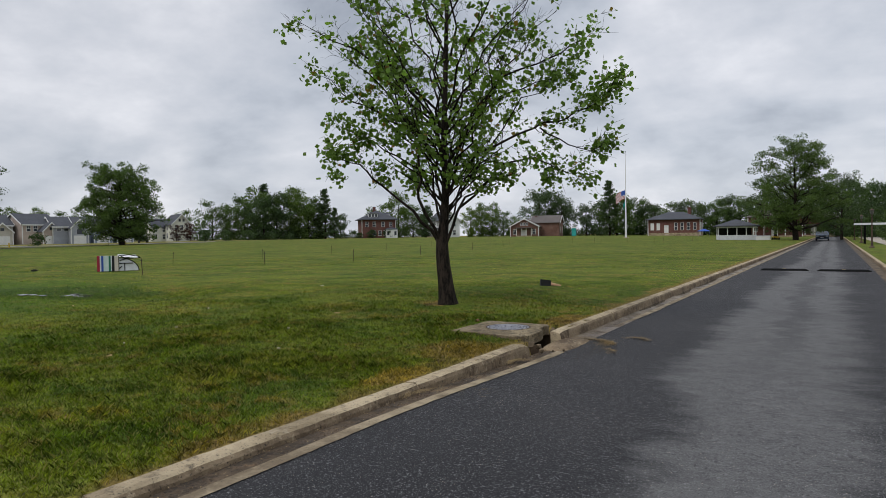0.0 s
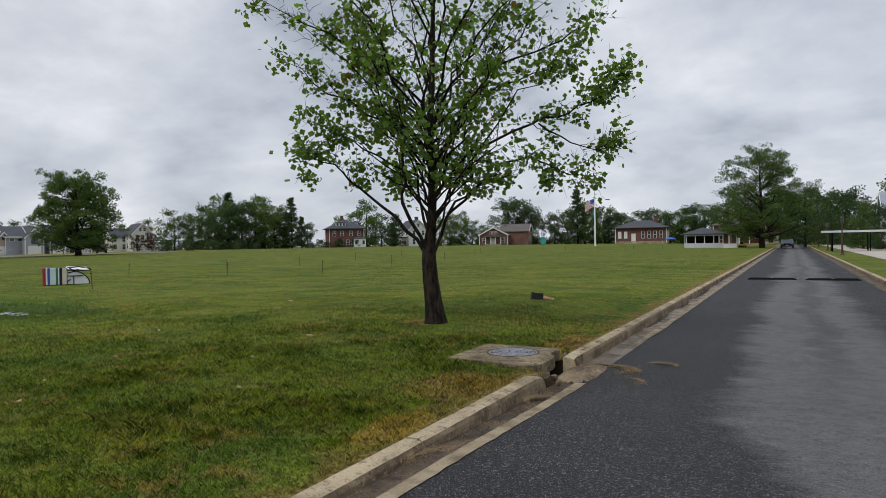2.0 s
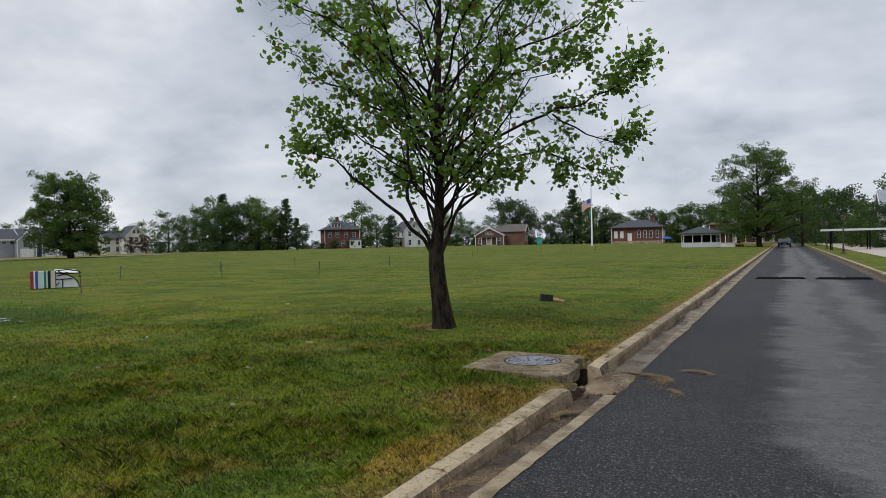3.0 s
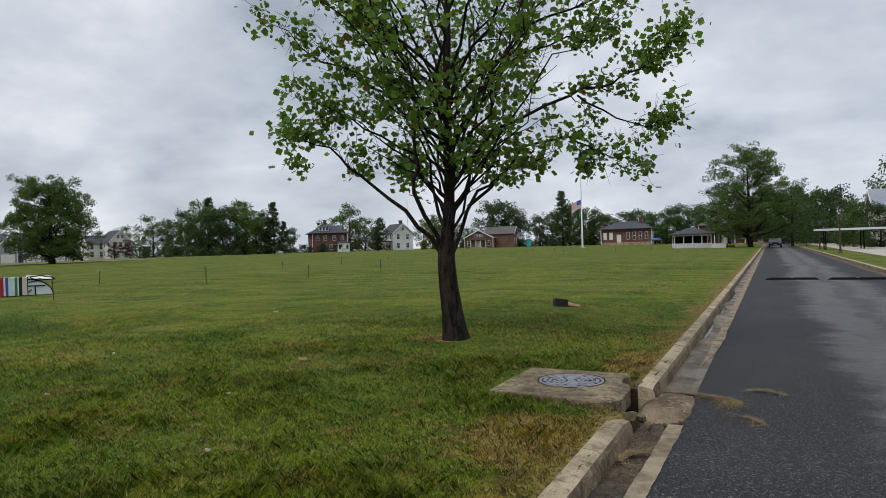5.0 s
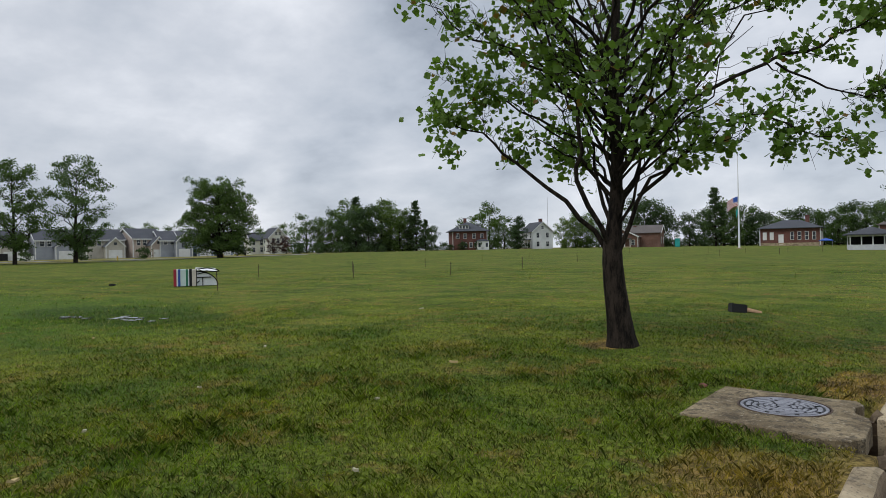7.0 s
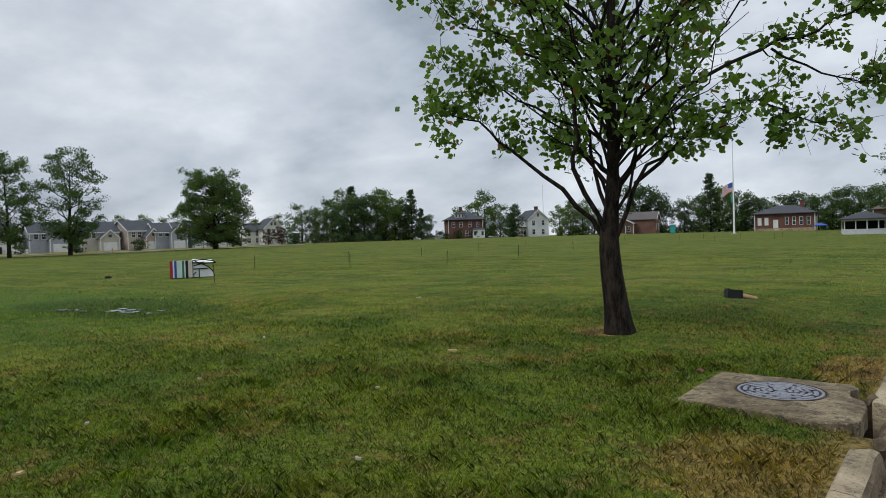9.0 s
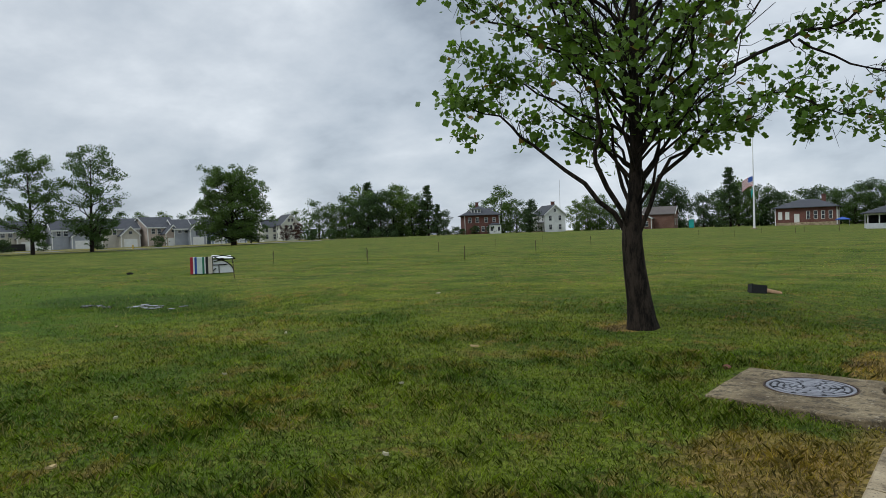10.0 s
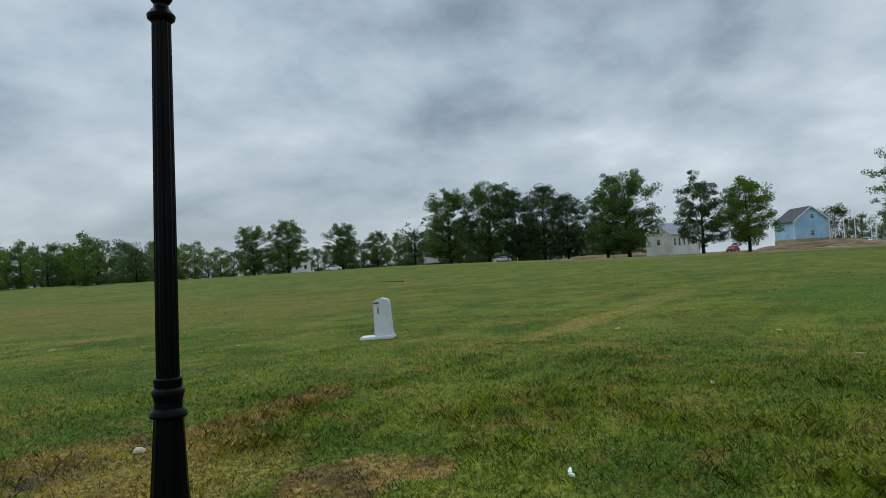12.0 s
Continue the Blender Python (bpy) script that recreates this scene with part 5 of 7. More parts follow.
def grow_grass():
    rng = np.random.default_rng(9)

    def scatter(x0, x1, y0, y1, density):
        n = int((x1 - x0) * (y1 - y0) * density)
        return np.stack([rng.uniform(x0, x1, n), rng.uniform(y0, y1, n)], 1)

    def keep(p):
        d = KERB_IN + shear(p[:, 1]) - p[:, 0]
        ok = d > 0.03
        ok &= ~((p[:, 0] > -5.26) & (p[:, 1] > 7.84) & (p[:, 1] < 9.12))
        ok &= np.hypot(p[:, 0] + 6.69, p[:, 1] - 10.37) > 0.22
        for cx, cy, rx, ry in ((-7.0, 0.25, .5, .6), (-6.4, -1.6, .7, .5), (-4.9, 7.0, .6, .45)):
            ok &= (((p[:, 0] - cx) / rx) ** 2 + ((p[:, 1] - cy) / ry) ** 2 > 1) | (rng.random(len(p)) < 0.75)
        for cx, cy, rx, ry in PUDDLES:
            ok &= ((p[:, 0] - cx) / rx) ** 2 + ((p[:, 1] - cy) / ry) ** 2 > rng.uniform(0.7, 1.5, len(p))
        return ok

    def wave(p):
        return 0.5 + 0.25 * np.sin(p[:, 0] * 2.1 + 1.3 * np.sin(p[:, 1] * 1.7)) + 0.25 * np.sin(p[:, 1] * 2.9 - 1.1 * np.sin(p[:, 0] * 2.3))

    made = []
    clumps = rng.normal(0, 1, (330, 1, 2)) * (3.2, 1.0) + (-17.6, 9.6)
    weeds = (clumps + rng.normal(0, 0.11, (330, 42, 2))).reshape(-1, 2)
    for zone, (density, tall, wide) in (("near", (3100, 0.035, 0.0027)), ("mid", (1000, 0.023, 0.0044)), ("far", (60, 0.030, 0.012))):
        if zone == "near":
            hearts = np.stack([rng.uniform(-10.5, -4.3, 260), rng.uniform(-2.5, 9.3, 260)], 1)
            tufts = (hearts[:, None] + rng.normal(0, 1, (260, 110, 2)) * rng.uniform(0.05, 0.16, (260, 1, 1))).reshape(-1, 2)
            p = np.concatenate([scatter(-14.5, -4.0, -6.0, 13.0, density), tufts])
            lush = np.concatenate([np.ones(len(p) - len(tufts)), np.full(len(tufts), 1.7)])
        elif zone == "mid":
            p = np.concatenate([scatter(-24, -3.9, -11, 22, density), weeds])
        else:
            p = scatter(-52, -3.5, -30, 52, density)
        r = np.hypot(p[:, 0] + 4.2, p[:, 1] - 3.5)
        reach = {"near": 10.5, "mid": 18, "far": 46}[zone]
        inner = {"near": 0, "mid": 2.5, "far": 10}[zone]
        ok = keep(p) & (r < reach * (0.22 + 0.78 * rng.random(len(p)) ** 1.6 if zone == "near" else rng.uniform(0.75, 1.0, len(p)))) & (r > inner * rng.uniform(0.8, 2.2, len(p)))
        grow = lush[ok] if zone == "near" else 1.0
        p = p[ok]
        n = len(p)
        w = wave(p)
        h = tall * rng.uniform(0.5, 1.25, n) * (0.65 + 0.6 * w)
        wet = np.exp(-(((p[:, 0] + 17.5) / 4.5) ** 2 + ((p[:, 1] - 9.8) / 2.2) ** 2))
        h *= (1 + 1.3 * wet) * grow
        az = rng.uniform(0, 2 * np.pi, n)
        lean = rng.uniform(0.2, 1.2, n) * h
        side = np.stack([np.cos(az + 1.57), np.sin(az + 1.57), np.zeros(n)], 1) * (wide * rng.uniform(0.7, 1.3, n))[:, None]
        root = np.stack([p[:, 0], p[:, 1], field_z(p[:, 0], p[:, 1]) - 0.004], 1)
        fwd = np.stack([np.cos(az), np.sin(az), np.zeros(n)], 1)
        mid = root + fwd * (0.3 * lean)[:, None] + np.array([0, 0, 1]) * (0.62 * h)[:, None]
        tip = root + fwd * lean[:, None] + np.array([0, 0, 1]) * h[:, None]
        if zone == "near":
            v = np.stack([root - side, root + side, mid + 0.8 * side, tip, mid - 0.8 * side], 1)
            k = 5
        else:
            v = np.stack([root - side, root + side, tip], 1)
            k = 3
        made.append((v.reshape(-1, 3), n, k))
    co = np.concatenate([m[0] for m in made])
    sizes = np.concatenate([np.full(m[1], m[2]) for m in made])
    me = array_mesh("grass", co, np.arange(len(co)), sizes, BLADE)
    tagged(new("grass", me), "short mown grass with straw-coloured blades", "grass", kind="stuff")


grow_grass()


# ---- street lamps ----
def street_lamp(x, y, z, label, material, tilt=(0, 0)):
    t = thing("street_lamp", pose(x, y, z, *tilt), label, "street lamp", "street lamps")
    part("base", lathe([(0.20, -0.1), (0.20, 0.05), (0.16, 0.08), (0.115, 0.12), (0.090, 0.20), (0.078, 0.33), (0.063, 0.60), (0.061, 0.635)], 24, 0.05), material, t)
    part("collar", lathe([(0.066, 0.630), (0.074, 0.635), (0.078, 0.648), (0.073, 0.660), (0.060, 0.675), (0.058, 0.700), (0.064, 0.725), (0.069, 0.740), (0.066, 0.752), (0.056, 0.762), (0.058, 0.772), (0.060, 0.800), (0.053, 0.806)], 32), material, t)
    part("shaft", lathe([(0.049, 0.80), (0.047, 1.5), (0.041, 2.38)], 32, 0.07), material, t)
    part("capital", lathe([(0.041, 2.370), (0.058, 2.385), (0.061, 2.400), (0.050, 2.415), (0.034, 2.435), (0.030, 2.450), (0.048, 2.475), (0.054, 2.505), (0.050, 2.535), (0.03, 2.560), (0.05, 2.600)], 28), material, t)
    lantern = part("lantern", lathe([(0.05, 2.600), (0.10, 2.620), (0.155, 2.910), (0.15, 2.930)], 8), SMOKED if material is RUST else FROST, t, "dull glass lantern")
    cap = lathe([(0.175, 2.930), (0.16, 2.960), (0.07, 3.030), (0.03, 3.060), (0.015, 3.110), (0.004, 3.140)], 16)
    part("cap", cap, material, t)
    return t


k = Nodes("frosted_glass")
FROST = k.done(k.mix(k.noise(4), (0.45, 0.46, 0.45), (0.6, 0.6, 0.58)), 0.35, 0, 0.5)
k = Nodes("smoked_glass")
SMOKED = k.done(k.mix(k.noise(4), (0.05, 0.05, 0.048), (0.12, 0.12, 0.11)), 0.3, 0, 0.5)
lamp_x, lamp_y = -5.725, 0.045
street_lamp(lamp_x, lamp_y, on_field(lamp_x, lamp_y), "black fluted iron street lamp standing on the grass", BLACK, (-0.8, -1.15))
for y in (61.0, 84.0, 112.0):
    street_lamp(2.35 + shear(y) - shear(61), y, 0.14, "rusty brown iron street lamp on the roadside verge", RUST)


# ---- houses ----
def wall_shell(w, d, h, gable, rise):
    """Closed walls, with gable ends where the roof has them; gable: '', 'x' or 'y', the way the ridge runs."""
    bm = bmesh.new()
    x, y = w / 2, d / 2
    low = [bm.verts.new(p) for p in ((-x, -y, -0.6), (x, -y, -0.6), (x, y, -0.6), (-x, y, -0.6))]
    top = [bm.verts.new(p) for p in ((-x, -y, h), (x, -y, h), (x, y, h), (-x, y, h))]
    if gable == "y":
        f, b = bm.verts.new((0, -y, h + rise)), bm.verts.new((0, y, h + rise))
        bm.faces.new((low[0], low[1], top[1], f, top[0]))
        bm.faces.new((low[2], low[3], top[3], b, top[2]))
        bm.faces.new((low[1], low[2], top[2], top[1]))
        bm.faces.new((low[3], low[0], top[0], top[3]))
        bm.faces.new((top[0], f, b, top[3]))
        bm.faces.new((f, top[1], top[2], b))
    elif gable == "x":
        l, r = bm.verts.new((-x, 0, h + rise)), bm.verts.new((x, 0, h + rise))
        bm.faces.new((low[0], low[1], top[1], top[0]))
        bm.faces.new((low[2], low[3], top[3], top[2]))
        bm.faces.new((low[1], low[2], top[2], r, top[1]))
        bm.faces.new((low[3], low[0], top[0], l, top[3]))
        bm.faces.new((top[0], top[1], r, l))
        bm.faces.new((l, r, top[2], top[3]))
    else:
        for i in range(4):
            bm.faces.new((low[i], low[(i + 1) % 4], top[(i + 1) % 4], top[i]))
        bm.faces.new(top)
    bmesh.ops.recalc_face_normals(bm, faces=list(bm.faces))
    return bm


def roof_shell(w, d, h, kind, rise, over=0.45, thick=0.16):
    bm = bmesh.new()
    if kind == "hip":
        x, y = w / 2 + over, d / 2 + over
        r = max(0.0, x - y)
        ry = max(0.0, y - x)
        z = h - 0.05
        e = [bm.verts.new(p) for p in ((-x, -y, z), (x, -y, z), (x, y, z), (-x, y, z))]
        e2 = [bm.verts.new(p) for p in ((-x, -y, z + thick), (x, -y, z + thick), (x, y, z + thick), (-x, y, z + thick))]
        a, b = (bm.verts.new((-r, 0, h + rise)), bm.verts.new((r + 0.01, 0, h + rise))) if r >= ry else (bm.verts.new((0, -ry, h + rise)), bm.verts.new((0, ry, h + rise)))
        bm.faces.new(e[::-1])
        for i in range(4):
            bm.faces.new((e[i], e[(i + 1) % 4], e2[(i + 1) % 4], e2[i]))
        if r >= ry:
            bm.faces.new((e2[0], e2[1], b, a))
            bm.faces.new((e2[2], e2[3], a, b))
            bm.faces.new((e2[1], e2[2], b))
            bm.faces.new((e2[3], e2[0], a))
        else:
            bm.faces.new((e2[1], e2[2], b, a))
            bm.faces.new((e2[3], e2[0], a, b))
            bm.faces.new((e2[0], e2[1], a))
            bm.faces.new((e2[2], e2[3], b))
    else:
        half = (d if kind == "x" else w) / 2
        run = (w if kind == "x" else d) / 2 + over
        slope = rise / half
        prof = [(-half - over, h - slope * over + 0.02), (0, h + rise + 0.02), (half + over, h - slope * over + 0.02)]
        lo = [(p, q) for p, q in prof]
        hi = [(p, q + thick) for p, q in prof]
        ends = []
        for s in (-run, run):
            ends.append([bm.verts.new((s, p, q) if kind == "x" else (p, s, q)) for p, q in lo + hi[::-1]])
        n = 6
        for i in range(n):
            bm.faces.new((ends[0][i], ends[0][(i + 1) % n], ends[1][(i + 1) % n], ends[1][i]))
        bm.faces.new((ends[0][0], ends[0][1], ends[0][4], ends[0][5]))
        bm.faces.new((ends[0][1], ends[0][2], ends[0][3], ends[0][4]))
        bm.faces.new((ends[1][0], ends[1][1], ends[1][4], ends[1][5]))
        bm.faces.new((ends[1][1], ends[1][2], ends[1][3], ends[1][4]))
    bmesh.ops.recalc_face_normals(bm, faces=list(bm.faces))
    return bm


FRAMES = {}


def opening(parent, face, u, z, w, h, w2, d2, kind="window", fill=None, frame_mat=None):
    """A window or door on a face (f, b, l, r) of a house, its frame proud of the wall and its pane set back in the frame."""
    m = {"f": pose(u, -d2, z), "b": pose(-u, d2, z, 0, 0, 180), "r": pose(w2, u, z, 0, 0, 90), "l": pose(-w2, -u, z, 0, 0, -90)}[face]
    fm, pm = frame_mat or TRIM, fill or GLASS
    key = (kind, round(w, 2), round(h, 2), fm.name, pm.name)
    if key not in FRAMES:
        t = 0.075
        bm = bmesh.new()
        box(-w / 2 - t, -0.07, -h / 2 - t, -w / 2, 0.06, h / 2 + t, 0, bm)
        box(w / 2, -0.07, -h / 2 - t, w / 2 + t, 0.06, h / 2 + t, 0, bm)
        box(-w / 2, -0.07, h / 2, w / 2, 0.06, h / 2 + t, 0, bm)
        box(-w / 2, -0.10, -h / 2 - t, w / 2, 0.06, -h / 2, 0, bm)
        if kind == "window":
            box(-w / 2, -0.05, -0.035, w / 2, 0.05, 0.035, 0, bm)
            if w > 0.7:
                box(-0.025, -0.045, 0.035, 0.025, 0.04, h / 2, 0, bm)
        elif kind == "garage":
            for q in (-0.25, 0.0, 0.25):
                box(-w / 2, -0.035, q * h - 0.02, w / 2, 0.0, q * h + 0.02, 0, bm)
        fr = bpy.data.meshes.new("window_frame")
        bm.to_mesh(fr)
        bm.free()
        fr.materials.append(fm)
        pb = box(-w / 2, -0.03, -h / 2, w / 2, 0.03, h / 2)
        pa = bpy.data.meshes.new("pane")
        pb.to_mesh(pa)
        pb.free()
        pa.materials.append(pm)
        FRAMES[key] = (fr, pa)
    fr, pa = FRAMES[key]
    o = part({"window": "window", "door": "door", "garage": "garage_door"}[kind], fr, None, parent, m=m)
    part({"window": "pane", "door": "door_leaf", "garage": "door_panel"}[kind], pa, None, o)
    return o


def house(name, label, x, y, turn, w, d, h, roof, rise, wall, cover, holes=(), chimneys=(), z=None, category="house", over=0.45, trim=True):
    t = thing(name, pose(x, y, on_field(x, y) if z is None else z, 0, 0, turn), label, category)
    part("wall", wall_shell(w, d, h, "" if roof == "hip" else roof, rise), wall, t)
    part("roof", roof_shell(w, d, h, roof, rise, over), cover, t)
    if trim:
        q = 0.03
        for sx in (-1, 1):
            for sy in (-1, 1):
                part("corner_board", box(sx * w / 2 - 0.09 + sx * q, sy * d / 2 - 0.09 + sy * q, 0.1, sx * w / 2 + 0.09 + sx * q, sy * d / 2 + 0.09 + sy * q, h - 0.1), TRIM, t)
    if roof in "xy":
        # sloping boards along the gable edges
        half = (d if roof == "x" else w) / 2
        for s in (-1, 1):
            for g in (-1, 1):
                run = g * ((w if roof == "x" else d) / 2 + over + 0.03)
                bm = bmesh.new()
                pts = [(s * (half + over), h - rise / half * over - 0.14), (0, h + rise - 0.14), (0, h + rise + 0.2), (s * (half + over), h - rise / half * over + 0.2)]
                vs = []
                for k_ in (-0.03, 0.03):
                    vs.append([bm.verts.new((run + k_, p, q) if roof == "x" else (p, run + k_, q)) for p, q in pts])
                for i in range(4):
                    bm.faces.new((vs[0][i], vs[0][(i + 1) % 4], vs[1][(i + 1) % 4], vs[1][i]))
                bm.faces.new(vs[0])
                bm.faces.new(vs[1][::-1])
                bmesh.ops.recalc_face_normals(bm, faces=list(bm.faces))
                part("bargeboard", bm, TRIM, t)
    for hole in holes:
        opening(t, hole[0], hole[1], hole[2], hole[3], hole[4], w / 2, d / 2, *hole[5:])
    for cx_, cy_, top, mt in chimneys:
        bm = box(cx_ - 0.45, cy_ - 0.4, h, cx_ + 0.45, cy_ + 0.4, top)
        box(cx_ - 0.53, cy_ - 0.48, top, cx_ + 0.53, cy_ + 0.48, top + 0.15, 0, bm)
        part("chimney", bm, mt, t)
    return t


def rows(face, us, z, w, h, *more):
    return [(face, u, z, w, h, *more) for u in us]


def porch(t, x0, x1, y0, y1, h, posts, cover=None, floor=0.35):
    part("porch_floor", box(x0, y0, -0.6, x1, y1, floor), CONCRETE, t)
    part("porch_roof", slab_of([(x0 - .25, y0 - .25), (x1 + .25, y0 - .25), (x1 + .25, y1), (x0 - .25, y1)], h, h + 0.28), cover or ROOF, t)
    for i in range(posts):
        x = x0 + 0.15 + (x1 - x0 - 0.3) * i / (posts - 1)
        part("porch_post", box(x - 0.09, y0 + 0.06, floor, x + 0.09, y0 + 0.24, h), TRIM, t)


def dormer(t, x, y, z, w, h, wall, turn=0, n=3):
    m = pose(x, y, z, 0, 0, turn)
    part("dormer", box(-w / 2, 0, 0, w / 2, 2.2, h), wall, t, m=m)
    part("dormer_roof", roof_shell(w, 2.4, h, "hip", 0.5, 0.25, 0.1), ROOF, t, m=m @ pose(0, 1.15, 0))
    for i in range(n):
        u = (i - (n - 1) / 2) * w / n
        g = box(u - 0.3, -0.04, 0.25, u + 0.3, 0.0, h - 0.2)
        part("dormer_window", g, GLASS, t, m=m)


# brick house with hipped roof and white enclosed porch
ax, ay = polar(36.2, 184)
A = house("brick_house", "two-storey red brick house with slate hipped roof", ax, ay, 36 + 9, 10.8, 10.0, 5.9, "hip", 3.0, BRICK, ROOF,
          rows("f", (-3.9, -1.5, 1.3), 4.4, 0.9, 1.5) + rows("f", (-1.5, 0.3, 1.9), 1.6, 0.9, 1.5) + rows("r", (-3.2, 0.0, 3.2), 4.4, 0.9, 1.5) + rows("f", (3.8,), 4.4, 0.8, 1.3) + rows("r", (2.8,), 1.6, 0.9, 1.5),
          [(-0.6, 1.0, 10.1, BRICK)], over=0.9)
A.matrix_basis = A.matrix_basis @ Matrix.Scale(0.88, 4)
dormer(A, -1.8, -4.5, 6.55, 3.0, 1.35, TRIM)
dormer(A, 4.4, 0.6, 6.55, 2.6, 1.35, TRIM, 90, 2)
p = part("enclosed_porch", box(2.0, -7.2, -0.6, 5.6, -5.0, 2.75), TRIM, A, "white enclosed entrance porch")
part("porch_roof", roof_shell(3.6, 2.2, 2.75, "hip", 0.6, 0.2), ROOF, A, m=pose(3.8, -6.1, 0))
for u in (2.6, 4.9):
    part("porch_window", box(u - 0.35, -7.24, 0.9, u + 0.35, -7.19, 2.1), GLASS, A)

# white farmhouse with a gable to the field
wx, wy = polar(30.2, 198)
W = house("white_house", "white two-storey gabled house with brick chimney", wx, wy, 31 + 22, 6.2, 9.5, 5.2, "y", 2.6, S_WHITE, ROOF,
          rows("f", (-1.5, 1.5), 4.0, 0.8, 1.4) + rows("f", (-1.5, 1.5), 1.4, 0.8, 1.4) + rows("f", (0,), 6.3, 0.7, 0.9) + rows("l", (-3, 0, 3), 4.0, 0.8, 1.4) + rows("l", (-2, 2.6), 1.4, 0.8, 1.4), [(1.4, 0, 8.9, BRICK)])
porch(W, -5.2, -3.15, -3.4, 2.0, 2.6, 3)

# brick hall with a pedimented wing
gx, gy = polar(22.75, 178)
G = house("brick_hall", "brown brick hall with pale pedimented front wing", gx, gy, 22 - 6, 9.2, 12, 3.4, "y", 2.4, BRICK_TAN, ROOF_BROWN,
          rows("f", (-0.9, 0.0, 0.9), 4.1, 0.55, 0.8) + rows("f", (-3.2, 3.2), 1.6, 0.9, 1.5) + [("f", 0, 1.1, 1.4, 2.2, "door", BOARD)])
G.matrix_basis = G.matrix_basis @ Matrix.Scale(0.82, 4)
porch(G, -2.6, 2.6, -7.6, -6.05, 2.7, 4, ROOF_BROWN)
g2x, g2y = polar(20.95, 183)
G2 = house("brick_hall_wing", "plain brown brick wing with low gabled roof", g2x, g2y, 20 - 6, 9.5, 12, 4.6, "x", 2.4, BRICK_TAN, ROOF_BROWN, [("r", -3, 2.2, 0.9, 2.0), ("r", 3, 2.2, 0.9, 2.0)], [(-3.6, -1, 6.8, BRICK_TAN)], category="building", trim=False)
G2.matrix_basis = G2.matrix_basis @ Matrix.Scale(0.82, 4)

# low brick house with white shuttered windows
cxp, cyp = polar(10.2, 190)
C = house("brick_house", "low red brick house with boarded white windows and dark hipped roof", cxp, cyp, 10 - 5, 13.4, 9.5, 4.4, "hip", 2.2, BRICK, ROOF,
          rows("f", (-5.6, -4.0), 2.5, 0.75, 1.8, "window", BOARD) + [("f", -1.9, 1.6, 1.0, 2.4, "door", BOARD)] + rows("f", (0.6, 2.2, 3.8, 5.4), 2.5, 0.65, 1.9) + rows("r", (-3.0, -1.0, 1.5, 3.4), 2.5, 0.7, 2.0), [(3.6, 0.8, 7.6, BRICK)], over=0.7)
part("steps", box(-2.2, -6.6, -0.6, 0.6, -4.75, 0.35), CONCRETE, C)
part("stone_base", box(-6.78, -4.83, -0.6, 6.78, 4.83, 0.75), CONCRETE, C)

# houses far along the road, behind the large tree
for b, d_, lab, turn in ((2.6, 168, "brick house with white porch posts half hidden by trees", 0), (0.2, 190, "brick house far along the road behind trees", 8)):
    hx, hy = polar(b, d_)
    F = house("brick_house", lab, hx, hy, b + turn, 11, 9, 4.6, "hip", 2.6, BRICK, ROOF_BROWN, rows("f", (-4, 4), 2.2, 1.0, 1.6) + [("f", 0, 1.3, 1.2, 2.3, "door", BOARD)])
    porch(F, -4.4, 4.4, -6.2, -4.55, 2.7, 5, ROOF_BROWN)
hx, hy = polar(-0.9, 215)
house("white_house", "small white house at the end of the road", hx, hy, 0, 7, 6, 3.2, "x", 2.0, S_CREAM, ROOF_GREY, rows("f", (-2, 2), 1.6, 1.0, 1.4))
# pale building with metal roof past the covered walk
hx, hy = 16.4, 99.0
house("pale_building", "pale stucco building with grey metal roof", hx, hy, -4, 14, 14, 3.7, "x", 2.3, S_BEIGE, ROOF_GREY, rows("f", (-5.5, -3.2, -0.9), 2.2, 0.7, 1.8) + rows("l", (-5, 0, 5), 2.2, 0.9, 1.6), category="building")

# cream gabled house with a veranda
vx, vy = polar(53.0, 212)
Vh = house("cream_house", "cream two-storey gabled house with dark roof", vx, vy, 53 + 18, 5.0, 8.0, 4.7, "y", 2.5, S_CREAM, ROOF,
           rows("f", (-1.4, 0.0, 1.4), 3.7, 0.75, 1.25) + rows("f", (-0.5, 0.5), 5.7, 0.6, 0.8) + rows("f", (-1.4, 1.4), 1.4, 0.75, 1.25) + rows("l", (-3, 0, 3), 3.7, 0.8, 1.25) + rows("l", (-3, 0, 3), 1.5, 0.8, 1.4))
Vh.matrix_basis = Vh.matrix_basis @ Matrix.Scale(1.12, 4)
porch(Vh, 2.0, 6.6, -7.0, -3.2, 2.6, 4)
v2x, v2y = polar(54.3, 216)
house("cream_house_wing", "cream wing with dark roof beside the gabled house", v2x, v2y, 53 + 18, 6.4, 6.6, 4.6, "x", 2.2, S_CREAM, ROOF, rows("f", (-2.2, 0.2, 2.4), 3.7, 0.8, 1.4) + rows("f", (-2.2, 0.2, 2.4), 1.5, 0.8, 1.4))

# row of new town houses along the far street


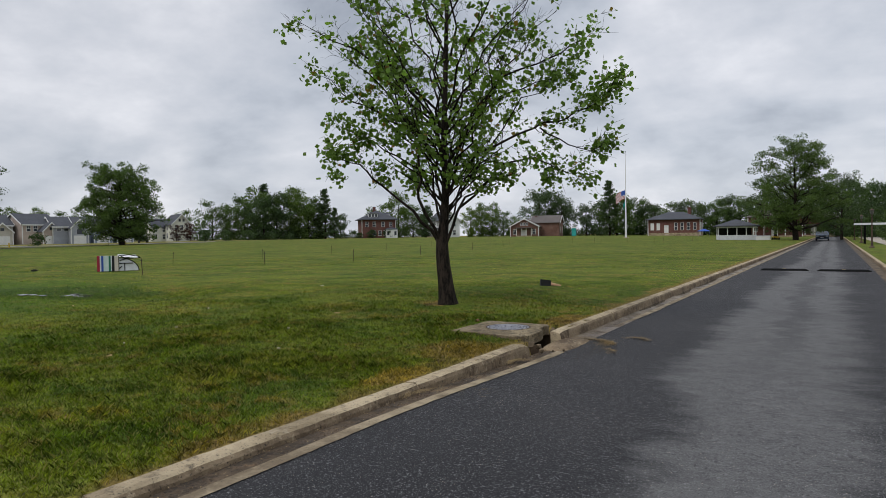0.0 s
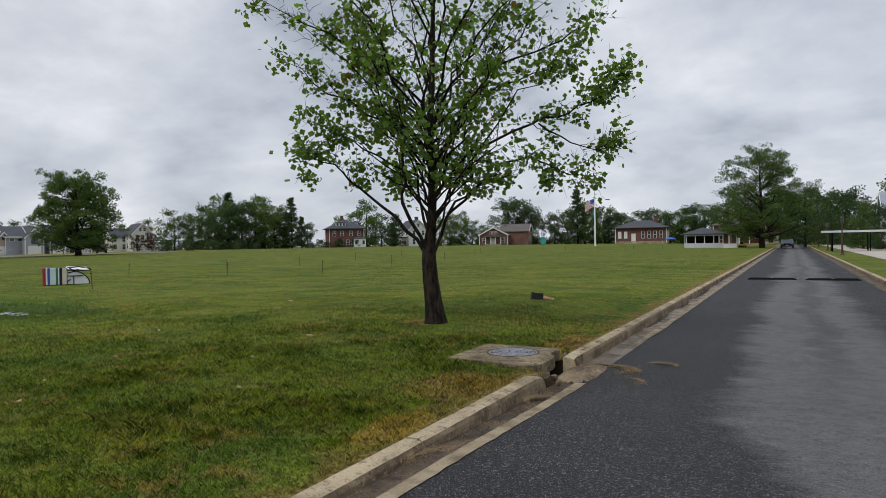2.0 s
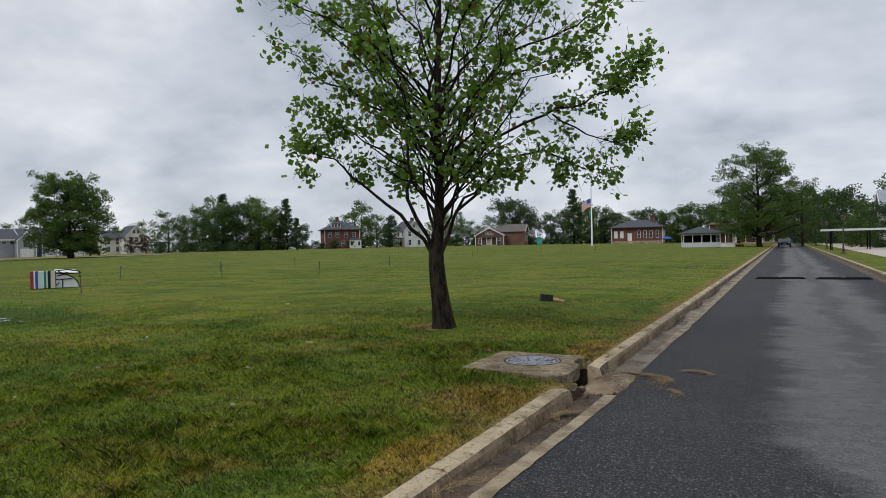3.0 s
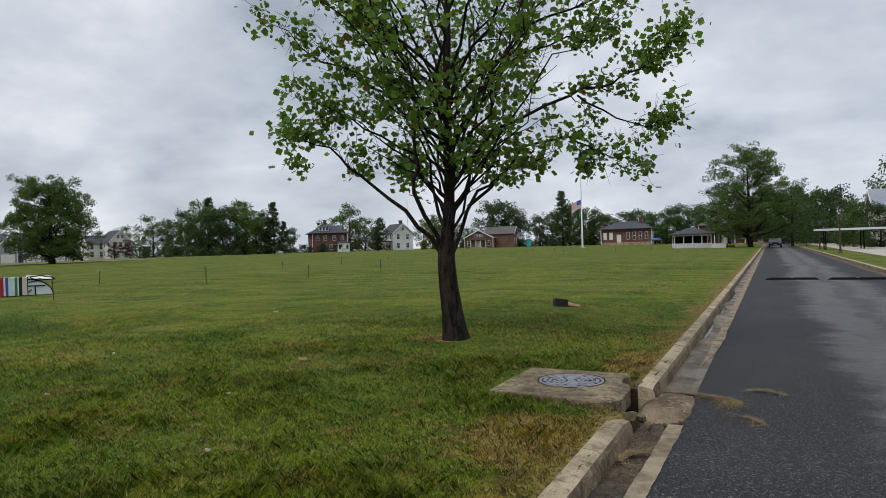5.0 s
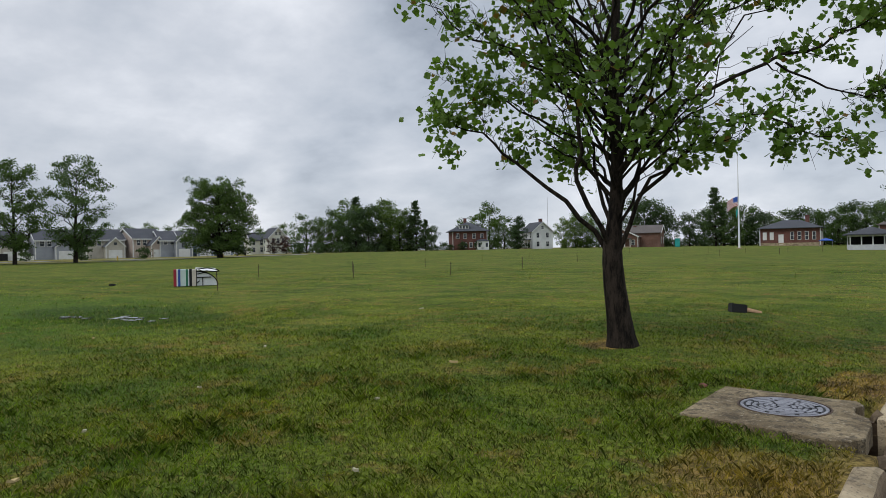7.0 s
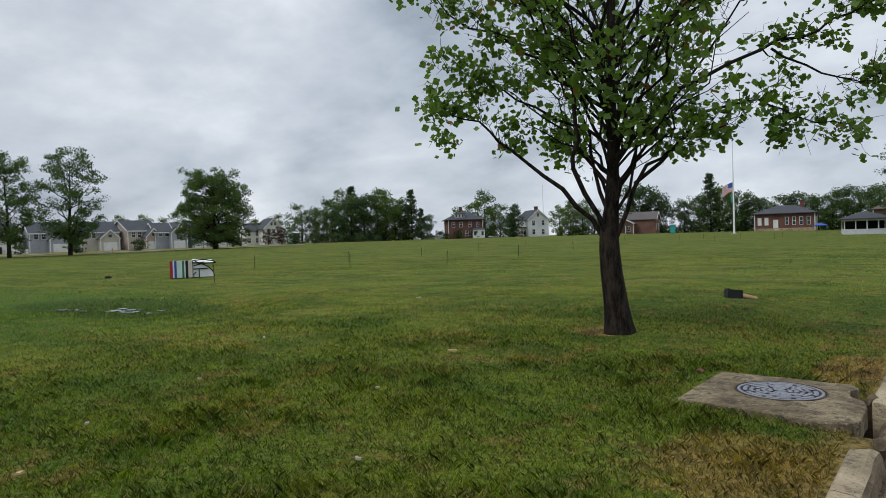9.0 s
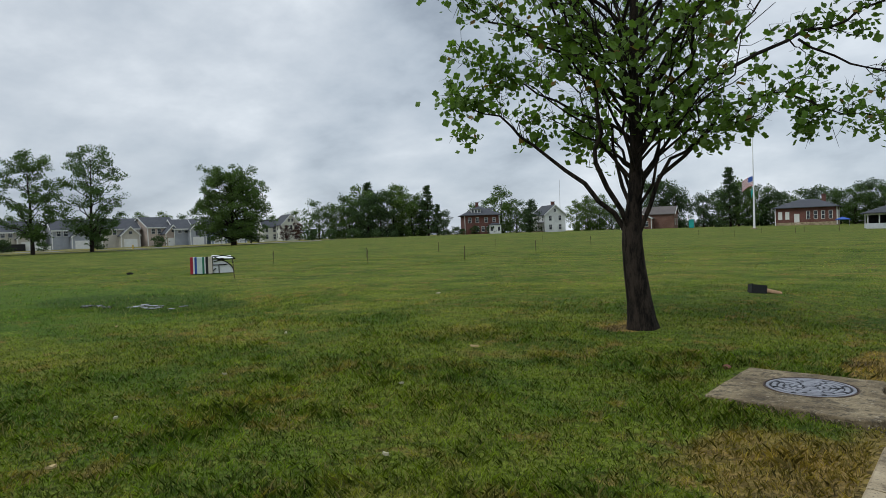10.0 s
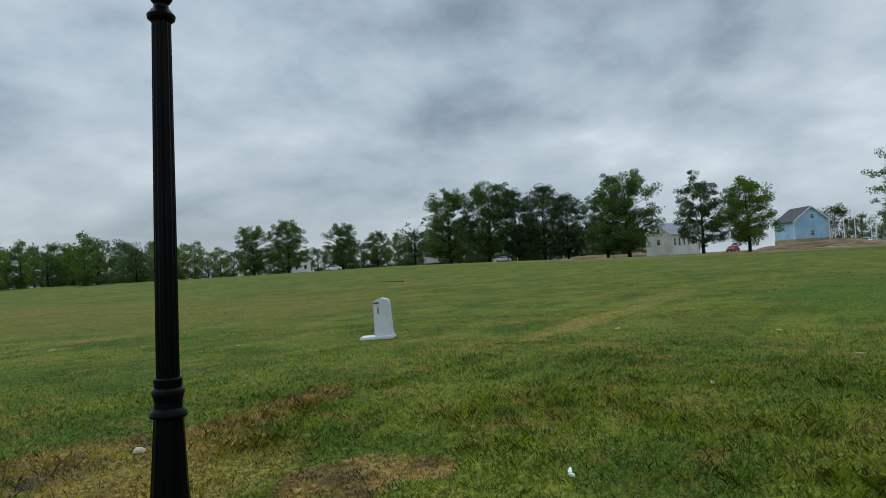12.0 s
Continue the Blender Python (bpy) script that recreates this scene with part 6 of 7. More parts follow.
def town_house(bearing, dist, w, wall, lab, offset, rise=2.6, h=5.0, wing=True):
    tx, ty = polar(bearing, dist)
    t = house("town_house", lab, tx, ty, bearing + offset, w, 10.5, h, "x", rise, wall, ROOF, rows("f", (-w / 2 + 1.4, -w / 2 + 3.0), 4.0, 0.9, 1.3) + rows("r", (-2.5, 2.5), 3.9, 0.8, 1.3) + rows("r", (-2.5, 2.5), 1.4, 0.8, 1.3), category="house")
    if wing:
        gw = w * 0.5
        m = pose(w * 0.18, -6.6, 0)
        low = 0.5 if int(bearing * 10) % 2 else 1.9
        part("garage_wall", wall_shell(gw, 3.2, h - low, "y", 2.1), wall, t, m=m)
        part("garage_roof", roof_shell(gw, 3.2, h - low, "y", 2.1, 0.3), ROOF, t, m=m)
        for s_ in (-1, 1):
            part("corner_board", box(s_ * gw / 2 - 0.1, -1.68, 0.0, s_ * gw / 2 + 0.1, -1.58, h - low), TRIM, t, m=m)
            slope = 2.1 / (gw / 2)
            bm = bmesh.new()
            vs = [[bm.verts.new((s_ * q, yy, zz)) for q, zz in ((gw / 2 + 0.3, h - low - 0.3 * slope - 0.1), (0, h - low + 2.0), (0, h - low + 2.34), (gw / 2 + 0.3, h - low - 0.3 * slope + 0.24))] for yy in (-1.96, -1.88)]
            for i in range(4):
                bm.faces.new((vs[0][i], vs[0][(i + 1) % 4], vs[1][(i + 1) % 4], vs[1][i]))
            bm.faces.new(vs[0])
            bm.faces.new(vs[1][::-1])
            bmesh.ops.recalc_face_normals(bm, faces=list(bm.faces))
            part("bargeboard", bm, TRIM, t, m=m)
        if low < 1:
            part("upper_window", box(-0.7, -1.66, h - low - 1.6, 0.7, -1.58, h - low - 0.4), GLASS, t, m=m)
        g = part("garage_door", box(-gw * 0.36, -1.66, -0.1, gw * 0.36, -1.59, 2.1), BOARD, t, m=m)
        part("gable_window", box(-0.4, -1.66, h - low + 0.3, 0.4, -1.58, h - low + 1.0), GLASS, t, m=m)
    part("eaves_board", box(-w / 2 - 0.3, -5.75, h - 0.42, w / 2 + 0.3, -5.62, h - 0.12), TRIM, t)
    return t


town_house(59.5, 196, 8.5, S_SLATE, "grey-blue town house with white garage and gables", 14, 2.4, 4.6)
town_house(61.1, 195, 8.0, S_GREY, "grey town house with white garage door", 14, 2.4, 4.6)
town_house(63.4, 196, 8.0, S_TAN, "tan gabled town house with white trim", 24, 2.6, 5.2)
town_house(57.8, 198, 8.0, S_SLATE, "grey-blue town house partly behind an oak", 12, 2.2, 4.4)
town_house(66.2, 196, 9.0, S_BEIGE, "beige town house behind the row of trees", 14, 2.6, 5.0)
town_house(69.4, 196, 9.0, S_GREY, "grey town house behind the row of trees", 10, 2.6, 5.0)
town_house(72.8, 198, 9.5, S_BEIGE, "pale town house behind the row of trees", 8, 2.6, 4.8)
# unfinished white house block
ux, uy = polar(77.2, 190)
house("unfinished_house", "white-wrapped unfinished house block on a building site", ux, uy, 78 + 24, 8, 8, 4.4, "x", 2.2, S_WHITE, ROOF, rows("f", (3.0,), 1.5, 1.5, 1.6) + rows("r", (0.0,), 3.4, 0.9, 1.3))
# blue house
bx, by = polar(92.1, 192)
B = house("blue_house", "sky-blue sided house with grey roof and plain gable end", bx, by, 93 + 26, 8.6, 10, 5.2, "y", 3.4, S_BLUE, ROOF, [("f", 0.3, 6.2, 0.8, 1.0), ("f", 0.2, 2.0, 0.8, 1.1)], z=on_field(bx, by) + 1.7)
part("foundation", box(-4.56, -5.06, -2.6, 4.56, 5.06, 0.6), CONCRETE, B)
porch(B, 4.55, 6.5, -4.0, 3.0, 2.9, 3, ROOF_GREY)
# white block building with a green roof
kx_, ky_ = polar(101.6, 164)
house("white_building", "low white block building with pale roof and small dark windows", kx_, ky_, 101 + 48, 8.6, 8.0, 4.8, "x", 2.6, S_WHITE, ROOF_GREY, rows("f", (-3.4, -1.9, -0.4, 1.1, 2.6), 3.0, 0.5, 1.6) + [("l", 0.0, 3.0, 0.9, 1.2)], category="building", trim=False)
# small house and sheds in the south-west
sx_, sy_ = polar(133.4, 190)
house("white_house", "small white gabled house far across the field", sx_, sy_, 133, 5.0, 7, 3.4, "y", 2.0, S_WHITE, ROOF, rows("f", (-1.2, 1.2), 1.6, 0.7, 1.2))


# ---- pavilion ----
def pavilion(x, y, turn):
    t = thing("pavilion", pose(x, y, on_field(x, y), 0, 0, turn), "white open pavilion with low wall and grey hipped roof", "pavilion")
    w, d = 5.5, 5.2
    t.matrix_basis = t.matrix_basis @ Matrix.Scale(1.03, 4)
    part("roof", roof_shell(w, d, 2.1, "hip", 1.1, 0.5, 0.14), ROOF, t)
    part("beam", slab_of([(-w / 2, -d / 2), (w / 2, -d / 2), (w / 2, d / 2), (-w / 2, d / 2)], 1.86, 2.06), TRIM, t)
    for a, b, c, e in ((-w / 2, -d / 2, w / 2, -d / 2 + .15), (-w / 2, d / 2 - .15, w / 2, d / 2), (-w / 2, -d / 2 + .15, -w / 2 + .15, d / 2 - .15), (w / 2 - .15, -d / 2 + .15, w / 2, d / 2 - .15)):
        part("low_wall", box(a, b, -0.4, c, e, 0.72), PALE_GREY, t)
    for i in range(5):
        px = -w / 2 + 0.1 + (w - 0.2) * i / 4
        for py in (-d / 2 + .08, d / 2 - .08):
            part("post", box(px - 0.07, py - 0.07, 0.72, px + 0.07, py + 0.07, 1.86), TRIM, t)
    # black sheet added so that the open back reads dark
    part("dark_back_sheet", box(-w / 2 + .3, d / 2 - .5, 0.72, w / 2 - .3, d / 2 - .42, 1.86), RUBBER, t)
    part("inner_table", box(-1.2, -0.6, 0.2, 1.2, 0.6, 0.75), WOOD, t)
    return t


px_, py_ = polar(5.05, 113)
pavilion(px_, py_, 4 + 6)
qx, qy = polar(2.95, 108)
t = thing("white_bin", pose(qx, qy, on_field(qx, qy)), "long white utility box beside the pavilion", "utility box")
part("body", box(-1.0, -0.4, -0.1, 1.0, 0.4, 0.62, 0.04), TRIM, t)
part("lid", box(-1.04, -0.44, 0.62, 1.04, 0.44, 0.70, 0.02), PALE_GREY, t)


# ---- covered walk on the far side of the road ----
def covered_walk():
    t = thing("covered_walk", pose(4.8, 78.0, 0.16, 0, 0, 0), "long flat white canopy on slim posts beside the road", "covered walkway")
    part("roof", box(-3.1, -1.2, 1.90, 34, 1.6, 2.06, 0.03), TRIM, t)
    part("fascia", box(-3.16, -1.27, 1.88, 34.06, -1.2, 2.08), PALE_GREY, t)
    for i in range(12):
        x = -2.2 + 3.2 * i
        for y in (-0.9, 1.3):
            part("post", rod((x, y, -0.3), (x, y, 1.86), 0.06, 0.05, 8), BLACK, t)


covered_walk()


# ---- flagpole, half-mast ----
def flagpole(x, y):
    t = thing("flagpole", pose(x, y, on_field(x, y)), "tall white flagpole with flags at half-mast", "flagpole")
    part("pole", lathe([(0.19, -0.3), (0.18, 0.0), (0.15, 3.0), (0.10, 8.0), (0.045, 15.9)], 14), POLEWHITE, t)
    ball = bmesh.new()
    bmesh.ops.create_uvsphere(ball, u_segments=12, v_segments=8, radius=0.13, matrix=pose(0, 0, 16.0))
    part("ball", ball, IRON, t)
    part("footing", lathe([(0.5, -0.3), (0.5, 0.12), (0.42, 0.16)], 20), CONCRETE, t)

    def cloth(name, z_top, length, drop, kinds, sag, lab):
        nx, nz = 12, 13
        verts, faces, slots = [], [], []
        for i in range(nx + 1):
            u = i / nx
            for j in range(nz + 1):
                v = j / nz
                fold = 0.12 * math.sin(7 * u + 2.4 * v) * u
                verts.append((-0.08 - length * u * 0.86 + 0.1 * v * u, fold, z_top - drop * v - sag * u * u - 0.25 * u))
        for i in range(nx):
            for j in range(nz):
                a = i * (nz + 1) + j
                faces.append((a, a + 1, a + nz + 2, a + nz + 1))
                slots.append(kinds(i, j))
        part(name, mesh_of(name, verts, faces, [RED, FABRIC, BLUE, TEAL], slots, True), None, t, lab)

    cloth("flag", 8.9, 2.1, 1.6, lambda i, j: 2 if i < 5 and j < 7 else (0 if j % 2 == 0 else 1), 0.75, "red and white striped flag with blue canton")
    cloth("flag", 6.9, 0.45, 0.9, lambda i, j: 3, 0.5, "limp teal flag")


flagpole(-32.8, 121.0)


# ---- things on the field ----
def fence_stake(x, y, h=0.66):
    t = thing("fence_stake", pose(x, y, on_field(x, y), random.uniform(-3, 3), random.uniform(-3, 3), random.uniform(0, 90)), "thin rusty steel fence stake in the field", "fence stake", "fence stakes")
    bm = box(-0.013, -0.005, -0.2, 0.013, 0.005, h)
    box(-0.005, 0.006, -0.2, 0.005, 0.035, h, 0, bm)
    part("post", bm, RUST, t)
    part("clip", box(-0.03, -0.012, h - 0.12, 0.03, -0.006, h - 0.09), IRON_DARK, t)


for x, y in ((-32.4, 30.5), (-25.6, 24.1), (-32.5, 37.5), (-23.0, 28.1), (-35.7, 48.9), (-25.1, 38.2), (-37.5, 59.7), (-31.8, 23.3), (-27.1, 49.7), (-36.8, 83.5), (-28.2, 78.4), (-27.4, 84.9), (-23.9, 88.1), (-23.0, 15.4),
             (-33.0, 70.0), (-20.0, 92.0), (-17.0, 97.0), (-30.0, 62.0), (-22.0, 70.0), (-19.0, 82.0)):
    fence_stake(x, y)


def book_booth(x, y, turn):
    """A fallen booth: black tube frame with cloth panels in stripes."""
    t = thing("striped_booth", pose(x, y, on_field(x, y), 0, 0, turn) @ Matrix.Diagonal((0.83, 0.85, 0.9, 1)), "toppled booth of striped cloth panels on a black frame", "booth")
    h = 0.74
    at = 0.0
    for w, mt, lab in ((0.13, MAROON, "dark red cloth panel"), (0.065, FABRIC, ""), (0.10, BLUE, "blue cloth panel"), (0.235, MINT, "pale mint cloth panel"), (0.09, GREEN, "dark green cloth panel"),
                       (0.055, FABRIC, ""), (0.115, RUBBER, "black cloth panel"), (0.19, CREAM_FABRIC, "cream cloth panel")):
        bm = box(at, -0.02 - 0.02 * random.random(), 0.02, at + w, 0.5, h + random.uniform(-.015, .015), 0.008)
        part("panel", bm, mt, t, lab)
        at += w
    # open end: arched white panel between black ribs
    prof = [(0.0, 0.03)] + [(0.93 * math.sin(a), 0.03 + 0.60 * math.cos(a)) for a in np.linspace(0, math.pi / 2, 9)]
    bm = bmesh.new()
    fr = [bm.verts.new((at + p, 0.03, q)) for p, q in prof]
    bk = [bm.verts.new((at + p, 0.45, q)) for p, q in prof]
    bm.faces.new(fr)
    bm.faces.new(bk[::-1])
    for i in range(len(fr)):
        j = (i + 1) % len(fr)
        bm.faces.new((fr[i], bk[i], bk[j], fr[j]))
    bmesh.ops.recalc_face_normals(bm, faces=list(bm.faces))
    part("arched_panel", bm, FABRIC, t, "white cloth end panel")
    lid = bmesh.new()
    lo = [lid.verts.new(q) for q in ((at - 0.04, 0.0, h - 0.06), (at + 0.92, 0.02, h - 0.12), (at + 0.82, 0.44, h + 0.0), (at - 0.04, 0.46, h + 0.04))]
    hi = [lid.verts.new(q.co + Vector((0, 0, 0.014))) for q in lo]
    lid.faces.new(lo[::-1])
    lid.faces.new(hi)
    for i in range(4):
        lid.faces.new((lo[i], lo[(i + 1) % 4], hi[(i + 1) % 4], hi[i]))
    part("top_cloth", lid, FABRIC, t, "white sagging cloth top")
    arc = [Vector((at + 0.94 * math.sin(a), 0.01, 0.03 + 0.61 * math.cos(a))) for a in np.linspace(0, math.pi / 2, 9)]
    for name, pts in (("arch_rib", arc), ("upper_rib", [Vector((at, 0, h)), Vector((at + 0.5, 0, h + 0.03)), Vector((at + 0.94, 0.02, h - 0.05)), Vector((at + 1.02, 0.02, h - 0.13))]),
                      ("brace", [Vector((at + 0.05, 0, 0.52)), Vector((at + 0.45, 0, 0.60)), Vector((at + 0.98, 0.02, h - 0.12))]), ("upright", [Vector((at + 0.0, -0.01, 0.0)), Vector((at + 0.0, -0.01, h))]),
                      ("upright", [Vector((at + 0.28, -0.01, 0.0)), Vector((at + 0.28, -0.01, 0.38))]), ("rail", [Vector((at, -0.01, 0.38)), Vector((at + 0.66, -0.01, 0.38))]), ("brace", [Vector((at, -0.01, 0.12)), Vector((at + 0.15, -0.01, 0.24))]),
                      ("brace", [Vector((at + 0.1, 0.0, h - 0.02)), Vector((at + 0.3, 0.0, 0.62)), Vector((at + 0.5, 0, 0.66))])):
        vs, fs = [], []
        tube_rows(pts, [0.022] * len(pts), 6, vs, fs)
        part(name, mesh_of(name, vs, fs, BLACK), None, t)


book_booth(-27.0, 16.05, 57)
t = thing("ground_marker", pose(-30.6, 15.4, on_field(-30.6, 15.4), 0, 0, 40) @ Matrix.Scale(0.6, 4), "small black weight lying on the grass", "weight")
part("body", box(-0.2, -0.12, -0.02, 0.2, 0.12, 0.11, 0.03), RUBBER, t)
part("handle", rod((-0.1, 0, 0.12), (0.1, 0, 0.12), 0.015), RUBBER, t)


def drain_box(x, y, turn):
    t = thing("pipe_box", pose(x, y, on_field(x, y) - 0.02, -8, 6, turn) @ Matrix.Scale(0.74, 4), "black plastic drain box with a broken terracotta channel", "drain fitting")
    bm = bmesh.new()
    box(-0.30, -0.17, 0.0, -0.27, 0.17, 0.21, 0, bm)
    box(-0.27, -0.17, 0.0, 0.02, -0.145, 0.19, 0, bm)
    box(-0.27, 0.145, 0.0, 0.02, 0.17, 0.19, 0, bm)
    box(-0.27, -0.145, 0.17, 0.0, 0.145, 0.195, 0, bm)
    box(-0.27, -0.145, 0.0, 0.02, 0.145, 0.03, 0, bm)
    part("box", bm, RUBBER, t)
    vs, fs = [], []
    n = 9
    for i in range(7):
        px, r = 0.0 + 0.06 * i, 0.135 - 0.010 * i
        for layer in (0, 0.02):
            for j in range(n):
                a = math.pi * (0.08 + 0.84 * j / (n - 1))
                vs.append((px, (r - layer) * math.cos(a), 0.015 + (r - layer) * math.sin(a)))
    for i in range(6):
        for j in range(n - 1):
            a = i * 2 * n + j
            fs.append((a, a + 1, a + 1 + 2 * n, a + 2 * n))
            b = a + n
            fs.append((b + 1, b, b + 2 * n, b + 1 + 2 * n))
    for j in range(n - 1):
        fs.append((j, j + n, j + n + 1, j + 1))
        e = 12 * n + j
        fs.append((e, e + 1, e + n + 1, e + n))
    part("channel", mesh_of("channel", vs, fs, TAN), None, t, "orange-tan terracotta channel")


drain_box(-6.40, 14.7, 28)


def pedestal(x, y, turn):
    t = thing("utility_pedestal", pose(x, y, on_field(x, y), 0, -2.0, turn) @ Matrix.Diagonal((0.84, 0.84, 0.97, 1)), "pale grey plastic utility pedestal leaning in the grass", "utility pedestal")
    bm = bmesh.new()
    prof = [(-0.19, -0.1), (-0.165, 0.65), (-0.14, 0.70), (0.0, 0.735), (0.14, 0.70), (0.165, 0.65), (0.19, -0.1)]
    fr = [bm.verts.new((p, -0.17 + 0.03 * (q > 0.5), q)) for p, q in prof]
    bk = [bm.verts.new((p, 0.17 - 0.03 * (q > 0.5), q)) for p, q in prof]
    bm.faces.new(fr)
    bm.faces.new(bk[::-1])
    for i in range(7):
        bm.faces.new((fr[i], bk[i], bk[(i + 1) % 7], fr[(i + 1) % 7]))
    bmesh.ops.recalc_face_normals(bm, faces=list(bm.faces))
    bmesh.ops.bevel(bm, geom=list(bm.edges), offset=0.012, segments=2, affect="EDGES")
    part("cover", bm, PALE_GREY, t)
    part("warning_label", box(-0.085, -0.158, 0.46, -0.055, -0.146, 0.57), ORANGE, t, "small orange warning label")
    part("hood", box(-0.15, -0.165, 0.64, -0.04, -0.14, 0.66, 0.006), IRON_DARK, t)
    part("pad", box(-0.50, -0.26, -0.1, 0.22, 0.24, 0.05, 0.02), PALE_GREY, t)


pedestal(-13.25, -4.35, 118)


def speed_hump(x0, x1, y):
    t = thing("speed_hump", pose((x0 + x1) / 2, y, 0.0), "black rubber speed hump bolted across the road", "speed hump", "speed humps")
    w = (x1 - x0) / 2
    bm = bmesh.new()
    n = 9
    rings = []
    for sx in (-w, -w + 0.12, w - 0.12, w):
        k_ = 0.25 if abs(sx) == w else 1.0
        rings.append([bm.verts.new((sx, -0.16 + 0.32 * j / (n - 1), 0.004 + 0.075 * k_ * math.sin(math.pi * j / (n - 1)))) for j in range(n)])
    for a, b in zip(rings, rings[1:]):
        for j in range(n - 1):
            bm.faces.new((a[j], b[j], b[j + 1], a[j + 1]))
    part("ramp", bm, HUMP, t)
    part("reflector", box(-0.06, -0.07, 0.07, 0.06, 0.05, 0.086, 0.008), CONCRETE, t, "pale reflector")
    part("reflector", box(w * 0.72, -0.03, 0.055, w * 0.72 + 0.05, 0.03, 0.07, 0.006), CONCRETE, t, "pale reflector")


speed_hump(-2.95, -1.28, 28.4)
speed_hump(-1.02, 0.72, 28.3)


# ---- vehicles ----
def car(x, y, z, turn, paint, label):
    t = thing("car", pose(x, y, z, 0, 0, turn), label, "car")
    side = [(-2.2, 0.28), (-2.25, 0.62), (-2.1, 0.86), (-1.15, 0.98), (-0.55, 1.42), (0.75, 1.46), (1.55, 1.02), (2.15, 0.92), (2.25, 0.6), (2.2, 0.28)]
    bm = bmesh.new()
    l = [bm.verts.new((-0.88 + (0.12 if q > 1.1 else 0), p, q)) for p, q in side]
    r = [bm.verts.new((0.88 - (0.12 if q > 1.1 else 0), p, q)) for p, q in side]
    bm.faces.new(l)
    bm.faces.new(r[::-1])
    n = len(side)
    for i in range(n):
        bm.faces.new((l[i], r[i], r[(i + 1) % n], l[(i + 1) % n]))
    bmesh.ops.recalc_face_normals(bm, faces=list(bm.faces))
    bmesh.ops.bevel(bm, geom=list(bm.edges), offset=0.05, segments=2, affect="EDGES")
    part("body", bm, paint, t)
    part("windscreen", mesh_of("windscreen", [(-0.72, -1.10, 1.03), (0.72, -1.10, 1.03), (0.66, -0.62, 1.40), (-0.66, -0.62, 1.40)], [(0, 1, 2, 3)], GLASS), None, t)
    part("rear_window", mesh_of("rear_window", [(-0.72, 1.5, 1.09), (0.72, 1.5, 1.09), (0.66, 0.86, 1.44), (-0.66, 0.86, 1.44)], [(3, 2, 1, 0)], GLASS), None, t)
    for s in (-1, 1):
        part("side_window", box(s * 0.83 - 0.03, -0.7, 1.05, s * 0.83 + 0.03, 0.9, 1.34, 0.02), GLASS, t)
        part("headlight", box(s * 0.62 - 0.17, -2.29, 0.62, s * 0.62 + 0.17, -2.18, 0.78, 0.03), FROST, t, "clear headlight")
        for py in (-1.4, 1.35):
            wh = part("wheel", rod((s * 0.70, py, 0.32), (s * 0.90, py, 0.32), 0.33, sides=20), RUBBER, t)
            part("rim", rod((s * 0.89, py, 0.32), (s * 0.915, py, 0.32), 0.2, sides=14), IRON, wh)
    part("grille", box(-0.5, -2.30, 0.42, 0.5, -2.22, 0.68, 0.02), RUBBER, t)
    part("number_plate", box(-0.26, -2.33, 0.44, 0.26, -2.30, 0.54), FABRIC, t)
    return t


car(-1.3, 117.0, 0.0, 0, CARBLUE, "slate-blue parked car at the kerb")
for b, d_, tr, paint, lab in ((130.6, 178, 40, FABRIC, "white car on a far road"), (97.0, 168, 80, MAROON, "dark red car on the building site"), (88.9, 165, 80, RED, "red car near the site"), (88.0, 166, 80, FABRIC, "white car near the site"),
                              (55.6, 150, 60, RUBBER, "black car parked by the houses"), (115.8, 176, 20, FABRIC, "white car parked far off")):
    x, y = polar(b, d_)
    car(x, y, on_field(x, y), tr, paint, lab)

# trailer, site container, privy, machine
x, y = polar(121.8, 176)
t = thing("trailer", pose(x, y, on_field(x, y), 0, 0, 125), "white box trailer parked far across the field", "trailer")
part("body", box(-2.9, -1.1, 0.55, 2.9, 1.1, 2.2, 0.06), TRIM, t)
for u in (-0.5, 0.5):
    part("wheel", rod((u, -1.15, 0.35), (u, -0.95, 0.35), 0.35, sides=16), RUBBER, t)
part("hitch", rod((2.9, 0, 0.6), (4.0, 0, 0.5), 0.06), IRON_DARK, t)
x, y = polar(78.2, 168)
t = thing("site_skip", pose(x, y, on_field(x, y), 0, 0, 79), "red open-topped waste container on the building site", "skip")
part("body", slab_of([(-2.6, -1.1), (2.6, -1.1), (2.6, 1.1), (-2.6, 1.1)], 0.0, 1.35), RED, t)
for u in np.linspace(-2.3, 2.3, 7):
    part("rib", box(u - 0.06, -1.18, 0.0, u + 0.06, -1.1, 1.3), RED, t)
x, y = polar(73.0, 166)
t = thing("site_skip", pose(x, y, on_field(x, y), 0, 0, 73), "black waste container beside a white fence", "skip")
part("body", slab_of([(-2.4, -1.0), (2.4, -1.0), (2.4, 1.0), (-2.4, 1.0)], 0.0, 1.5), RUBBER, t)
for u in np.linspace(-2.1, 2.1, 6):
    part("rib", box(u - 0.05, -1.07, 0.0, u + 0.05, -1.0, 1.45), RUBBER, t)
x, y = polar(71.4, 166)
t = thing("site_fence", pose(x, y, on_field(x, y), 0, 0, 71), "low white board fence by the houses", "fence")
for i in range(5):
    part("board", box(-2.5 + i, -0.05, 0.0, -1.53 + i, 0.05, 1.0), TRIM, t)
x, y = polar(18.55, 162)
t = thing("portable_toilet", pose(x, y, on_field(x, y), 0, 0, 18), "teal plastic portable toilet", "portable toilet")
part("cabin", box(-0.55, -0.55, 0.0, 0.55, 0.55, 2.0, 0.04), TEAL, t)
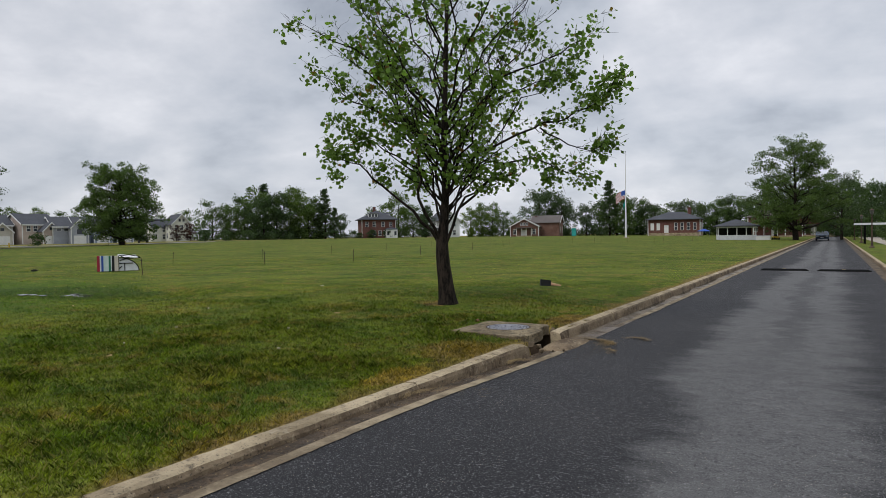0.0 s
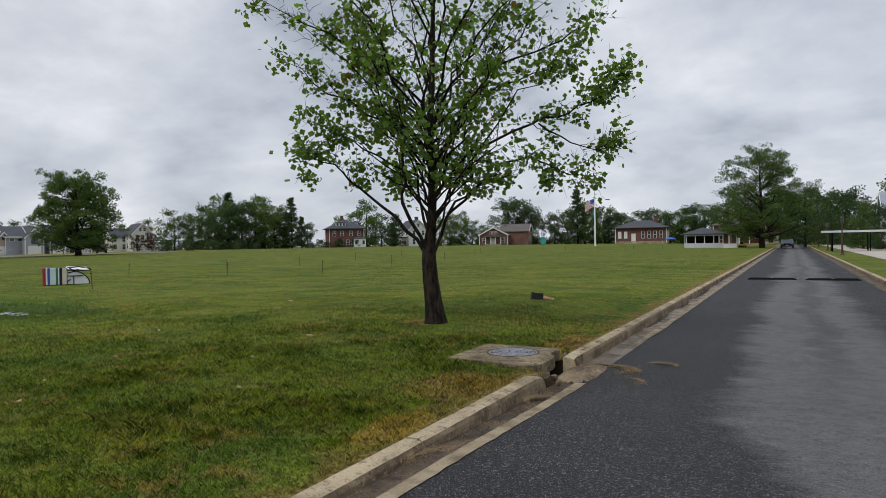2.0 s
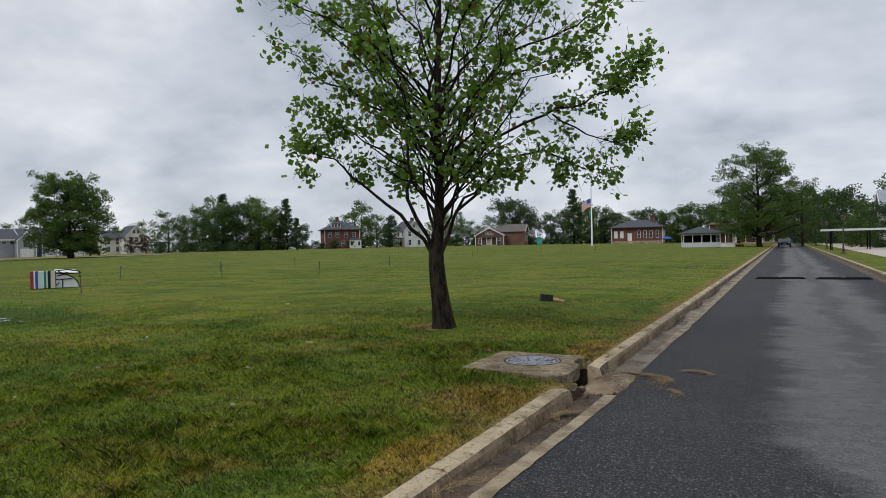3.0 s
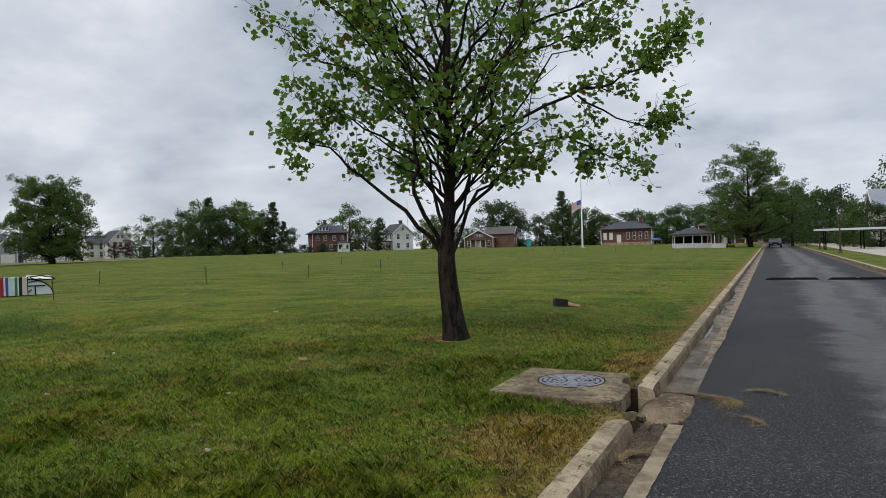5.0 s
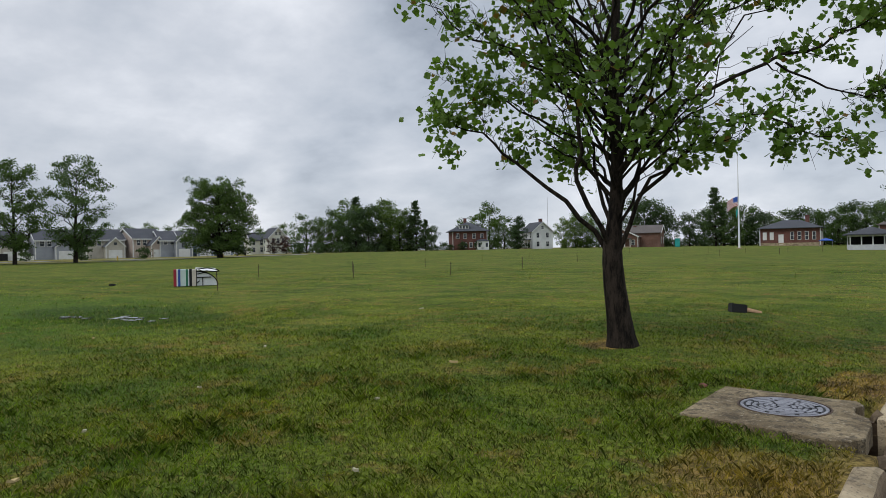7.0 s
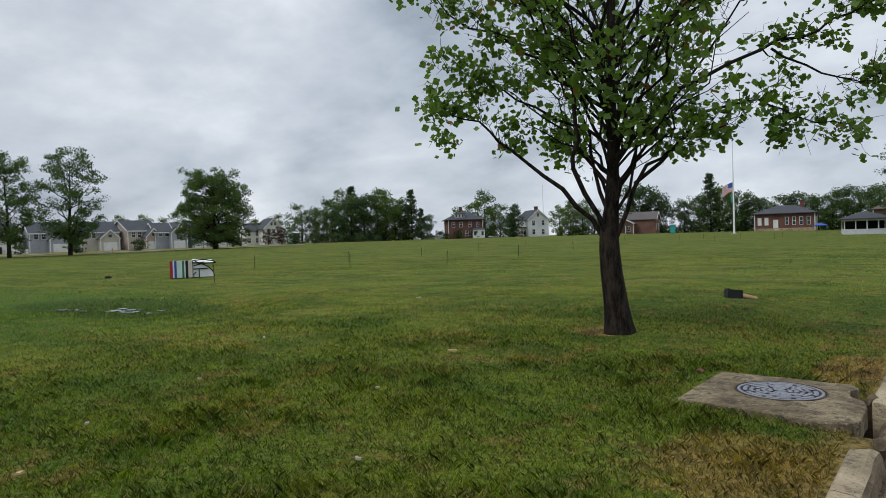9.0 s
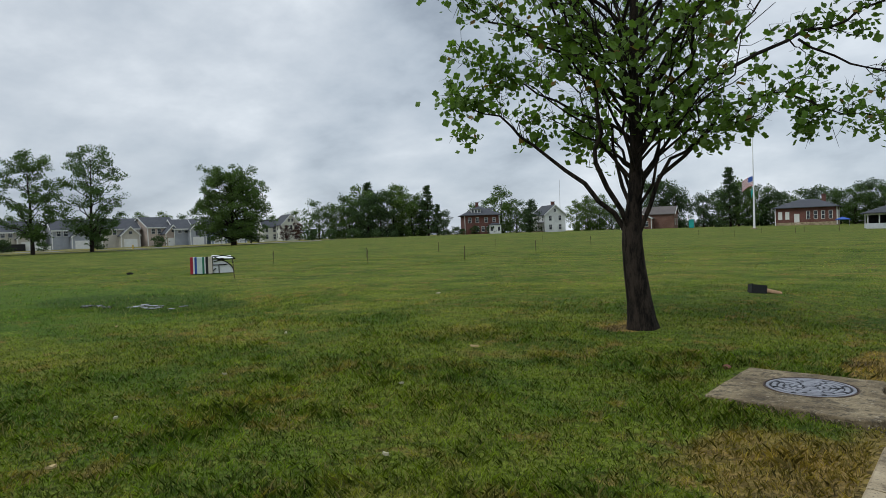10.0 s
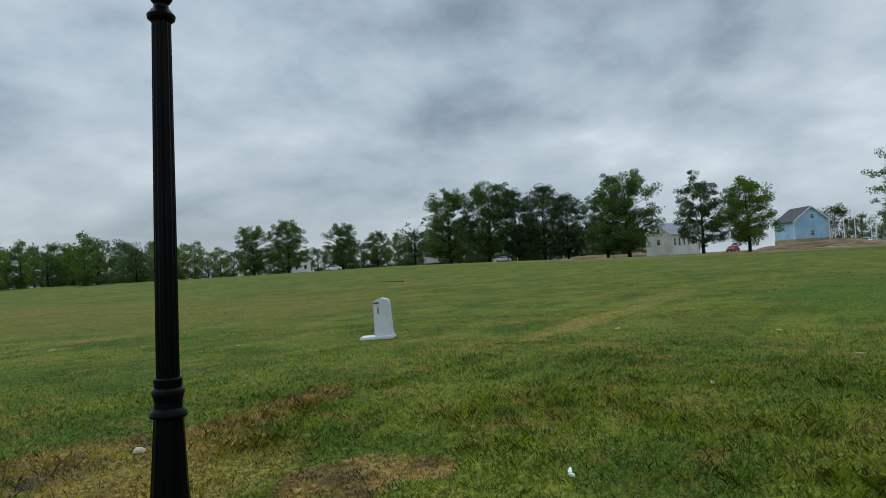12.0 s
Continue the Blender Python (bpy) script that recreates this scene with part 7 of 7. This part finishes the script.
part("roof", slab_of([(-0.6, -0.6), (0.6, -0.6), (0.6, 0.6), (-0.6, 0.6)], 2.0, 2.2, 0.06), TRIM, t)
part("door", box(-0.4, -0.6, 0.1, 0.4, -0.55, 1.85, 0.01), TEAL, t)
x, y = polar(2.1, 112)
t = thing("mower", pose(x, y, on_field(x, y), 0, 0, 30) @ Matrix.Scale(0.6, 4), "yellow ride-on machine parked under the tree", "ride-on mower")
part("body", box(-0.5, -0.9, 0.35, 0.5, 0.5, 0.9, 0.08), MACHINE, t)
part("seat", box(-0.25, 0.1, 0.9, 0.25, 0.55, 1.35, 0.06), RUBBER, t)
for u in (-0.55, 0.55):
    for v in (-0.6, 0.55):
        part("wheel", rod((u - 0.1, v, 0.3), (u + 0.1, v, 0.3), 0.3, sides=14), RUBBER, t)
x, y = polar(7.9, 168)
t = thing("canopy_tent", pose(x, y, on_field(x, y), 0, 0, 8), "small blue folding canopy before the brick house", "canopy")
part("top", roof_shell(2.6, 2.6, 1.3, "hip", 0.6, 0.1), BLUE, t)
for u in (-1.25, 1.25):
    for v in (-1.25, 1.25):
        part("leg", rod((u, v, -0.1), (u, v, 1.3), 0.03), IRON, t)

# ---- building site: earth mounds, far streets, poles ----
def mound(b, d_, w, h, turn, material, label):
    x, y = polar(b, d_)
    bm = bmesh.new()
    nx, ny = 26, 12
    vs = []
    for i in range(nx + 1):
        row = []
        for j in range(ny + 1):
            u, v = 2 * i / nx - 1, 2 * j / ny - 1
            q = max(0.0, 1 - u * u) * max(0.0, 1 - v * v)
            z = h * q ** 0.7 * (0.75 + 0.5 * noise.noise((u * 3 + b, v * 2, 1))) - 0.1
            row.append(bm.verts.new((u * w / 2, v * 2.4, z)))
        vs.append(row)
    for i in range(nx):
        for j in range(ny):
            bm.faces.new((vs[i][j], vs[i + 1][j], vs[i + 1][j + 1], vs[i][j + 1]))
    ob = part("earth_mound", bm, material, None, m=pose(x, y, on_field(x, y), 0, 0, b + turn))
    tagged(ob, label, "mound")


# dark strip laid to paint the shade line at the foot of the trees
for n_, pts in enumerate((((-104.5, -14), (-102.5, 8), (-99.5, 30), (-99.0, 46), (-101.5, 70), (-106, 92)),)):
    verts, faces = [], []
    for i, (x, y) in enumerate(pts):
        for q in (-1.1, 1.1):
            verts.append((x + q, y, on_field(x + q, y) + 0.04))
        if i:
            j = 2 * i
            faces.append((j - 2, j - 1, j + 1, j))
    tagged(new("path", mesh_of("path", verts, faces, ASPHALT)), "dark strip standing for the shade line under the row of trees", "path", kind="structure")
mound(91, 158, 26, 1.9, 0, EARTH, "long heap of bare earth on the building site")
mound(88.0, 146, 14, 1.1, 0, EARTH, "heap of bare earth beside the site road")
mound(104.5, 168, 22, 1.2, 0, EARTH, "bare earth bank behind the trees")
mound(108.5, 170, 16, 1.0, 0, EARTH, "bare reddish earth bank")
for b0, b1, dist, wide, material, label in ((50, 112, 122, 4.0, STREET, "grey street along the far edge of the field"), (112, 140, 175, 5.0, STREET, "distant grey road behind the field"), (84, 104, 140, 3.5, LOT, "pale dirt track through the building site")):
    verts, faces = [], []
    for i, b in enumerate(np.arange(b0, b1 + 0.1, 1.0)):
        for q in (dist - wide / 2, dist + wide / 2):
            x, y = polar(b, q)
            verts.append((x, y, on_field(x, y) + 0.05))
        if i:
            j = 2 * i
            faces.append((j - 2, j, j + 1, j - 1))
    tagged(new("street", mesh_of("street", verts, faces, material)), label, "road", kind="structure")


def utility_pole(b, d_, h, r=0.11, cross=True, material=None, label="weathered wooden utility pole"):
    x, y = polar(b, d_)
    t = thing("utility_pole", pose(x, y, on_field(x, y), 0, 0, b), label, "utility pole", "utility poles")
    part("pole", rod((0, 0, -0.3), (0, 0, h), r, r * 0.7), material or WOOD, t)
    if cross:
        part("crossarm", box(-0.9, -0.06, h - 0.7, 0.9, 0.06, h - 0.55), material or WOOD, t)


for b, d_, h in ((134.3, 190, 9), (131.2, 200, 9.5), (128.3, 200, 9), (122.6, 195, 8.5), (106, 200, 9)):
    utility_pole(b, d_, h)
for b, h in ((89.3, 6.0), (88.6, 7.0), (87.6, 6.5), (87.3, 6.2), (90.2, 7.5)):
    utility_pole(b, 168, h, 0.1, False, PALE_GREY, "plain grey post on the building site")
utility_pole(29.2, 205, 16, 0.09, False, PALE_GREY, "thin grey mast behind the white house")
utility_pole(2.95, 116, 6.2, 0.1, False, WOOD, "plain wooden pole beside the pavilion")
x, y = polar(58.2, 124)
t = thing("street_sign", pose(x, y, on_field(x, y), 0, 0, 58), "dark round sign on a post seen from behind", "sign")
part("post", rod((0, 0, -0.2), (0, 0, 1.9), 0.05), IRON_DARK, t)
part("disc", rod((0, -0.08, 2.0), (0, -0.04, 2.0), 0.45, sides=20), IRON_DARK, t)
for b, d_ in ((64.9, 118), (57.0, 116), (110.5, 122), (114.5, 120)):
    x, y = polar(b, d_)
    t = thing("marker_post", pose(x, y, on_field(x, y)), "short yellow and white marker post", "marker post", "marker posts")
    part("post", lathe([(0.10, -0.2), (0.10, 0.6), (0.07, 0.68)], 12), MACHINE, t)
    part("cap", lathe([(0.075, 0.68), (0.05, 0.78)], 12), TRIM, t)


# ---- litter, leaves, clippings ----
def scrap(x, y, z, s, turn, material, name, label, category, m_seed):
    bm = bmesh.new()
    rng = random.Random(m_seed)
    n = 9
    ring = []
    for i in range(n):
        a = 2 * math.pi * i / n
        r = s * rng.uniform(0.7, 1.1)
        ring.append((r * math.cos(a), 0.38 * r * math.sin(a)))
    lo = [bm.verts.new((p, q, 0.004 + 0.12 * p * p / s)) for p, q in ring]
    hi = [bm.verts.new((p * .95, q * .95, 0.012 + 0.12 * p * p / s + 0.01 * rng.random())) for p, q in ring]
    bm.faces.new(lo[::-1])
    bm.faces.new(hi)
    for i in range(n):
        bm.faces.new((lo[i], lo[(i + 1) % n], hi[(i + 1) % n], hi[i]))
    ob = part(name, bm, material, None, m=pose(x, y, z, 0, 0, turn))
    tagged(ob, label, category, "litter on the grass")


for i, (x, y, s) in enumerate(((-7.75, 8.5, 0.10), (-12.1, 13.1, 0.12), (-10.56, 8.19, 0.09), (-11.9, -6.6, 0.12), (-10.64, -0.94, 0.08), (-14.3, -0.5, 0.12), (-14.2, 1.83, 0.12), (-12.2, 2.74, 0.1), (-10.6, -10.2, 0.14), (-10.2, 3.74, 0.07),
                               (-8.4, 5.1, 0.05), (-9.1, 6.4, 0.05), (-7.6, 4.4, 0.06), (-12.6, 5.2, 0.07), (-9.9, 1.6, 0.05), (-8.1, 3.1, 0.05), (-6.2, 5.6, 0.05), (-7.3, 6.9, 0.04), (-13.4, 7.3, 0.07), (-6.7, 2.6, 0.05))):
    scrap(x, y, on_field(x, y) + 0.022, s * 0.62, (i * 67) % 180, PAPER if i % 3 else DRYLEAF, "dead_leaf", "pale curled dead leaf on the grass", "leaf", i)
for i, (x, y, s) in enumerate(((-7.3, 1.27, 0.042), (-7.25, 1.30, 0.025))):
    scrap(x, y, on_field(x, y) + 0.02, s, 20 + 50 * i, PALE_GREY, "litter", "scrap of clear plastic litter", "litter", 40 + i)


def stone(x, y, z, s, material, label):
    bm = bmesh.new()
    bmesh.ops.create_icosphere(bm, subdivisions=2, radius=s)
    for v in bm.verts:
        v.co *= 1 + 0.45 * noise.noise(v.co * (2.2 / s) * 0.5 + Vector((x, y, 0)))
        v.co.z *= 0.7
    ob = part("stone", bm, material, None, m=pose(x, y, z))
    tagged(ob, label, "stone")


stone(-6.74, -1.70, on_field(-6.74, -1.7) + 0.015, 0.042, PAPER, "pale broken stone on bare earth")
stone(-5.36, 9.0, on_field(-5.36, 9.0) + 0.01, 0.038, BRICK_TAN, "broken brick piece beside the slab")


def clippings(x, y, turn, w, n, seed, z=0.006):
    """A loose mat of washed-up dead grass."""
    rng = np.random.default_rng(seed)
    bow = rng.normal(0.6, 0.75, n)
    reach = w * (1.1 + rng.normal(0, 0.30, n))
    p = np.stack([reach * np.sin(bow), reach * (np.cos(bow) - 0.8)], 1)
    a = -bow + rng.normal(0, 0.7, n)
    l = rng.uniform(0.02, 0.07, n)
    d = np.stack([np.cos(a), np.sin(a), rng.uniform(-.1, .25, n)], 1) * l[:, None]
    s = np.stack([-np.sin(a), np.cos(a), np.zeros(n)], 1) * 0.0012
    c = np.concatenate([p, rng.uniform(0.002, 0.02, (n, 1))], 1)
    v = np.stack([c - s, c + s, c + d + s, c + d - s], 1).reshape(-1, 3)
    ob = new("dead_grass", array_mesh("dead_grass", v, np.arange(4 * n), np.full(n, 4), STRAW))
    ob.matrix_basis = pose(x, y, z, 0, 0, turn)
    tagged(ob, "washed-up mat of straw-coloured dead grass", "dead grass", kind="stuff")


clippings(-3.62, 9.12, -8, 0.30, 800, 3)
clippings(-3.38, 9.05, -20, 0.17, 800, 4)
clippings(-3.16, 8.42, -20, 0.14, 260, 5)
clippings(-3.08, 9.5, 20, 0.14, 420, 6)
clippings(-3.84, 7.0, 90, 0.16, 320, 7, road_z(7.0) + 0.012)
clippings(-3.85, 4.9, 90, 0.3, 160, 8, road_z(4.9) + 0.014)
t = thing("puddle", pose(-16.6, 8.9, on_field(-16.6, 8.9)), "shallow puddles in low rough grass", "puddle", kind="structure")
for cx, cy, rx, ry in PUDDLES:
    z = on_field(cx, cy) - on_field(-16.6, 8.9) + 0.03
    pts = [(cx + 16.6 + rx * (0.75 + 0.4 * random.random()) * math.cos(a), cy - 8.9 + ry * (0.75 + 0.4 * random.random()) * math.sin(a)) for a in np.linspace(0, 2 * math.pi, 17)[:-1]]
    part("water", slab_of(pts, z - 0.05, z), PUDDLE, t)


for y0, y1, wide in ((12.9, 15.2, 0.10), (16.4, 18.2, 0.12), (19.2, 23.0, 0.13)):
    t = thing("puddle", pose(KERB_OUT + 0.02 + shear(y0), y0, 0.0), "thin film of rainwater lying along the gutter", "puddle", "water in the gutter", kind="structure")
    n = 15
    side = [(wide * math.sin(math.pi * (i + 0.5) / n) ** 0.5 * random.uniform(0.6, 1.1), (y1 - y0) * i / (n - 1)) for i in range(n)]
    part("water", slab_of([(0.0, y1 - y0), (0.0, 0.0)] + side, -0.02, 0.0165), PUDDLE, t)


t = thing("puddle", pose(-48.6, -30.0, on_field(-48.6, -30.0), 0, 0, 60), "long shallow puddle in worn turf", "puddle", kind="structure")
part("water", slab_of([(2.6 * math.cos(a) * (1 + 0.2 * math.sin(3 * a)), 0.55 * math.sin(a)) for a in np.linspace(0, 2 * math.pi, 25)[:-1]], -0.05, 0.03), PUDDLE, t)


# ---- grit and chips on the road and in the gutter ----
def grit(name, x0, x1, y0, y1, z, n, size, material, label, seed, lean=1.0):
    rng = np.random.default_rng(seed)
    x = x0 + (x1 - x0) * rng.random(n) ** lean
    y = rng.uniform(y0, y1, n)
    x = x + 0.0085 * (y - 6.0)
    s = size * rng.uniform(0.4, 1.3, n)
    a = rng.uniform(0, 6.28, n)
    zz = (z(x) if callable(z) else np.full(n, z)) + 0.10 * (1 - sstep(4.0, 8.3, y))
    ring = []
    for k_ in range(3):
        q = a + 2.094 * k_
        ring.append(np.stack([x + s * np.cos(q), y + s * np.sin(q), zz], 1))
    top = np.stack([x, y, zz + s * 0.8], 1)
    v = np.stack(ring + [top], 1).reshape(-1, 3)
    base = 4 * np.arange(n)[:, None]
    loops = (base[:, None] + np.array([[0, 1, 3], [1, 2, 3], [2, 0, 3]])[None]).reshape(-1)
    ob = new(name, array_mesh(name, v, loops, np.full(3 * n, 3), material))
    tagged(ob, label, "grit", kind="stuff")


grit("road_chips", -3.55, 0.9, 1.0, 22.0, 0.0, 20000, 0.0042, STREET, "pale stone chips on dark asphalt", 1)
grit("road_chips", -3.5, 0.9, 1.0, 12.0, 0.0, 5000, 0.0034, LOT, "fine pale chips on dark asphalt", 2)
grit("gutter_grit", -3.92, -3.68, 1.0, 16.0, 0.0, 500, 0.004, DRYLEAF, "brown grit and leaf crumbs in the gutter", 3, 1.6)
grit("gutter_grit", -3.92, -3.62, 1.0, 16.0, -0.004, 2600, 0.008, EARTH_DARK, "dark earth crumbs in the gutter", 4, 1.2)
grit("gutter_grit", -4.0, -3.2, 7.6, 9.3, 0.002, 500, 0.006, EARTH_DARK, "brown crumbs washed to the drain", 5)
